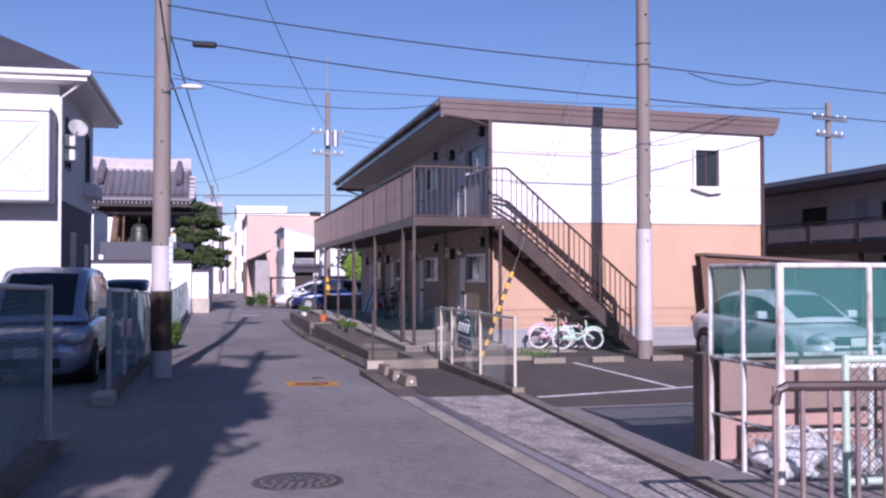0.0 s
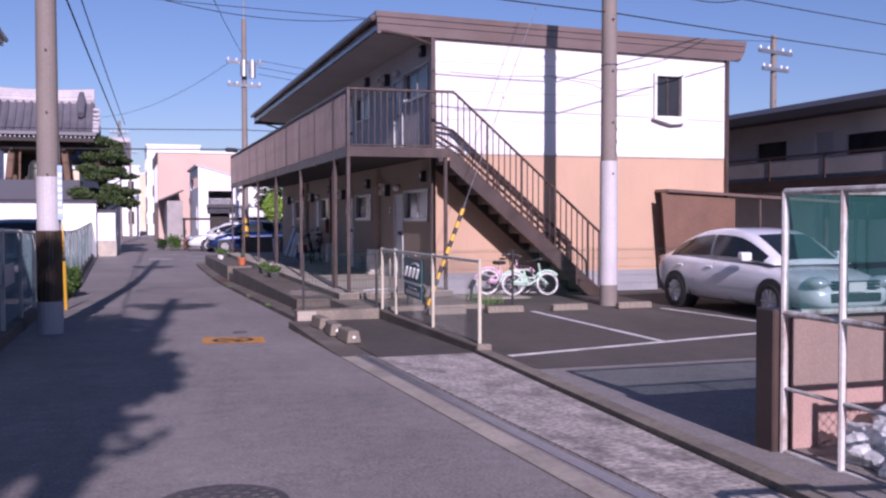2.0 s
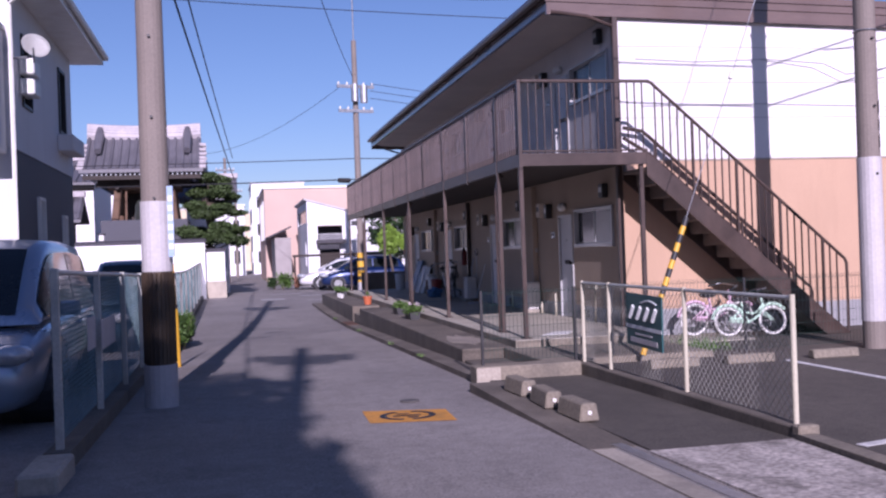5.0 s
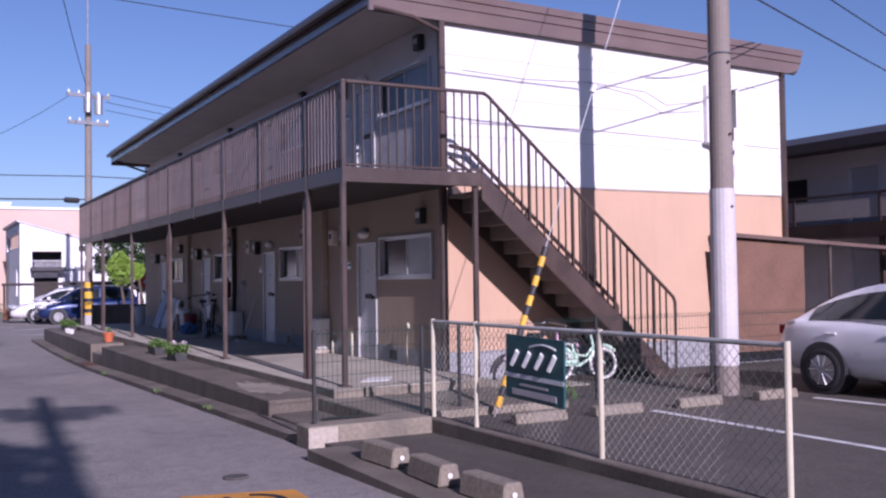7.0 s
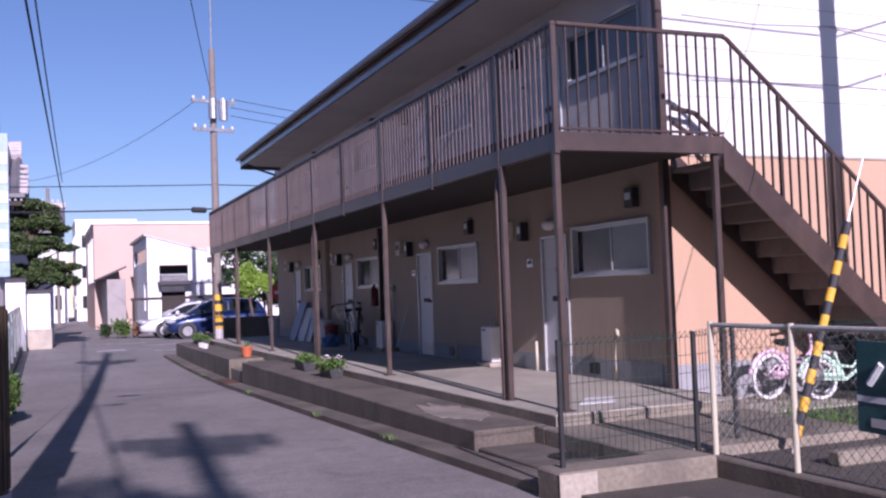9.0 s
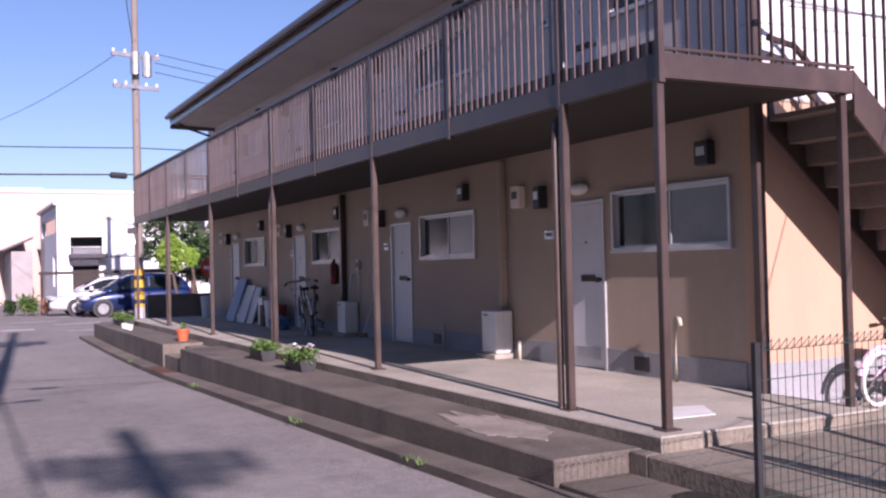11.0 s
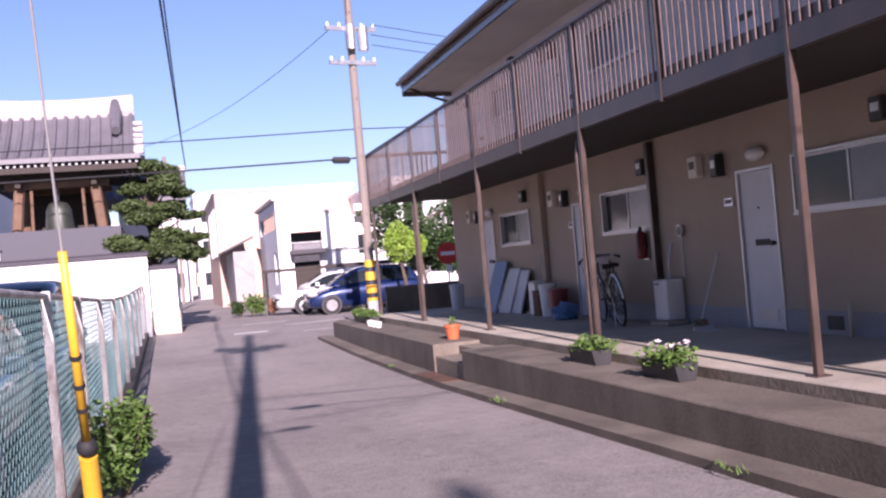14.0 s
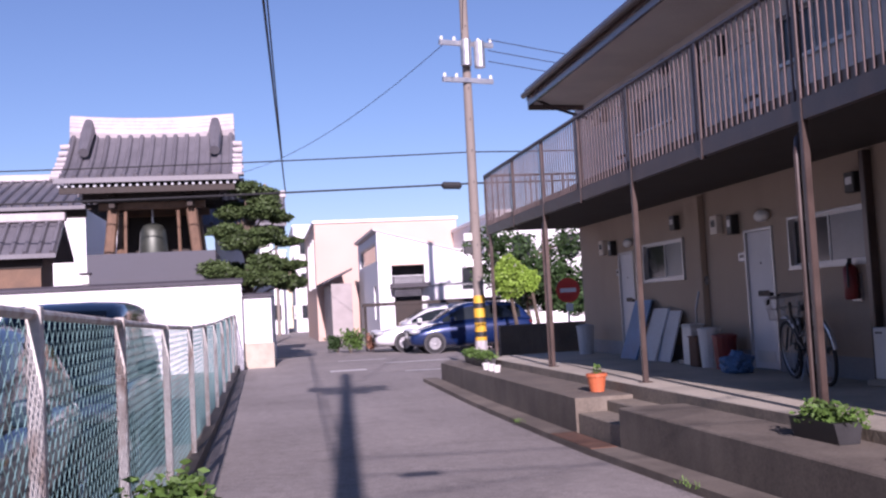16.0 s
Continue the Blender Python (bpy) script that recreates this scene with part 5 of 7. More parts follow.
# dark green welded mesh fence behind the walkway end and along the lot
mesh_fence = thing("mesh_fence", (5.4, 15.6, 0.1), "thin dark green welded mesh fence with slim posts", "fence")
MF = [(2.7, 15.47, 0.17), (3.86, 15.55, 0.17), (4.45, 15.85, 0.103), (6.3, 15.95, 0.085), (8.1, 16.0, 0.085), (9.9, 16.0, 0.085)]
for x, y, z in MF:
    bm = B()
    bbox(bm, x - 0.016, y - 0.016, z - 0.1, x + 0.016, y + 0.016, 1.03, 0.004)
    part("post", bm, BLACK_PLASTIC, mesh_fence)
for (x0, y0, za), (x1, y1, zb) in zip(MF, MF[1:]):
    d = Vector((x1 - x0, y1 - y0, 0))
    L = d.length
    bm = B()
    k = 0.04
    z0 = max(za, zb) + 0.04
    while k < L - 0.02:
        p = Vector((x0, y0, 0)) + d * (k / L)
        tube(bm, [p + Vector((0, 0, z0)), p + Vector((0, 0, 1.0))], 0.0022, 3, cap=False)
        k += 0.05
    for j in range(7):
        z = z0 + (0.99 - z0) * j / 6
        tube(bm, [(x0, y0, z), (x1, y1, z)], 0.0026, 3, cap=False)
    # bent top edge of the welded mesh
    k = 0.0
    while k < L - 0.05:
        p, q = Vector((x0, y0, 0.99)) + d * (k / L), Vector((x0, y0, 0.99)) + d * ((k + 0.05) / L)
        tube(bm, [p, (p + q) / 2 + Vector((0, -0.03, 0.05)), q], 0.0026, 3, cap=False)
        k += 0.05
    part("mesh_panel", bm, GREEN_MESH, mesh_fence)

# estate agent's board on the fence: shapes and bars in place of a brand
SIGN_GREEN = material("dark_teal_board", (0.022, 0.095, 0.1), 0.4, vary=0.1, scale=2, bump=0.02)
SIGN_WHITE = material("sign_white", (0.7, 0.72, 0.72), 0.5, vary=0.05, scale=4, bump=0.0)
sg = thing("hanging_board", (3.89, 13.67, 0.46), "dark teal notice board with pale bars tied to the fence", "sign")
bm = B()
m = Matrix.Translation((3.89, 13.61, 0.735)) @ Matrix.Rotation(radians(1.5), 4, "X")
box(bm, -0.008, -0.42, -0.26, 0.008, 0.42, 0.27, m)
part("board", bm, SIGN_GREEN, sg)
bm = B()
# plain leaning bars and an arc where a trade mark stands
for k in range(4):
    y = 0.27 - 0.18 * k
    tube(bm, [m @ Vector((-0.01, y - 0.04, 0.14)), m @ Vector((-0.01, y + 0.05, 0.02))], 0.024, 6)
tube(bm, [m @ Vector((-0.011, 0.05 - 0.09 * k, 0.185 + 0.03 * math.sin(k * 0.75))) for k in range(5)], 0.009, 6)
part("trade_mark", bm, SIGN_WHITE, sg, "plain white shapes")
bm = B()
box(bm, -0.012, -0.42, -0.085, -0.0085, 0.42, -0.05, m)
part("stripe", bm, SIGN_WHITE, sg)
for z, h, half in ((-0.135, 0.018, 0.2), (-0.2, 0.05, 0.32)):
    bm = B()
    box(bm, -0.012, -half, z - h / 2, -0.0085, half, z + h / 2, m)
    part("text_bar", bm, SHEET_WHITE, sg, "pale bar where small writing stands")

# guy wire with striped guard
guy = thing("guy_wire", (4.63, 15.45, 0.085), "steel guy wire with yellow and black striped guard", "guy wire")
GA, GB = Vector((4.63, 15.45, 0.085)), Vector((7.77, 15.5, 8.2))
bm = B()
tube(bm, [GA, GB], 0.006, 5)
part("wire", bm, STEEL, guy)
for k in range(16):
    a, b = GA.lerp(GB, 0.012 + 0.0125 * k), GA.lerp(GB, 0.012 + 0.0125 * (k + 1))
    bm = B()
    tube(bm, [a, b], 0.034, 12)
    part("guard_ring", bm, YELLOW if k % 2 == 0 else BLACK_PLASTIC, guy)
bm = B()
tube(bm, [GA.lerp(GB, 0.42), GA.lerp(GB, 0.43)], 0.03, 8)
part("insulator", bm, WHITE_PAINT, guy)


# wheel stops in the lot
def wheel_stop(x, y):
    t = thing("wheel_stop", (x, y, 0.085), "stained grey concrete wheel stop in a parking bay", "wheel stop", group="wheel stops")
    bm = B()
    prism(bm, [(y - 0.07, 0.086), (y + 0.07, 0.086), (y + 0.05, 0.19), (y - 0.05, 0.19)], "x", x - 0.3, x + 0.3)
    bmesh.ops.bevel(bm, geom=bm.edges[:], offset=0.012, segments=1, affect="EDGES")
    part("body", bm, WORN_CONCRETE, t)
    return t


for x in (4.8, 5.75, 6.85, 8.0):
    wheel_stop(x, 14.9)

# ---- rubbish cage ----
NET = glass("green_net", (0.12, 0.42, 0.38), 0.17, 0.6, 0.68)
cage = thing("rubbish_cage", (5.0, 5.2, 0.1), "white pipe rubbish cage with green net and pink block wall", "rubbish cage")
CX0, CX1, CY0, CY1, CZ0, CZ1 = 3.9, 6.1, 4.67, 5.66, 0.16, 1.72


def pipe(a, b, r=0.02, mat=RUSTY_WHITE, name="frame_pipe", parent=None):
    return part(name, tube(B(), [a, b], r, 8), mat, parent)


for x, y in ((CX0, CY0), (CX0, CY1), (CX1, CY0), (CX1, CY1), (CX0, 5.16), (4.62, CY0), (5.36, CY0)):
    pipe((x, y, 0.05), (x, y, CZ1), 0.022 if (x, y) != (CX0, CY0) else 0.03, parent=cage)
for z in (1.0, CZ1):
    for a, b in (((CX0, CY0), (CX0, CY1)), ((CX0, CY0), (CX1, CY0)), ((CX0, CY1), (CX1, CY1)), ((CX1, CY0), (CX1, CY1))):
        pipe((*a, z), (*b, z), parent=cage)
for a, b in (((CX0, CY0), (CX0, CY1)), ((CX0, CY0), (4.62, CY0))):
    pipe((*a, 0.55), (*b, 0.55), 0.012, parent=cage)
    pipe((*a, 0.17), (*b, 0.17), 0.015, parent=cage)
for a, b in (((CX0, CY0), (CX0, CY1)), ((CX0, CY0), (CX1, CY0)), ((CX0, CY1), (CX1, CY1)), ((CX1, CY0), (CX1, CY1))):
    bm = B()
    d = (Vector((*b, 0)) - Vector((*a, 0)))
    nrm = Vector((-d.y, d.x, 0)).normalized()
    v = []
    for i in range(9):
        for z in (1.01, 1.22, 1.45, 1.7):
            p = Vector((*a, z)) + d * (i / 8) + nrm * (0.012 * math.sin(i * 2.1 + z * 9))
            v.append(bm.verts.new(p))
    for i in range(8):
        for j in range(3):
            bm.faces.new((v[i * 4 + j], v[i * 4 + 4 + j], v[i * 4 + 5 + j], v[i * 4 + 1 + j]))
    part("net_panel", bm, NET, cage, "translucent green net", smooth=True)
bm = B()
box(bm, CX0 + 0.1, CY1 + 0.06, 0.02, CX1, CY1 + 0.18, 1.0)
part("block_wall", bm, RENDERED_PINK, cage, "pink rendered block wall")
bm = B()
box(bm, CX1 + 0.05, CY0, 0.02, CX1 + 0.17, CY1 + 0.18, 1.0)
part("block_wall", bm, RENDERED_PINK, cage)
bm = B()
bbox(bm, CX0 - 0.06, CY1 + 0.02, 0.02, CX0 + 0.06, CY1 + 0.2, 1.02, 0.01)
part("end_post", bm, BROWN_METAL, cage, "brown end post")
bm = B()
box(bm, CX0, CY0 + 0.003, 0.03, CX1 + 0.05, CY1 + 0.05, 0.11)
part("floor_slab", bm, CONCRETE, cage)
BAG_WHITE = glass("clear_bag", (0.72, 0.74, 0.74), 0.6, 0.35)
BAG_GREY = material("grey_bag", (0.25, 0.265, 0.27), 0.35, vary=0.2, scale=6, bump=0.2)
for k, (x, y, s, mt) in enumerate(((4.25, 5.25, 0.22, BAG_WHITE), (4.72, 5.05, 0.2, BAG_WHITE), (4.6, 5.4, 0.24, BAG_WHITE), (5.3, 5.2, 0.22, BAG_WHITE), (5.75, 5.1, 0.2, BAG_GREY), (4.15, 4.92, 0.15, BAG_WHITE), (5.05, 4.95, 0.15, BAG_GREY))):
    bag("rubbish_bag", x, y, 0.112, s, mt, "crumpled pale rubbish bag in the cage", 20 + k, group="rubbish bags")

# brown-capped railing by the cage and the green chain-link gate
rl = thing("railing", (2.8, 2.95, 0.2), "railing with brown cap and faded grey balusters", "railing")
R0, R1 = Vector((2.79, 2.95, 0)), Vector((5.2, 2.55, 0))
bm = B()
tube(bm, [R0 + Vector((0, 0, 1.0)), R0 + Vector((0.02, 0, 1.07)), R0 + Vector((0.06, -0.01, 1.09)), R1 + Vector((0, 0, 1.09))], 0.026, 8)
part("cap_rail", bm, BROWN_METAL, rl)
BALU = finish(tube(B(), [(0, 0, 0), (0, 0, 0.95)], 0.014, 8), FADED)
for k in range(18):
    p = R0.lerp(R1, k / 17)
    piece("baluster", BALU, rl, (p.x, p.y, 0.14))
bm = B()
tube(bm, [R0 + Vector((0, 0, 0.25)), R1 + Vector((0, 0, 0.25))], 0.014, 6)
part("bottom_rail", bm, WHITE_PAINT, rl)
GREEN_PAINT = material("pale_green_enamel", (0.42, 0.52, 0.42), 0.5, vary=0.08, scale=3, bump=0.04, stain=0.3)
gate = thing("mesh_gate", (4.6, 4.2, 0.1), "pale green pipe gate with dark wire mesh", "gate")
for a, b in (((4.05, 4.15, 0.1), (4.05, 4.15, 1.13)), ((4.05, 4.15, 1.1), (5.8, 4.1, 1.1)), ((5.8, 4.1, 0.1), (5.8, 4.1, 1.13)), ((4.05, 4.15, 0.3), (5.8, 4.1, 0.3))):
    pipe(a, b, 0.025, GREEN_PAINT, "gate_pipe", gate)
part("wire_mesh", chain_link(B(), (4.06, 4.15, 0), (5.79, 4.1, 0), 0.3, 1.1, 0.05, 0.003), GREEN_MESH, gate)

# ---- shelter against the gable ----
SHED_BROWN = material("brown_ply", (0.16, 0.085, 0.055), 0.7, vary=0.15, scale=2, fine=30, fine_vary=0.1, bump=0.1, stain=0.3)
sh = thing("lean_to_shelter", (12.5, 17.5, 0.085), "brown lean-to shelter with a thin flat roof", "shelter")
bm = B()
prism(bm, [(10.3, 2.05), (10.45, 0.3), (12.0, 0.3), (12.0, 1.95)], "y", 17.95, 17.99)
part("side_panel", bm, SHED_BROWN, sh)
bm = B()
prism(bm, [(10.4, 2.12), (15.5, 1.85), (15.5, 1.8), (10.4, 2.06)], "y", 17.85, 18.38)
part("roof_sheet", bm, ROOF_METAL, sh)
for x, y in ((10.6, 18.3), (12.6, 17.95), (15.3, 17.95), (15.3, 18.3)):
    pipe((x, y, 0.09), (x, y, 1.84 if x > 15 else 2.0), 0.03, BROWN_METAL, "post", sh)


# ---- the second block behind the lot, in shade ----
RAIL_GREY = material("grey_rail_sheet", (0.33, 0.3, 0.29), 0.7, vary=0.1, scale=1.5, fine=50, fine_vary=0.08, bump=0.1, stain=0.3)
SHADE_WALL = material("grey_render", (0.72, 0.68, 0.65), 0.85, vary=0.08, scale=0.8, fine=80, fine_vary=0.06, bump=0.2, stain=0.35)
BX = 15.35
b2 = thing("apartment_building", (20, 19, 0.08), "two-storey block with dark roof and long balcony", "apartment building")
holes = []
Y0, Y1 = 7.0, 24.4
for k in range(4):
    y = Y0 + 0.85 + 3.25 * k if k < 3 else 17.35
    holes += [(y, y + 1.35, 1.5, 2.1), (y + 1.7, y + 2.4, 0.2, 2.05)]
    holes += [(y, y + 1.35, 2.84, 3.38), (y + 1.75, y + 2.4, 2.42, 3.5)]
holes.append((20.75, 21.95, 2.84, 3.4))
bm = B()
wall_sheet(bm, "x", BX, BX + 0.2, Y0, Y1, 0.0, 4.1, holes)
part("front_wall", bm, SHADE_WALL, b2)
bm = B()
box(bm, BX + 0.2, Y0, 0, 22, Y0 + 0.2, 4.1)
box(bm, BX + 0.2, Y1 - 0.2, 0, 22, Y1, 4.1)
box(bm, 21.8, Y0 + 0.2, 0, 22, Y1 - 0.2, 4.1)
part("side_wall", bm, SHADE_WALL, b2)
bm = B()
prism(bm, [(BX - 0.75, 4.0), (BX - 0.75, 3.82), (22.3, 4.1), (22.3, 4.5), (BX + 0.3, 4.3)], "y", Y0 - 0.4, Y1 + 0.4)
part("roof", bm, material("dark_roof_sheet", (0.05, 0.04, 0.038), 0.5, vary=0.1, scale=1.0, bump=0.04), b2)
bm = B()
box(bm, BX - 0.65, Y0, 2.15, BX - 0.003, Y1, 2.42)
part("balcony_slab", bm, BROWN_METAL, b2)
bm = B()
box(bm, BX - 0.65, Y0, 2.92, BX - 0.61, Y1, 2.97)
br = part("balcony_rail", bm, BROWN_METAL, b2)
for k in range(10):
    y = Y0 + (Y1 - Y0) * k / 9
    bm = B()
    box(bm, BX - 0.65, y - 0.025, 2.42, BX - 0.61, y + 0.025, 2.92)
    part("rail_post", bm, BROWN_METAL, br)
    if k < 9:
        bm = B()
        box(bm, BX - 0.635, y + 0.03, 2.5, BX - 0.625, y + (Y1 - Y0) / 9 - 0.03, 2.88)
        part("rail_panel", bm, RAIL_GREY, br)
for h in holes:
    bm = B()
    box(bm, BX + 0.08, h[0], h[2], BX + 0.1, h[1], h[3])
    part("pane" if h[3] - h[2] < 1 else "door_leaf", bm, DARK_GLASS if h[3] - h[2] < 1 else DOOR_PAINT, b2)
for y in (Y0 + 0.2, Y0 + 5.8, Y0 + 11.6, Y1 - 0.2):
    bm = B()
    box(bm, BX - 0.63, y - 0.04, 0.08, BX - 0.55, y + 0.04, 2.15)
    part("post", bm, BROWN_METAL, b2)


# ---- cars ----
def loft(bm, rings, close_ends=True):
    vs = [[bm.verts.new(p) for p in r] for r in rings]
    n = len(vs[0])
    for a, b in zip(vs, vs[1:]):
        for k in range(n):
            bm.faces.new((a[k], a[(k + 1) % n], b[(k + 1) % n], b[k]))
    if close_ends:
        bm.faces.new(vs[0][::-1])
        bm.faces.new(vs[-1])
    return bm


def section(x, hw, z0, z1, tuck=0.9, crown=0.92, belly=0.45):
    """Closed body cross-section at x: sill, bulging side, shoulder, top."""
    zm = z0 + (z1 - z0) * belly
    half = [(hw * tuck * 0.6, z0), (hw * tuck, z0 + 0.03), (hw, zm), (hw * 0.985, z0 + (z1 - z0) * 0.8), (hw * crown, z1 - 0.02), (hw * crown * 0.7, z1 + 0.0), (0.25 * hw, z1 + 0.015)]
    pts = [(x, y, z) for y, z in half] + [(x, -y, z) for y, z in half[::-1]]
    return pts


def car_paint(name, colour, metal=0.3):
    return material(name, colour, 0.3, metal=metal, vary=0.03, scale=1.5, fine=200, fine_vary=0.03, bump=0.0, coat=0.8)


CAR_GLASS = material("car_glass", (0.015, 0.02, 0.022), 0.06, vary=0.1, scale=1, bump=0.0)
LAMP_LENS = material("lamp_lens", (0.55, 0.57, 0.6), 0.12, metal=0.3, vary=0.1, scale=6, bump=0.05)
TAIL_RED = material("tail_lens", (0.3, 0.01, 0.012), 0.15, vary=0.1, scale=6, bump=0.0)


def car(m, paint, body, cabin, R, axles, hw, label, group="parked cars", face="sedan"):
    """A car along +x (nose at high x). body: (x, width factor, z0, z1); cabin: (x, z, width factor) outline over the roof, back to front."""
    t = thing("car", (0, 0, 0), label, "car", group=group)
    bm = loft(B(), [section(x, hw * f, z0, z1) for x, f, z0, z1 in body])
    bd = part("body", bm, paint, t, smooth=True)
    md = bd.modifiers.new("round", "SUBSURF")
    md.levels = md.render_levels = 1
    belt = body[len(body) // 2][3]
    # painted cabin shell, smoothly curved, with dark panes set on it
    xs, zs, fs = [c[0] for c in cabin], [c[1] for c in cabin], [c[2] for c in cabin]

    def along(vs, x):
        k = max(0, min(len(xs) - 2, sum(1 for q in xs[1:-1] if q <= x)))
        h = xs[k + 1] - xs[k]
        u = (x - xs[k]) / h
        tan = [(vs[min(q + 1, len(xs) - 1)] - vs[max(q - 1, 0)]) / (xs[min(q + 1, len(xs) - 1)] - xs[max(q - 1, 0)]) * h for q in (k, k + 1)]
        return vs[k] * (2 * u ** 3 - 3 * u * u + 1) + tan[0] * (u ** 3 - 2 * u * u + u) + vs[k + 1] * (3 * u * u - 2 * u ** 3) + tan[1] * (u ** 3 - u * u)

    def skin(x, u, out=0.0):
        """Half width and height of the cabin side at x, u from belt (0) to roof edge (1)."""
        z, lo = along(zs, x), hw * 0.9
        w = min(lo, hw * along(fs, x))
        zb = min(belt - 0.03, z - 0.03)
        return lo + (w - lo) * u ** 1.3 + out, zb + (z - 0.03 - zb) * u
    rings = []
    for q in range(19):
        x = xs[0] + (xs[-1] - xs[0]) * q / 18
        half = [skin(x, u) for u in (0, 0.3, 0.6, 0.85, 1.0)]
        half += [(half[-1][0] * 0.82, along(zs, x) + 0.005), (half[-1][0] * 0.4, along(zs, x) + 0.02)]
        rings.append([(x, y, z) for y, z in half] + [(x, -y, z) for y, z in half[::-1]])
    part("cabin", loft(B(), rings), paint, t, smooth=True)
    top = [c for c in cabin if c[1] > belt + 0.25]
    xa, xb = xs[0] + 0.3 * (xs[1] - xs[0]) + 0.25, xs[-1] - 0.32 * (xs[-1] - xs[-2])
    xm = xa + 0.47 * (xb - xa)
    for side in (-1, 1):
        for x0, x1 in ((xa, xm - 0.03), (xm + 0.03, xb)):
            bm = B()
            rows = []
            for q in range(9):
                x = x0 + (x1 - x0) * q / 8
                rows.append([bm.verts.new((x, side * y, z)) for y, z in [skin(x, u, 0.016) for u in (0.16, 0.38, 0.62, 0.86)]])
            for a, b in zip(rows, rows[1:]):
                for k in range(3):
                    bm.faces.new((a[k], b[k], b[k + 1], a[k + 1]) if side > 0 else (a[k], a[k + 1], b[k + 1], b[k]))
            part("side_window", bm, CAR_GLASS, t, "dark side window", smooth=True)
    for x0, x1 in ((xs[0] + 0.06, xs[1] - 0.05 if zs[1] > belt + 0.3 else xs[2] - 0.15), (xs[-2] + 0.06, xs[-1] - 0.06)):
        bm = B()
        rows = []
        for q in range(7):
            x = x0 + (x1 - x0) * q / 6
            w = skin(x, 1.0)[0] * 0.8
            rows.append([bm.verts.new((x, w * k / 4, along(zs, x) + 0.038 - 0.016 * abs(k) / 4)) for k in range(-4, 5)])
        for a, b in zip(rows, rows[1:]):
            for k in range(8):
                bm.faces.new((a[k], b[k], b[k + 1], a[k + 1]))
        part("windscreen", bm, CAR_GLASS, t, "dark windscreen", smooth=True)
    for s in (-1, 1):
        # door seams and handles
        for q in (0.0, 0.9):
            bm = B()
            bbox(bm, xm - q - 0.05, s * hw * 0.985 - 0.02, belt - 0.16, xm - q + 0.12, s * hw * 0.985 + 0.02, belt - 0.13, 0.008)
            part("door_handle", bm, paint, t)
        bm = B()
        bbox(bm, top[-1][0] + 0.28, s * (hw + 0.1) - 0.1, belt + 0.0, top[-1][0] + 0.42, s * (hw + 0.1) + 0.1, belt + 0.15, 0.03, 2)
        part("mirror", bm, paint, t)
    for ax in axles:
        for s in (-1, 1):
            bm = B()
            torus(bm, (ax, s * (hw - 0.062), R), (1, 0, 0), (0, 0, 1), R - 0.085, 0.085, 28, 8)
            wl = part("wheel", bm, BLACK_RUBBER, t, "black tyre", smooth=True)
            bm = B()
            tube(bm, [(ax, s * (hw - 0.16), R), (ax, s * (hw + 0.006), R)], R - 0.1, 24)
            part("rim", bm, STEEL, wl, "silver wheel rim")
            bm = B()
            for k in range(10):
                a = 2 * math.pi * k / 10
                tube(bm, [(ax + 0.04 * math.cos(a), s * (hw + 0.015), R + 0.04 * math.sin(a)), (ax + (R - 0.12) * math.cos(a), s * (hw + 0.01), R + (R - 0.12) * math.sin(a))], 0.014, 4)
            part("spokes", bm, STEEL, wl)
            bm = B()
            tube(bm, [(ax, s * (hw - 0.3), R + 0.02), (ax, s * (hw + 0.003), R + 0.02)], R + 0.035, 24)
            part("wheel_arch", bm, BLACK_PLASTIC, t)
    nose, tail = body[-1][0], body[0][0]
    zt = body[-3][3]
    for s in (-1, 1):
        bm = B()
        m2 = Matrix.Translation((nose - 0.16, s * hw * 0.72, zt - 0.1)) @ Matrix.Rotation(s * 0.45, 4, "Z")
        bmesh.ops.create_uvsphere(bm, u_segments=14, v_segments=8, radius=1, matrix=m2 @ Matrix.Diagonal((0.2, 0.19, 0.1, 1)))
        part("headlight", bm, LAMP_LENS, t, "clear headlight", smooth=True)
        bm = B()
        bbox(bm, tail + 0.03, s * hw * 0.7 - 0.13, body[1][3] - 0.24, tail + 0.16, s * hw * 0.7 + 0.13, body[1][3] - 0.1, 0.03, 2)
        part("tail_light", bm, TAIL_RED, t)
    bm = B()
    bbox(bm, nose - 0.1, -hw * 0.55, body[-1][2] + 0.06, nose + 0.012, hw * 0.55, body[-1][2] + 0.2, 0.02)
    part("lower_grille", bm, BLACK_PLASTIC, t)
    bm = B()
    for k in range(3):
        bbox(bm, nose - 0.08, -hw * 0.5, zt - 0.2 + 0.05 * k, nose + 0.016, hw * 0.5, zt - 0.17 + 0.05 * k, 0.008)
    part("grille", bm, STEEL if face == "van" else BLACK_PLASTIC, t)
    bm = B()
    bbox(bm, nose + 0.003, -0.17, body[-1][2] + 0.22, nose + 0.02, 0.17, body[-1][2] + 0.37, 0.004)
    part("blank_plate", bm, WHITE_PAINT, t)
    t.matrix_basis = m
    return t


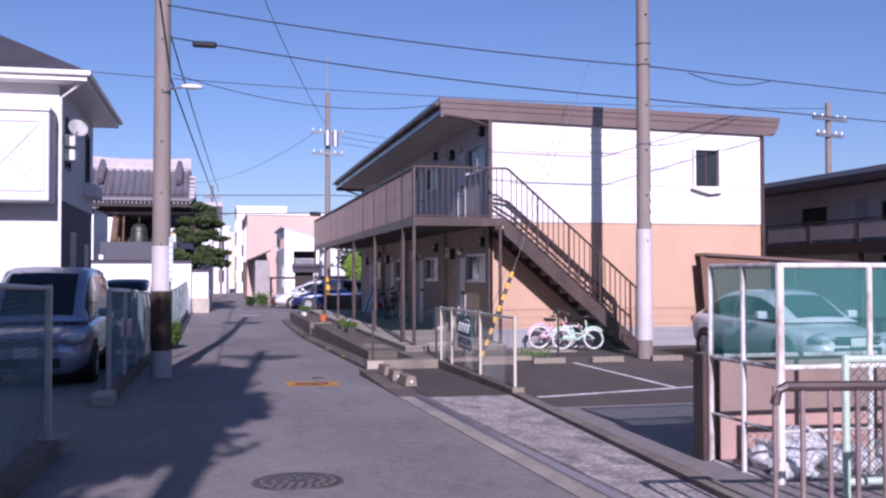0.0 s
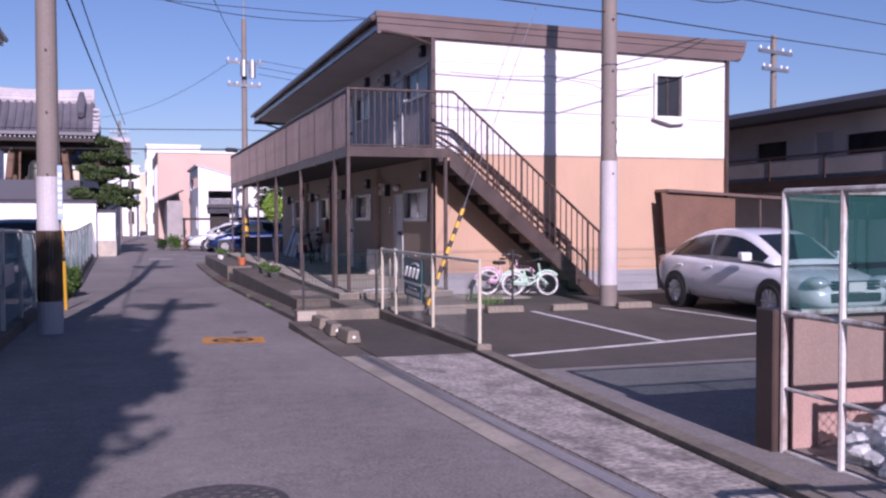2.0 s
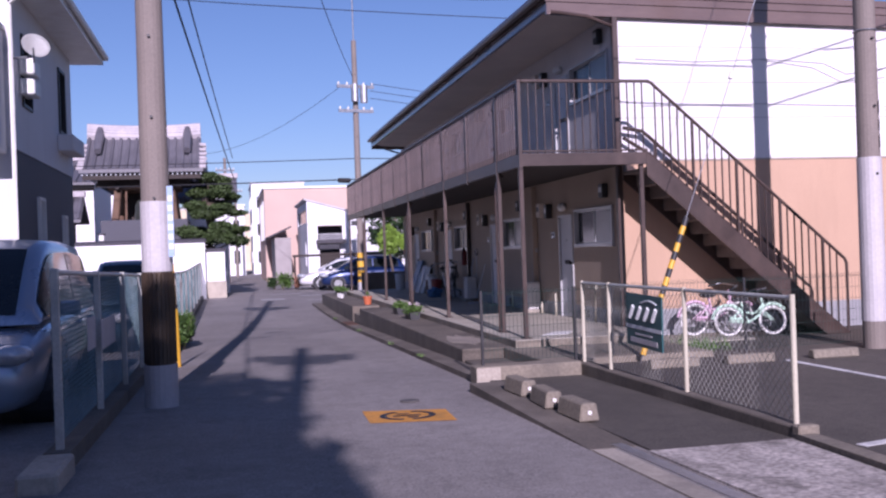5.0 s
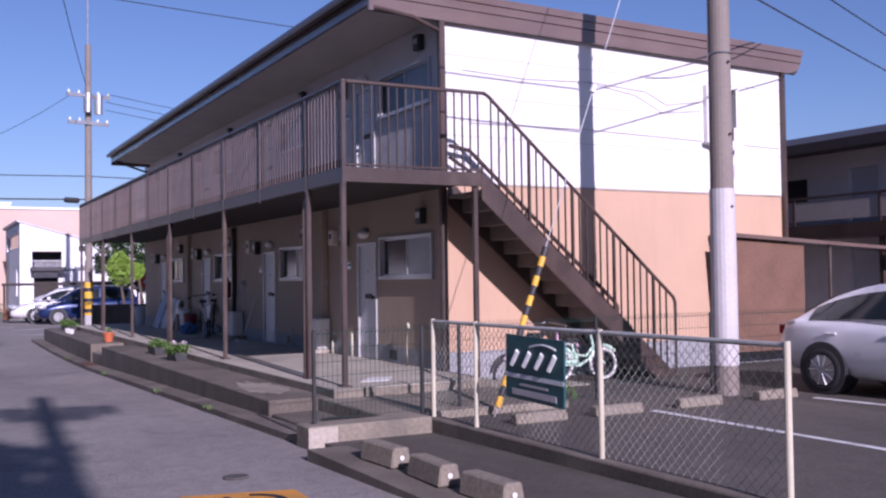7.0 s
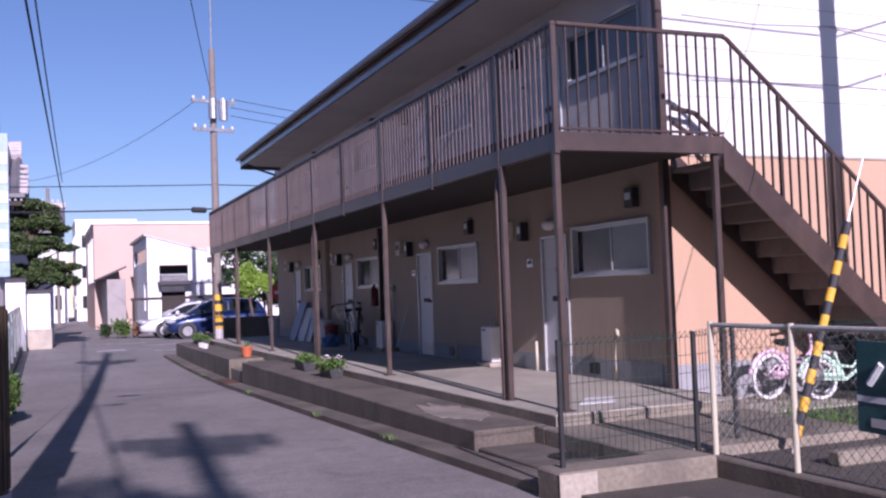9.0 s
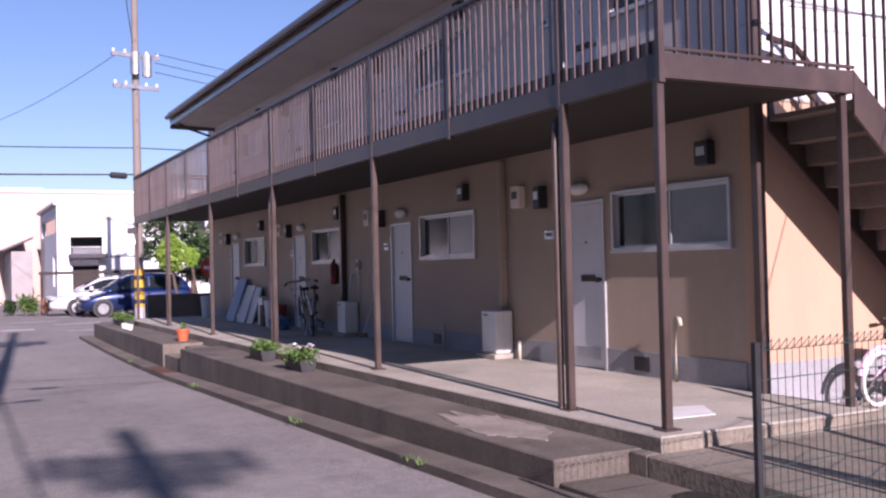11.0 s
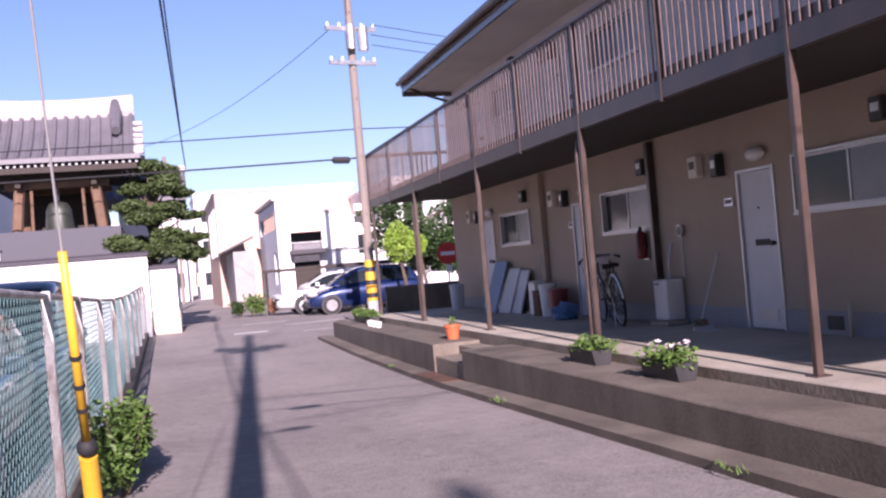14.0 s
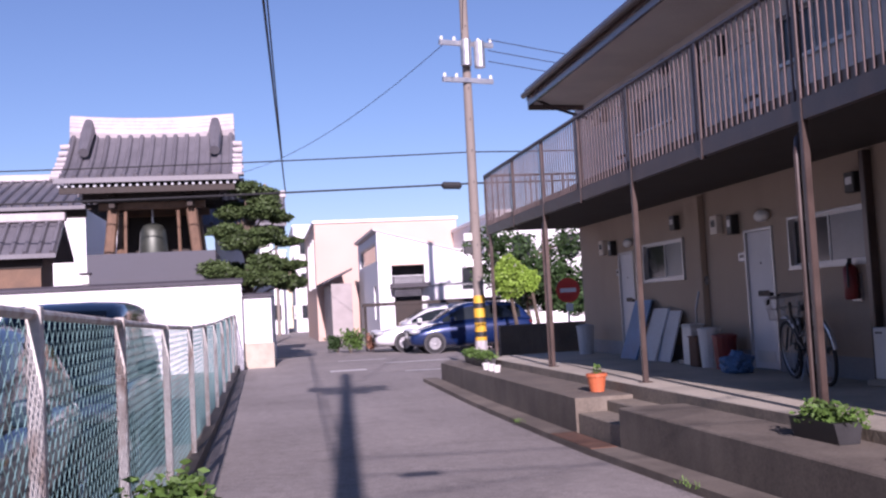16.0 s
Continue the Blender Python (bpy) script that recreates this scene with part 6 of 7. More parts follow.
SEDAN = ([(0, 0.8, 0.4, 0.85), (0.12, 0.92, 0.25, 1.0), (0.6, 1, 0.2, 1.04), (1.6, 1, 0.18, 0.98), (2.6, 1, 0.18, 0.95), (3.4, 1, 0.18, 0.9), (4.1, 0.95, 0.2, 0.76), (4.42, 0.84, 0.24, 0.62), (4.52, 0.68, 0.3, 0.5)],
         [(0.15, 1.0, 0.6), (0.75, 1.26, 0.66), (1.4, 1.43, 0.7), (2.1, 1.47, 0.71), (2.7, 1.38, 0.7), (3.55, 0.93, 0.72)])
VAN = ([(0, 0.85, 0.4, 1.0), (0.1, 0.95, 0.25, 1.08), (0.8, 1, 0.2, 1.08), (2.0, 1, 0.18, 1.06), (3.0, 1, 0.18, 1.04), (3.8, 1, 0.18, 1.0), (4.35, 0.95, 0.2, 0.86), (4.6, 0.84, 0.22, 0.74), (4.68, 0.7, 0.28, 0.6)],
       [(0.06, 1.06, 0.74), (0.3, 1.66, 0.72), (1.0, 1.8, 0.74), (2.2, 1.83, 0.75), (3.0, 1.74, 0.74), (3.95, 1.02, 0.78)])
HATCH = ([(0, 0.84, 0.4, 0.9), (0.1, 0.94, 0.25, 0.98), (0.7, 1, 0.2, 1.0), (1.5, 1, 0.18, 0.97), (2.3, 1, 0.18, 0.95), (2.9, 1, 0.18, 0.92), (3.5, 0.95, 0.2, 0.8), (3.85, 0.84, 0.24, 0.66), (3.95, 0.68, 0.3, 0.54)],
         [(0.05, 0.98, 0.72), (0.4, 1.38, 0.7), (1.1, 1.5, 0.72), (1.8, 1.52, 0.72), (2.3, 1.44, 0.71), (3.2, 0.95, 0.74)])
PEARL = car_paint("pearl_white", (0.72, 0.72, 0.74), 0.1)
SILVER_BLUE = car_paint("silver_blue", (0.3, 0.36, 0.45), 0.5)
NAVY = car_paint("deep_blue", (0.008, 0.024, 0.095), 0.3)
DARK_BLUE = car_paint("dark_slate", (0.025, 0.05, 0.07), 0.3)
car(pose(9.5, 15.66, 0.085, 0, 0, -88) @ Matrix.Scale(0.88, 4), PEARL, *SEDAN, 0.32, (0.85, 3.55), 0.88, "pearl white sedan parked in the lot")
car(pose(-2.68, 18.5, road_z(16), 0, 0, -90), SILVER_BLUE, *VAN, 0.33, (0.85, 3.65), 0.86, "silver-blue minivan parked behind the side fence", face="van")
car(pose(7.8, 49.6, road_z(49), 0, 0, 180), NAVY, *HATCH, 0.31, (0.7, 3.2), 0.84, "deep blue hatchback parked at the crossing")
car(pose(7.55, 52.0, road_z(52), 0, 0, 180), PEARL, *SEDAN, 0.32, (0.85, 3.55), 0.86, "white car parked behind a blue hatchback")
car(pose(-2.75, 27.4, road_z(25), 0, 0, -90), DARK_BLUE, *HATCH, 0.31, (0.7, 3.2), 0.8, "dark slate car behind the teal fence")
car(pose(-2.7, 33.0, road_z(31), 0, 0, -90), DARK_BLUE, *VAN, 0.32, (0.85, 3.65), 0.82, "dark van parked behind the teal fence", face="van")


# ---- house on the side street plot ----
HOUSE_WHITE = material("house_white_siding", (0.61, 0.6, 0.61), 0.7, vary=0.04, scale=0.8, fine=60, fine_vary=0.03, bump=0.1, stain=0.12, stain_scale=(3, 3, 0.4))
HOUSE_DARK = material("house_dark_siding", (0.07, 0.07, 0.085), 0.7, vary=0.1, scale=1.2, fine=60, fine_vary=0.08, bump=0.2)
SLATE = material("slate_roof", (0.055, 0.05, 0.06), 0.7, vary=0.15, scale=1.5, fine=30, fine_vary=0.15, bump=0.3)
hs = thing("house", (-6, 22, 0), "two-storey house, white siding over dark ground floor", "house")
HX, HY0, HY1 = -3.1, 19.4, 24.9
SIDE = [(21.2, 21.7, 1.6, 2.6), (23.5, 23.9, 1.5, 2.4), (23.4, 24.1, 3.9, 5.1), (20.2, 20.9, 3.9, 5.0)]
bm = B()
wall_sheet(bm, "x", HX - 0.2, HX, HY0 + 0.2, HY1, -0.4, 3.2, SIDE)
part("lower_wall", bm, HOUSE_DARK, hs, "dark grey ground floor siding")
bm = B()
wall_sheet(bm, "x", HX - 0.2, HX + 0.02, HY0 + 0.2, HY1, 3.2, 5.6, SIDE)
part("upper_wall", bm, HOUSE_WHITE, hs)
bm = B()
wall_sheet(bm, "y", HY0, HY0 + 0.2, -11, HX + 0.02, 3.2, 5.6, [])
part("upper_wall", bm, HOUSE_WHITE, hs)
bm = B()
wall_sheet(bm, "y", HY0 + 0.05, HY0 + 0.2, -11, HX, -0.4, 3.2, [])
part("lower_wall", bm, HOUSE_WHITE, hs)
bm = B()
box(bm, -11, HY1 - 0.2, -0.4, HX - 0.2, HY1, 5.6)
box(bm, -11.2, HY0, -0.4, -11, HY1, 5.6)
part("rear_wall", bm, HOUSE_WHITE, hs)
# projecting bay with relief on the near face
bm = B()
bbox(bm, -8.5, HY0 - 0.75, 3.1, HX - 0.05, HY0 - 0.003, 4.85, 0.02)
bay = part("balcony_box", bm, HOUSE_WHITE, hs, "white boxed balcony with diagonal relief")
for a, b in (((-3.3, 3.3), (-4.5, 4.65)), ((-3.3, 4.65), (-4.5, 3.3)), ((-3.3, 4.65), (-4.5, 4.65)), ((-3.3, 3.3), (-4.5, 3.3)), ((-4.7, 3.3), (-4.7, 4.65)), ((-3.25, 3.3), (-3.25, 4.65))):
    bm = B()
    tube(bm, [(a[0], HY0 - 0.755, a[1]), (b[0], HY0 - 0.755, b[1])], 0.025, 4)
    part("relief_strip", bm, WHITE_PAINT, bay)
bm = B()
bbox(bm, -8.5, HY0 - 0.8, 4.85, HX - 0.03, HY0 - 0.003, 4.93, 0.01)
part("balcony_cap", bm, WHITE_PAINT, bay)
# hipped roof with white eaves
bm = B()
ex0, ex1, ey0, ey1, ez = -11.6, -2.5, 18.9, 25.4, 5.72
base = [(ex0, ey0, ez), (ex1, ey0, ez), (ex1, ey1, ez), (ex0, ey1, ez)]
ridge = [(-8.0, 22.1, 7.5), (-5.8, 22.1, 7.5)]
vb = [bm.verts.new(p) for p in base]
vr = [bm.verts.new(p) for p in ridge]
for f in ((vb[0], vb[1], vr[1], vr[0]), (vb[1], vb[2], vr[1]), (vb[2], vb[3], vr[0], vr[1]), (vb[3], vb[0], vr[0]), (vb[3], vb[2], vb[1], vb[0])):
    bm.faces.new(f)
part("roof", bm, SLATE, hs, "dark slate hipped roof")
bm = B()
box(bm, ex0, ey0, ez - 0.2, ex1, ey1, ez - 0.004)
part("eaves_box", bm, WHITE_PAINT, hs, "white boxed eaves")
bm = B()
tube(bm, [(ex0, ey0 - 0.05, ez - 0.06), (ex1 + 0.05, ey0 - 0.05, ez - 0.06), (ex1 + 0.05, ey1, ez - 0.06)], 0.06, 8)
part("gutter", bm, WHITE_PAINT, hs)
bm = B()
tube(bm, [(ex1, ey0 + 0.1, ez - 0.15), (HX + 0.05, HY0 - 0.06, ez - 0.5), (HX + 0.05, HY0 - 0.06, 0.0)], 0.035, 8)
part("downpipe", bm, WHITE_PAINT, hs)
for y0, y1, z0, z1 in SIDE:
    bm = B()
    for q in ((y0, y1, z0, z0 + 0.05), (y0, y1, z1 - 0.05, z1), (y0, y0 + 0.05, z0 + 0.05, z1 - 0.05), (y1 - 0.05, y1, z0 + 0.05, z1 - 0.05)):
        box(bm, HX - 0.1, q[0], q[2], HX + 0.05, q[1], q[3])
    w = part("window", bm, WHITE_PAINT if z0 < 3 else BLACK_PLASTIC, hs)
    bm = B()
    box(bm, HX - 0.06, y0 + 0.05, z0 + 0.05, HX - 0.05, y1 - 0.05, z1 - 0.05)
    part("pane", bm, DARK_GLASS, w)
bm = B()
bbox(bm, HX + 0.02, 23.2, 3.55, HX + 0.3, 24.5, 3.85, 0.02)
part("window_box", bm, HOUSE_WHITE, hs)
for z in (4.05, 4.35):
    bm = B()
    bbox(bm, HX + 0.02, 20.0, z, HX + 0.24, 20.5, z + 0.24, 0.02)
    part("air_unit", bm, WHITE_PAINT, hs, "white air-conditioner fitting")
dish = thing("satellite_dish", (-2.85, 19.5, 4.6), "white satellite dish on a wall arm", "satellite dish")
bm = B()
rings = []
for i in range(6):
    r = 0.2 * i / 5
    rings.append([bm.verts.new((r * math.cos(a), r * math.sin(a), 0.35 * r * r / 0.2)) for a in [2 * math.pi * k / 20 for k in range(20)]] if i else [bm.verts.new((0, 0, 0))])
for k in range(20):
    bm.faces.new((rings[0][0], rings[1][k], rings[1][(k + 1) % 20]))
for a, b in zip(rings[1:], rings[2:]):
    for k in range(20):
        bm.faces.new((a[k], b[k], b[(k + 1) % 20], a[(k + 1) % 20]))
bmesh.ops.solidify(bm, geom=bm.faces[:], thickness=0.012)
bmesh.ops.transform(bm, matrix=Matrix.Translation((-2.75, 19.45, 4.62)) @ Matrix.Rotation(radians(62), 4, "X") @ Matrix.Rotation(radians(25), 4, "Y"), verts=bm.verts)
part("reflector", bm, WHITE_PAINT, dish, smooth=True)
bm = B()
tube(bm, [(-3.08, 19.6, 4.5), (-2.85, 19.52, 4.5), (-2.77, 19.48, 4.6)], 0.02, 6)
tube(bm, [(-2.75, 19.4, 4.4), (-2.7, 19.1, 4.55)], 0.012, 6)
part("arm", bm, STEEL, dish)

# ---- side fences along the street ----
def street_fence(ys, wire_mat, post_mat, label, pitch, r, top=1.42, x=-1.35, base_h=0.14):
    y0, y1 = ys[0], ys[-1]
    f = thing("chain_link_fence", (x, (y0 + y1) / 2, road_z((y0 + y1) / 2)), label, "fence", group="street side fences")
    bm = slab(B(), x - 0.09, x + 0.09, y0 - 0.15, y1, lambda y: road_z(y) + base_h, 0.4)
    part("base_kerb", bm, DARK_CONCRETE, f)
    for k, y in enumerate(ys):
        bm = B()
        z = road_z(y)
        a = 0.02 * math.sin(k * 2.3)
        bbox(bm, x - 0.028, y - 0.028, z - 0.1, x + 0.028, y + 0.028, z + top + 0.03, 0.006)
        part("fence_post", bm, post_mat, f)
    for a, b in zip(ys, ys[1:]):
        za, zb = road_z(a), road_z(b)
        bm = B()
        tube(bm, [(x, a, za + top), (x, b, zb + top)], 0.02, 8)
        part("top_rail", bm, post_mat, f)
        bm = B()
        chain_link(bm, (x - 0.035, a, 0), (x - 0.035, b, 0), (za + zb) / 2 + base_h + 0.03, (za + zb) / 2 + top, pitch, r)
        part("wire_mesh", bm, wire_mat, f)
    return f


street_fence([3.0, 5.1, 7.3], PALE_WIRE, GREY_WIRE, "pale blue chain-link fence along the car park", 0.055, 0.0026)
street_fence([12.05, 14.3, 16.5, 18.7, 19.7], PALE_WIRE, GREY_WIRE, "pale blue chain-link fence beside the minivan", 0.055, 0.0026)
street_fence([19.9, 22.6, 24.7, 27.25, 29.95, 32.6, 35.2, 37.9, 40.6, 43.3, 45.9], TEAL_WIRE, RUSTY_WHITE, "teal chain-link fence with rusting white posts", 0.075, 0.0023, 1.5)
for y0, y1 in ((11.15, 11.85), (7.4, 7.8)):
    bm = B()
    bbox(bm, -1.48, y0, road_z(y0) - 0.2, -1.22, y1, road_z(y0) + 0.13, 0.02)
    solo("fence_footing", bm, CONCRETE, "low pale concrete footing at the fence end", "footing", group="fence footings")
for y, z, w in ((13.55, 0.9, 0.24), (14.75, 0.83, 0.55)):
    bm = B()
    box(bm, -1.315, y - w, z - 0.14, -1.308, y + w, z + 0.14)
    solo("notice_plate", bm, SHEET_WHITE, "small plain pale plate tied to the fence", "sign", group="plates on the fence")


# ---- yellow guarded guy wire ----
yg = thing("guy_wire", (-0.93, 20.1, road_z(20.1)), "steel guy wire with a tall yellow plastic guard", "guy wire")
YA, YB = Vector((-0.93, 20.1, road_z(20.1))), Vector((-0.93, 19.35, 1.45))
d = (YB - YA)
bm = B()
tube(bm, [YA + d * 0.6, YB], [0.0155, 0.013], 24)
part("guard", bm, YELLOW, yg, smooth=True)
bm = B()
tube(bm, [YB, (-0.86, 15.45, 8.4)], 0.004, 6)
part("wire", bm, ALUMINIUM, yg)
for s in (0.68, 0.73, 0.79):
    bm = B()
    tube(bm, [YA + d * s, YA + d * (s + 0.008)], 0.019, 12)
    part("strap", bm, BLACK_RUBBER, yg)
bm = B()
bmesh.ops.create_uvsphere(bm, u_segments=14, v_segments=8, radius=0.034, matrix=Matrix.Translation(YA + d * 0.6))
part("cap", bm, BLACK_RUBBER, yg, smooth=True)
bm = B()
tube(bm, [YA + Vector((0, 0, -0.05)), YA + d * 0.58], 0.03, 14)
part("foot_guard", bm, YELLOW, yg)

# shrub at the fence foot
def bush(name, x, y, z, radii, n, size, mat, label, seed, stems=5):
    rnd = random.Random(seed)
    t = thing(name, (x, y, z), label, "shrub", group="shrubs")
    bm = B()
    for k in range(stems):
        a = rnd.random() * 6.28
        tube(bm, [(x, y, z - 0.05), (x + radii[0] * 0.4 * math.cos(a), y + radii[1] * 0.4 * math.sin(a), z + radii[2]), (x + radii[0] * 0.7 * math.cos(a), y + radii[1] * 0.7 * math.sin(a), z + radii[2] * 1.5)], [0.014, 0.01, 0.004], 5)
    part("stem", bm, BARK, t)
    bm = B()
    for k in range(7):
        a = rnd.random() * 6.28
        q = rnd.uniform(0.2, 0.7)
        leaves(bm, (x + radii[0] * q * math.cos(a), y + radii[1] * q * math.sin(a), z + radii[2] * rnd.uniform(0.6, 1.3)), [v * 0.55 for v in radii], n // 7, size, rnd, 0.2)
    part("foliage", bm, mat, t)
    return t


bush("shrub", -1.05, 23.9, road_z(24), (0.28, 0.62, 0.42), 2600, 0.03, LEAF, "leafy green shrub growing through the fence foot", 31)
bush("shrub", -1.08, 25.2, road_z(25), (0.24, 0.55, 0.3), 1700, 0.03, LEAF_DARK, "dark leafy shrub beside the street fence", 32)

# ---- temple wall ----
PLASTER = material("white_plaster", (0.78, 0.77, 0.78), 0.8, vary=0.03, scale=0.6, fine=50, fine_vary=0.03, bump=0.1, stain=0.12)
TILE = material("grey_roof_tile", (0.13, 0.125, 0.14), 0.45, vary=0.12, scale=2, fine=25, fine_vary=0.12, bump=0.1, stain=0.3, per_object=0.15)
TILE_PALE = material("pale_ridge_tile", (0.45, 0.41, 0.42), 0.6, vary=0.12, scale=3, fine=25, fine_vary=0.1, bump=0.1, stain=0.4)
TIMBER = material("old_timber", (0.16, 0.095, 0.06), 0.75, vary=0.2, scale=3, fine=30, fine_vary=0.2, bump=0.25, stain=0.3)
DARK_TIMBER = material("dark_timber", (0.035, 0.026, 0.022), 0.75, vary=0.2, scale=3, fine=30, fine_vary=0.2, bump=0.2)
PALE_STONE = material("pale_stone", (0.42, 0.37, 0.3), 0.85, vary=0.15, scale=3, fine=40, fine_vary=0.12, bump=0.3, stain=0.4)
tw = thing("temple_wall", (-6, 46.2, -0.15), "white plastered temple wall with dark coping", "wall", kind="structure")
bm = B()
box(bm, -16, 46.05, -0.4, -1.15, 46.35, 2.22)
part("plaster_face", bm, PLASTER, tw)
bm = B()
prism(bm, [(45.95, 2.22), (46.45, 2.22), (46.4, 2.3), (46.2, 2.36), (46.0, 2.3)], "x", -16, -1.1)
part("coping", bm, SLATE, tw)
bm = B()
box(bm, -1.149, 46.6, 0.55, -0.36, 46.9, 1.82)
part("plaster_face", bm, PLASTER, tw)
bm = B()
box(bm, -1.149, 46.55, -0.4, -0.32, 46.95, 0.549)
part("stone_foot", bm, PALE_STONE, tw, "pale stone foot")
bm = B()
prism(bm, [(46.5, 1.82), (47.0, 1.82), (46.95, 1.9), (46.75, 1.95), (46.55, 1.9)], "x", -1.14, -0.3)
part("coping", bm, SLATE, tw)

# ---- bell tower ----
bt = thing("bell_tower", (-3.6, 49.2, -0.15), "timber temple bell tower with grey tiled roof", "bell tower")
TX, TY = -3.62, 49.2
bm = B()
box(bm, TX - 1.75, TY - 1.6, -0.3, TX + 1.75, TY + 1.6, 2.5)
part("stone_base", bm, PALE_STONE, bt)
for q in ((-1.7, -1.66, 1.7, -1.6), (-1.7, 1.6, 1.7, 1.66), (-1.76, -1.66, -1.7, 1.66), (1.7, -1.66, 1.76, 1.66)):
    bm = B()
    box(bm, TX + q[0], TY + q[1], 2.3, TX + q[2], TY + q[3], 3.25)
    part("skirt_board", bm, HOUSE_DARK, bt)
for sx in (-1, 1):
    for sy in (-1, 1):
        bm = B()
        tube(bm, [(TX + sx * 1.3, TY + sy * 1.25, 2.5), (TX + sx * 1.05, TY + sy * 1.0, 5.0)], 0.16, 8)
        part("post", bm, TIMBER, bt)
for z, e in ((4.55, 1.5), (4.9, 1.7)):
    for sy in (-1, 1):
        bm = B()
        bbox(bm, TX - e, TY + sy * 1.03 - 0.09, z, TX + e, TY + sy * 1.03 + 0.09, z + 0.22, 0.02)
        part("beam", bm, TIMBER if z < 4.8 else DARK_TIMBER, bt)
    for sx in (-1, 1):
        bm = B()
        bbox(bm, TX + sx * 1.08 - 0.09, TY - e, z + 0.012, TX + sx * 1.08 + 0.09, TY + e, z + 0.21, 0.02)
        part("beam", bm, DARK_TIMBER, bt)
bm = B()
tube(bm, [(TX - 0.1, TY - 0.2, z) for z in (3.15, 3.2, 3.6, 3.95, 4.15, 4.22)], [0.43, 0.44, 0.41, 0.38, 0.28, 0.1], 24)
part("bell", bm, material("bronze", (0.09, 0.1, 0.085), 0.5, metal=0.7, vary=0.15, scale=5, bump=0.1), bt, "dark bronze bell", smooth=True)
bm = B()
tube(bm, [(TX - 0.1, TY - 0.2, 4.2), (TX - 0.1, TY - 0.2, 4.7)], 0.03, 6)
part("bell_hanger", bm, STEEL, bt)
for sx in (-0.8, 0.75):
    bm = B()
    tube(bm, [(TX + sx, TY - 1.1, 2.5), (TX + sx * 0.95, TY - 1.05, 4.5)], 0.05, 6)
    part("brace", bm, TIMBER, bt)
# added dark sheet, stands in for the dark space behind the bell
bm = B()
box(bm, TX - 1.15, TY + 1.12, 2.6, TX + 1.15, TY + 1.16, 4.9)
part("rear_board", bm, DARK_TIMBER, bt)
# curved tiled roof, two slopes with tile rolls
EZ, RZ, HALF, DEP = 5.35, 7.02, 2.38, 2.2
RAFTER = finish(box(B(), -0.035, -(DEP - 1.02) / 2, 0, 0.035, (DEP - 1.02) / 2, 0.09), PALE_BOARD)
prof = [(DEP * (1 - s), EZ + (RZ - EZ) * (0.55 * s + 0.45 * s * s)) for s in [i / 8 for i in range(9)]]
for sy in (-1, 1):
    bm = B()
    rows = [[bm.verts.new((TX + q * (HALF + 0.12 * (1 - i / 8)), TY + sy * dy, z)) for q in (-1, 1)] for i, (dy, z) in enumerate(prof)]
    low = [[bm.verts.new((TX + q * (HALF + 0.12 * (1 - i / 8)), TY + sy * dy, z - 0.14)) for q in (-1, 1)] for i, (dy, z) in enumerate(prof)]
    for grid in (rows, low):
        for a, b in zip(grid, grid[1:]):
            bm.faces.new((a[0], a[1], b[1], b[0]))
    for k in (0, 1):
        for i in range(8):
            bm.faces.new((rows[i][k], rows[i + 1][k], low[i + 1][k], low[i][k]))
    bm.faces.new((rows[0][0], rows[0][1], low[0][1], low[0][0]))
    rs = part("roof_slope", bm, TILE, bt)
    for k in range(15):
        x = TX - HALF + 0.1 + (2 * HALF - 0.2) * k / 14
        bm = B()
        tube(bm, [(x, TY + sy * dy, z + 0.02) for dy, z in prof], 0.075, 7)
        part("tile_roll", bm, TILE, rs)
    for k in range(26):
        piece("rafter", RAFTER, rs, (TX - HALF + 2 * HALF * k / 25, TY + sy * (0.45 + DEP / 2 - 0.06), EZ - 0.24))
    bm = B()
    box(bm, TX - HALF, TY + sy * (DEP - 0.2) - 0.05, EZ - 0.42, TX + HALF, TY + sy * (DEP - 0.2) + 0.05, EZ - 0.25)
    box(bm, TX - 1.9, TY + sy * 1.2 - 0.05, EZ - 0.6, TX + 1.9, TY + sy * 1.2 + 0.05, EZ - 0.2)
    part("eaves_beam", bm, DARK_TIMBER, rs)
    for sx in (-1, 1):
        for i in range(7):
            dy, z = prof[i]
            bm = B()
            tube(bm, [(TX + sx * (HALF - 0.05), TY + sy * (dy - 0.08), z + 0.06), (TX + sx * (HALF + 0.22), TY + sy * (dy - 0.08), z + 0.05)], 0.085, 8)
            part("verge_tile", bm, TILE_PALE, rs)
        bm = B()
        tube(bm, [(TX + sx * (HALF - 0.55), TY + sy * 0.25, RZ + 0.28), (TX + sx * (HALF - 0.55), TY + sy * 0.5, RZ - 0.1), (TX + sx * (HALF - 0.55), TY + sy * 1.3, EZ + 0.85)], [0.12, 0.2, 0.15], 8)
        part("ridge_end", bm, TILE, rs, "rounded ridge end tile")
for k, (z, h, w) in enumerate(((RZ - 0.1, 0.16, 0.24), (RZ + 0.07, 0.1, 0.2), (RZ + 0.18, 0.1, 0.17), (RZ + 0.29, 0.1, 0.14))):
    bm = B()
    prof2 = [TX - HALF + 2 * HALF * i / 8 for i in range(9)]
    pts = [(x, TY, z + 0.1 * abs((x - TX) / HALF) ** 2) for x in prof2]
    tube(bm, pts, [w] * 9, 8)
    part("ridge_course", bm, TILE_PALE, bt)
bm = B()
prism(bm, [(TY - 1.9, EZ - 0.15), (TY + 1.9, EZ - 0.15), (TY, RZ - 0.15)], "x", TX - HALF + 0.25, TX + HALF - 0.25)
part("gable_boards", bm, DARK_TIMBER, bt)


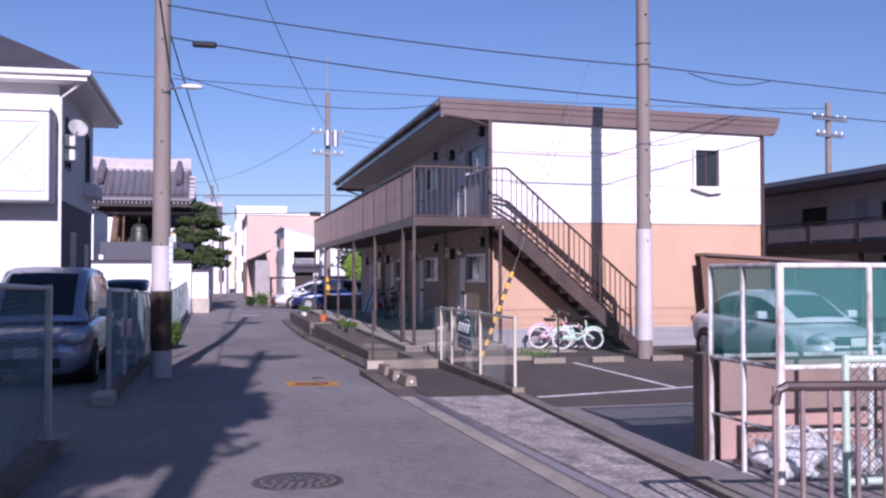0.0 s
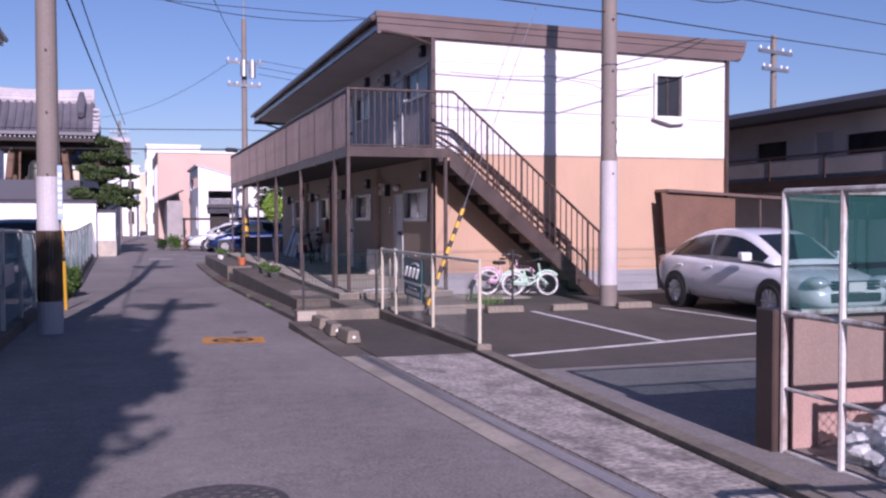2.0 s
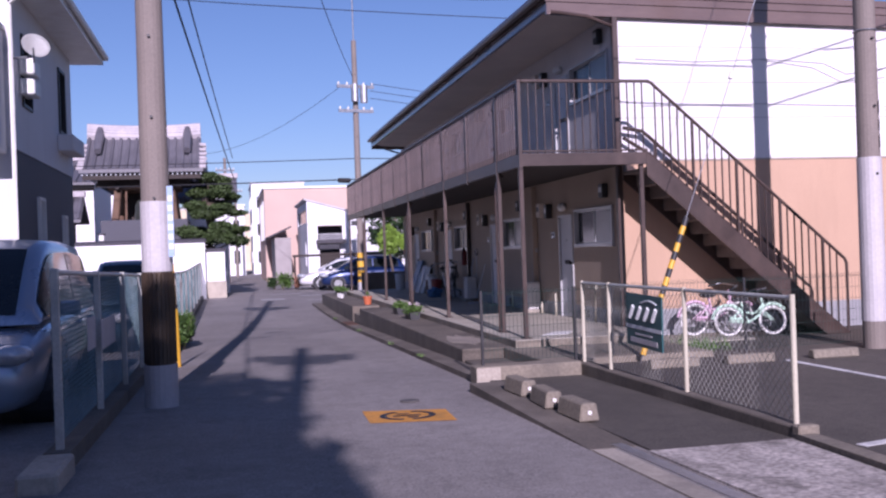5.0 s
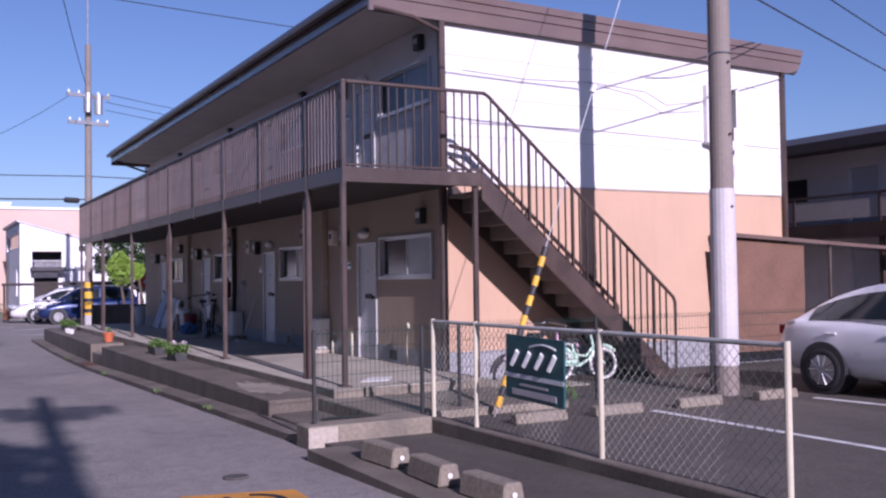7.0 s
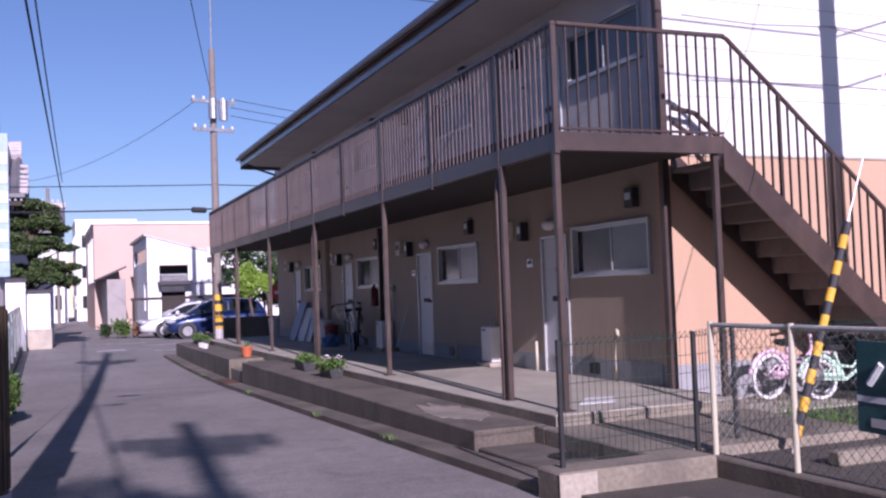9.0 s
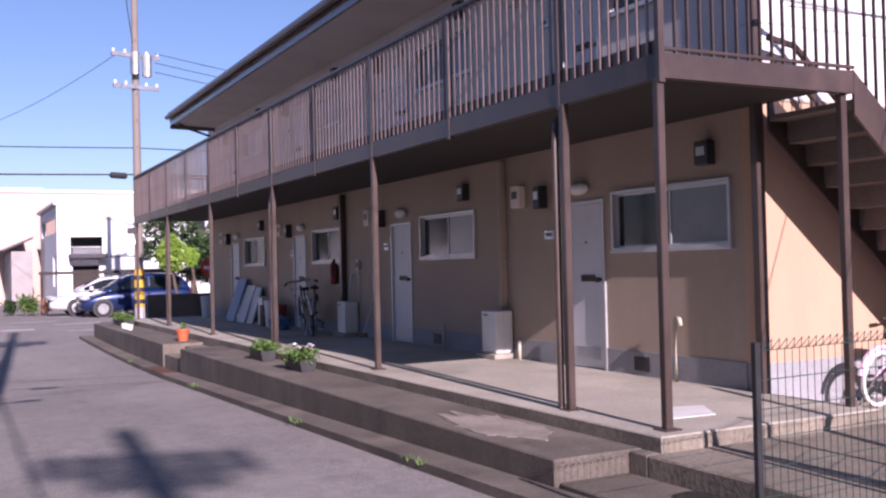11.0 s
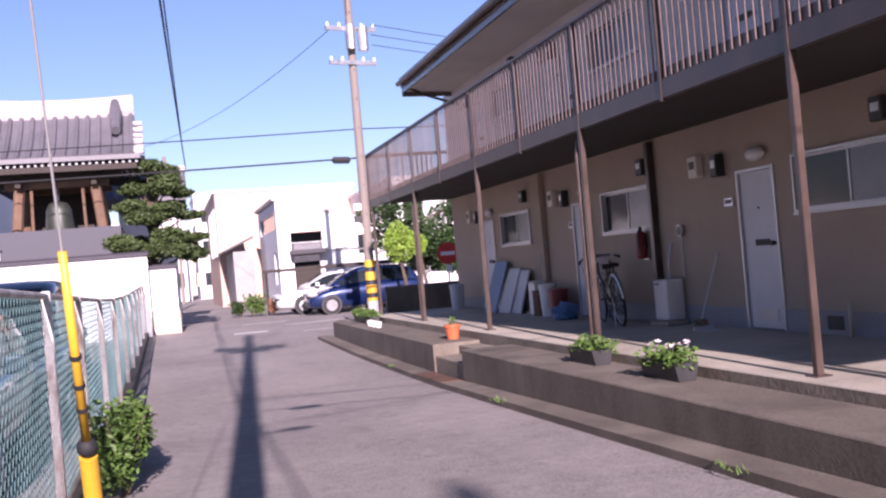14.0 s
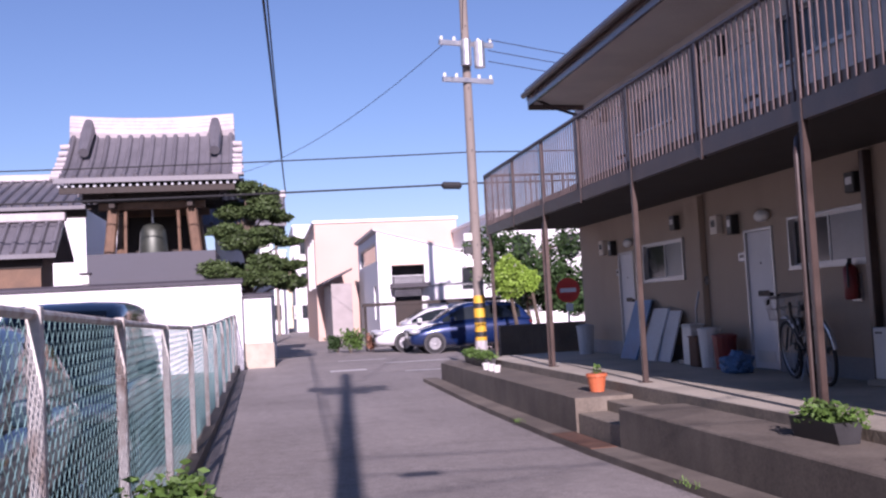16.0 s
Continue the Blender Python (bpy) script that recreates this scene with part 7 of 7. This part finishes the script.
def tiled_roof(name, x0, x1, y0, y1, z0, z1, label, wall=None, wall_z=0.0, rolls=14):
    t = thing(name, ((x0 + x1) / 2, (y0 + y1) / 2, wall_z), label, "temple building", group="temple buildings")
    ym = (y0 + y1) / 2
    for sy, ya in ((-1, y0), (1, y1)):
        bm = B()
        prism(bm, [(ya, z0), (ym, z1), (ym, z1 - 0.15), (ya, z0 - 0.12)], "x", x0, x1)
        s = part("roof_slope", bm, TILE, t)
        for k in range(rolls):
            x = x0 + 0.1 + (x1 - x0 - 0.2) * k / (rolls - 1)
            bm = B()
            tube(bm, [(x, ya, z0 + 0.03), (x, ym, z1 + 0.03)], 0.07, 6)
            part("tile_roll", bm, TILE, s)
    bm = B()
    bbox(bm, x0 - 0.05, ym - 0.15, z1, x1 + 0.05, ym + 0.15, z1 + 0.25, 0.03)
    part("ridge_course", bm, TILE_PALE, t)
    bm = B()
    box(bm, x0 + 0.5, y0 + 0.5, wall_z, x1 - 0.5, y1 - 0.5, z0 - 0.05)
    part("wall", bm, wall or PLASTER, t)
    bm = B()
    box(bm, x0 + 0.45, y0 + 0.45, z0 - 0.35, x1 - 0.45, y0 + 0.499, z0 - 0.1)
    part("eaves_beam", bm, DARK_TIMBER, t)
    return t


tiled_roof("temple_hall", -15, -5.9, 53, 61, 5.3, 6.7, "white temple hall with grey tiled roof", PLASTER, -0.15, 24)
tiled_roof("temple_gate", -10.5, -6.1, 47.0, 49.6, 3.3, 4.3, "small tiled temple gatehouse with timber panels", TIMBER, -0.15, 13)
tiled_roof("temple_hall", -2.6, 0.3, 52, 55, 4.4, 5.4, "low temple annex with dark tiled roof", PLASTER, -0.15, 9)
ln = thing("lantern", (-5.2, 46.2, 2.3), "small pale lantern on the wall coping", "lantern", group="wall lanterns")
bm = B()
bbox(bm, -5.3, 46.1, 2.37, -5.1, 46.3, 2.62, 0.02)
part("body", bm, WHITE_PAINT, ln)
bm = B()
bbox(bm, -5.35, 46.05, 2.622, -5.05, 46.35, 2.68, 0.02)
part("cap", bm, SLATE, ln)


# ---- trees ----
def tree(name, x, y, z, h, pads, leaf, label, seed, n=260, size=0.09, trunk=0.13, category="tree"):
    """Tapered leaning trunk, a limb to each pad of foliage, each pad an uneven cloud of leaves."""
    rnd = random.Random(seed)
    t = thing(name, (x, y, z), label, category, group="trees")
    bm = B()
    mid = Vector((x + rnd.uniform(-0.15, 0.15), y, z + h * 0.5))
    topp = Vector((x + rnd.uniform(-0.1, 0.1), y, z + h * 0.85))
    tube(bm, [(x, y, z - 0.1), (x + 0.02, y, z + h * 0.2), mid, topp], [trunk, trunk * 0.8, trunk * 0.6, trunk * 0.25], 9)
    tr = part("trunk", bm, BARK, t)
    crown = B()
    limbs = B()
    for px, py, pz, rx, ry, rz2 in pads:
        c = Vector((x + px, y + py, z + pz))
        s = Vector((x, y, z + min(pz * 0.8, h * 0.8)))
        tube(limbs, [s, s.lerp(c, 0.5) + Vector((0, 0, 0.05)), c], [trunk * 0.4, trunk * 0.25, trunk * 0.08], 6)
        leaves(crown, c, (rx, ry, rz2), int(n * (rx + rz2)), size, rnd, 0.45)
    part("limbs", limbs, BARK, tr)
    part("crown", crown, leaf, t)
    return t


LEAF_PINE = leafmat("pine_needle", (0.055, 0.085, 0.028))
rnd = random.Random(77)
pads = []
for k in range(30):
    hz = 2.3 + 2.9 * rnd.random()
    sp = 1.25 * (1 - (hz - 2.3) / 4.2)
    a = rnd.random() * 6.28
    pads.append((sp * math.cos(a), sp * math.sin(a) * 0.8, hz, 0.5, 0.5, 0.24))
pads += [(0.95, 0, 4.3, 0.4, 0.35, 0.14), (1.15, 0.1, 3.6, 0.45, 0.35, 0.14), (1.3, 0, 2.9, 0.42, 0.35, 0.13), (0.6, 0, 4.9, 0.35, 0.3, 0.16)]
tree("pine_tree", -0.95, 48.0, -0.15, 5.3, pads, LEAF_PINE, "clipped dark green garden pine behind the wall", 41, 1900, 0.06)


def topiary(x, y, z, r, hz, seed, label):
    rnd = random.Random(seed)
    t = thing("topiary_tree", (x, y, z), label, "tree", group="topiary trees")
    bm = B()
    tube(bm, [(x + 0.3, y, z - 0.05), (x + 0.15, y, z + hz * 0.5), (x, y, z + hz)], [0.08, 0.06, 0.04], 8)
    part("trunk", bm, BARK, t)
    bm = B()
    leaves(bm, (x, y, z + hz + r * 0.3), (r * 0.8, r * 0.8, r), 2600, 0.05, rnd, 0.8)
    leaves(bm, (x, y, z + hz + r * 0.3), (r * 0.65, r * 0.65, r * 0.8), 500, 0.09, rnd, 0.3)
    part("crown", bm, LEAF_BRIGHT, t)
    return t


topiary(6.75, 47.6, -0.15, 0.62, 2.0, 51, "clipped bright green topiary with dense oval crown")
topiary(7.6, 48.2, -0.15, 0.34, 2.0, 52, "small clipped bright green topiary ball")
pads = [(rnd.uniform(-1.6, 1.6), rnd.uniform(-1, 1), rnd.uniform(1.6, 3.6), 0.8, 0.7, 0.6) for _ in range(12)]
tree("garden_tree", 8.4, 51.5, -0.15, 4.0, pads, LEAF_DARK, "leafy green garden tree behind the crossing", 43, 500, 0.09)
pads = [(rnd.uniform(-1.3, 1.3), rnd.uniform(-0.8, 0.8), rnd.uniform(1.2, 2.8), 0.7, 0.6, 0.5) for _ in range(9)]
tree("garden_tree", 10.6, 50.5, -0.15, 3.2, pads, LEAF_DARK, "dark leafy garden tree beside a house", 44, 500, 0.09)
bush("shrub", 2.35, 53.0, -0.15, (0.5, 0.4, 0.5), 900, 0.06, LEAF, "leafy potted shrub at the crossing", 45)
bush("shrub", 1.95, 54.0, -0.15, (0.4, 0.4, 0.35), 700, 0.06, LEAF_DARK, "dark shrub at the crossing corner", 46)
bush("shrub", 3.1, 52.6, -0.15, (0.25, 0.25, 0.4), 500, 0.06, material("rust_leaf", (0.22, 0.1, 0.06), 0.7, vary=0.2, scale=3), "rust-brown shrub beside a parked car", 47)

# street tree behind the walk's start, known by its shade on the street
pads = [(rnd.uniform(-1.5, 0.75), rnd.uniform(-1.4, 1.4), rnd.uniform(3.3, 7.3), 0.75, 0.75, 0.6) for _ in range(50)]
pads += [(rnd.uniform(0.7, 1.05), rnd.uniform(-0.8, 0.8), rnd.uniform(6.0, 6.9), 0.6, 0.6, 0.5) for _ in range(6)]
pads += [(rnd.uniform(-1.7, 0.5), rnd.uniform(-1.2, 1.2), rnd.uniform(7.0, 9.0), 0.8, 0.8, 0.6) for _ in range(20)]
# extra unseen crown, added only to block sky light over the car park
pads += [(rnd.uniform(-4.2, -1.4), rnd.uniform(-1.4, 1.4), rnd.uniform(4.0, 8.2), 0.9, 0.8, 0.65) for _ in range(28)]
tree("street_tree", -2.1, -4.0, road_z(-4), 8.6, pads, LEAF, "broad leafy tree beside the car park", 61, 420, 0.11, 0.18)
# unseen house, placed and sized to shade the van and side fence
nh = thing("house", (-6.5, 4.6, 0.2), "plain unseen house placed to shade the car park", "house")
bm = B()
box(bm, -11, 2.7, 0.0, -2.15, 6.6, 5.6)
part("wall", bm, HOUSE_WHITE, nh)
bm = B()
prism(bm, [(-11.4, 5.605), (-2.05, 5.605), (-6.8, 7.4)], "y", 2.4, 6.8)
part("roof", bm, SLATE, nh)

# plain unseen houses beside and behind the walk's start, added to cut sky light
for x0, x1, y0, y1, h in ((-17, -9.5, 5.5, 18.5, 6.4), (-10, 10, -24, -15.5, 5.6)):
    sky_blocker = thing("house", ((x0 + x1) / 2, (y0 + y1) / 2, 0.2), "plain unseen block added to cut sky light", "house", group="houses round the car park")
    bm = B()
    box(bm, x0, y0, 0.0, x1, y1, h)
    part("wall", bm, SHADE_WALL, sky_blocker)
    bm = B()
    bbox(bm, x0 - 0.3, y0 - 0.3, h + 0.003, x1 + 0.3, y1 + 0.3, h + 0.25, 0.03)
    part("roof", bm, SLATE, sky_blocker)

# ---- crossing: sign, wall, far houses ----
ns = thing("no_entry_sign", (6.69, 41.6, 0.0), "round red and white road sign on a post", "road sign")
bm = B()
tube(bm, [(6.69, 41.62, -0.25), (6.69, 41.62, 1.8)], 0.03, 8)
part("post", bm, STEEL, ns)
SIGN_RED = material("sign_red", (0.55, 0.05, 0.04), 0.4, vary=0.05, scale=4, bump=0.0)
bm = B()
tube(bm, [(6.69, 41.585, 1.52), (6.69, 41.575, 1.52)], 0.3, 28)
pl = part("plate", bm, SIGN_RED, ns)
bm = B()
box(bm, 6.49, 41.57, 1.47, 6.89, 41.574, 1.57)
part("bar", bm, SIGN_WHITE, ns)
bm = B()
box(bm, 6.62, 41.578, 1.02, 6.8, 41.585, 1.2)
part("small_plate", bm, SIGN_WHITE, ns)
bm = B()
bbox(bm, 4.5, 39.75, -0.3, 11, 39.9, 0.8, 0.015)
structure("garden_wall", bm, DARK_CONCRETE, "low dark concrete garden wall past the walkway", "wall")


def house_windows(parent, axis, c, rects, mat=None):
    for a, b, z0, z1 in rects:
        bm = B()
        t = 0.06
        for q in ((a, b, z0, z0 + t), (a, b, z1 - t, z1), (a, a + t, z0 + t, z1 - t), (b - t, b, z0 + t, z1 - t)):
            if axis == "y":
                box(bm, q[0], c - 0.05, q[2], q[1], c + 0.05, q[3])
            else:
                box(bm, c - 0.05, q[0], q[2], c + 0.05, q[1], q[3])
        w = part("window", bm, mat or ALUMINIUM, parent)
        bm = B()
        if axis == "y":
            box(bm, a + t, c + 0.0, z0 + t, b - t, c + 0.02, z1 - t)
        else:
            box(bm, c, a + t, z0 + t, c + 0.02, b - t, z1 - t)
        part("pane", bm, DARK_GLASS, w)


fh = thing("house", (5.6, 62, -0.15), "white house with slanted roof and recessed balcony", "house")
FHY = 58.0
rec = [(4.05, 5.4, 2.55, 3.395), (4.12, 5.25, -0.1, 2.35)]
bm = B()
wall_sheet(bm, "y", FHY, FHY + 0.2, 3.5, 8.3, -0.3, 3.4, rec + [(6.9, 7.5, 2.2, 3.2)])
part("front_wall", bm, PLASTER, fh)
bm = B()
prism(bm, [(3.5, 3.402), (8.3, 3.402), (3.5, 4.75)], "y", FHY, FHY + 0.2)
wt = part("gable_wall", bm, PLASTER, fh)
bm = B()
wall_sheet(bm, "x", 3.5, 3.7, FHY + 0.2, 66, -0.3, 4.7, [(59.0, 59.8, 1.2, 2.6), (58.6, 65.2, 3.55, 4.35)])
part("side_wall", bm, PLASTER, fh)
bm = B()
box(bm, 3.7, FHY + 1.2, -0.3, 8.1, FHY + 1.3, 3.4)
part("inner_wall", bm, HOUSE_DARK, fh)
bm = B()
prism(bm, [(3.35, 4.9), (3.35, 4.8), (8.6, 3.35), (8.6, 3.45)], "y", FHY - 0.06, 66.2)
part("roof", bm, SHEET_WHITE, fh)
bm = B()
box(bm, 8.1, FHY + 0.2, -0.3, 8.3, 66, 3.4)
part("side_wall", bm, PLASTER, fh)
bm = B()
box(bm, 4.05, FHY + 0.02, 2.55, 5.4, FHY + 0.06, 2.59)
box(bm, 4.05, FHY + 0.02, 2.9, 5.4, FHY + 0.06, 2.94)
for k in range(14):
    x = 4.2 + 1.15 * k / 13
    box(bm, x - 0.012, FHY + 0.03, 2.59, x + 0.012, FHY + 0.05, 2.9)
part("balcony_rail", bm, STEEL, fh)
bm = B()
box(bm, 4.13, FHY + 0.1, -0.1, 5.24, FHY + 0.14, 1.9)
part("garage_door", bm, DARK_TIMBER, fh)
bm = B()
bbox(bm, 3.95, FHY - 0.8, 2.42, 5.5, FHY - 0.003, 2.6, 0.01)
part("canopy", bm, SLATE, fh)
house_windows(fh, "y", FHY + 0.1, [(6.9, 7.5, 2.2, 3.2)])
house_windows(fh, "x", 3.6, [(59.0, 59.8, 1.2, 2.6), (58.6, 65.2, 3.55, 4.35)])
fh.location.x += 0.5
fh.location.z -= 0.3
cp = thing("carport", (4.8, 54, -0.15), "low brown beam carport before a white house", "carport")
bm = B()
bbox(bm, 2.9, 53.8, 1.42, 8.8, 53.95, 1.54, 0.01)
part("beam", bm, DARK_TIMBER, cp)
for x in (3.0, 6.0, 8.7):
    pipe((x, 53.88, -0.15), (x, 53.88, 1.42), 0.045, DARK_TIMBER, "post", cp)
bm = B()
box(bm, 5.8, 53.8, 2.1, 9.0, 56.8, 2.14)
part("clear_roof", bm, FROST_GLASS, cp)

TAN_FAR = material("far_tan_render", (0.55, 0.4, 0.33), 0.85, vary=0.05, scale=0.5, fine=20, fine_vary=0.04, bump=0.05)
CREAM_FAR = material("far_cream_render", (0.62, 0.52, 0.36), 0.85, vary=0.06, scale=0.5, fine=20, fine_vary=0.04, bump=0.05)


def block(x0, x1, y0, y1, h, mat, label, rows, cols, side=True):
    t = thing("building", ((x0 + x1) / 2, (y0 + y1) / 2, -0.15), label, "building", group="far buildings")
    bm = B()
    box(bm, x0, y0, -0.4, x1, y1, h)
    part("wall", bm, mat, t)
    bm = B()
    bbox(bm, x0 - 0.1, y0 - 0.1, h + 0.002, x1 + 0.1, y1 + 0.1, h + 0.18, 0.02)
    part("roof", bm, PLASTER, t)
    fl = (h - 0.6) / rows
    for r in range(rows):
        z = 0.9 + fl * r
        house_windows(t, "y", y0 - 0.03, [(x0 + (x1 - x0) * (c + 0.25) / cols, x0 + (x1 - x0) * (c + 0.7) / cols, z, z + fl * 0.45) for c in range(cols)])
        if side:
            n = max(2, int((y1 - y0) / 3))
            house_windows(t, "x", x0 - 0.03, [(y0 + (y1 - y0) * (c + 0.3) / n, y0 + (y1 - y0) * (c + 0.7) / n, z, z + fl * 0.45) for c in range(n)])
    return t


tb = thing("building", (6, 75, -0.15), "large tan rendered building with white roof edge", "building", group="far buildings")
bm = B()
box(bm, 2.15, 70, -0.4, 9.7, 82, 5.95)
part("wall", bm, TAN_FAR, tb)
bm = B()
bbox(bm, 2.05, 69.9, 5.952, 9.8, 82.1, 6.1, 0.02)
part("roof_edge", bm, PLASTER, tb)
house_windows(tb, "x", 2.12, [(71, 72, 2.6, 5.2), (73, 74, 2.6, 5.2), (76, 77, 2.6, 5.2)])
gr = thing("garage", (2.6, 66, -0.15), "grey lean-to garage along the far street", "garage")
bm = B()
box(bm, 2.5, 64.0, -0.4, 3.45, 69.8, 2.6)
part("wall", bm, RAIL_GREY, gr)
bm = B()
prism(bm, [(2.1, 2.7), (3.48, 3.3), (3.48, 3.2), (2.1, 2.6)], "y", 63.8, 69.85)
part("roof", bm, SLATE, gr)
block(-1.6, 1.2, 96, 104, 6.2, PLASTER, "narrow white house far down the street", 2, 2)
block(-6, -1.8, 84, 92, 5.4, CREAM_FAR, "cream house far down the street", 2, 3)
block(2.0, 7, 100, 110, 8.5, PLASTER, "white apartment house in the distance", 3, 3)
block(-14, -7, 70, 80, 6.0, PLASTER, "white house beyond the temple", 2, 4)
block(9.5, 16, 60, 70, 5.2, PLASTER, "white house behind garden trees", 2, 3)
block(14, 22, 44, 56, 5.0, CREAM_FAR, "cream house past the crossing", 2, 3)
block(-4, 4, 130, 140, 7.0, CREAM_FAR, "cream house at the end of the street", 2, 4)
pole(-0.3, 68.0, 8.0, 0.13, label="distant concrete utility pole by the far street", arms=((7.2, 0.6, 0.3),))
pole(0.4, 88.0, 8.0, 0.13, label="distant concrete utility pole down the street", arms=((7.2, 0.6, 0.3),))

# ---- overhead cables ----
wire((-0.95, 15.3, 5.56), (0.15, 46.0, 4.69), 0.05, 0.017)
wire((-0.88, 15.3, 6.17), (0.1, 46.0, 5.64), 0.1, 0.014)
wire((-30, 47.5, 5.9), (5.1, 44.4, 5.4), 0.25, 0.018, n=24)
wire((5.1, 44.4, 5.4), (30, 40, 5.6), 0.3, 0.018)
wire((-30, 47.5, 4.9), (5.1, 44.4, 4.55), 0.2, 0.026, n=24)
wire((5.1, 44.4, 4.55), (30, 40, 4.8), 0.2, 0.026)
wire((4.5, 44.3, 8.35), (-1.2, 60, 7.3), 0.5, 0.01)
for k in range(3):
    wire((5.7, 44.3, 8.45 - 0.3 * k), (30, 52, 8.6 - 0.3 * k), 0.6, 0.012)
wire((-0.72, 15.2, 5.6), (7.72, 15.4, 4.95), 0.1, 0.012)
wire((7.93, 15.4, 4.94), (34.7, 28.6, 6.7), 0.08, 0.012)
wire((-0.9, 15.2, 6.15), (7.72, 15.4, 5.57), 0.1, 0.012)
wire((7.93, 15.4, 5.56), (34.7, 28.6, 7.6), 0.08, 0.012)
wire((9.0, 15.93, 5.6), (11.6, 17.2, 5.8), 0.16, 0.01)
wire((-0.7, 15.2, 5.0), (4.56, 18.3, 5.22), 0.3, 0.007)
wire((-30, 20, 8.2), (21.8, 30.0, 7.7), 1.0, 0.01, n=24)
wire((-1.12, -5.4, 6.3), (-0.9, 15.2, 6.2), 0.3, 0.018)
wire((-0.8, 15.2, 10.4), (5.0, 44.2, 8.7), 0.6, 0.012)
bm = B()
bbox(bm, -0.38, 15.15, 5.46, 0.02, 15.27, 5.56, 0.03)
solo("cable_splice", bm, BLACK_RUBBER, "black cable splice case hung under a cable", "splice case", group="cable splices")
bm = B()
tube(bm, [(4.25, 44.43, 4.5), (4.3, 44.43, 4.52), (4.75, 44.42, 4.5), (4.8, 44.42, 4.5)], [0.03, 0.1, 0.1, 0.03], 8)
solo("cable_splice", bm, BLACK_RUBBER, "black cable splice case beside a pole", "splice case", group="cable splices")
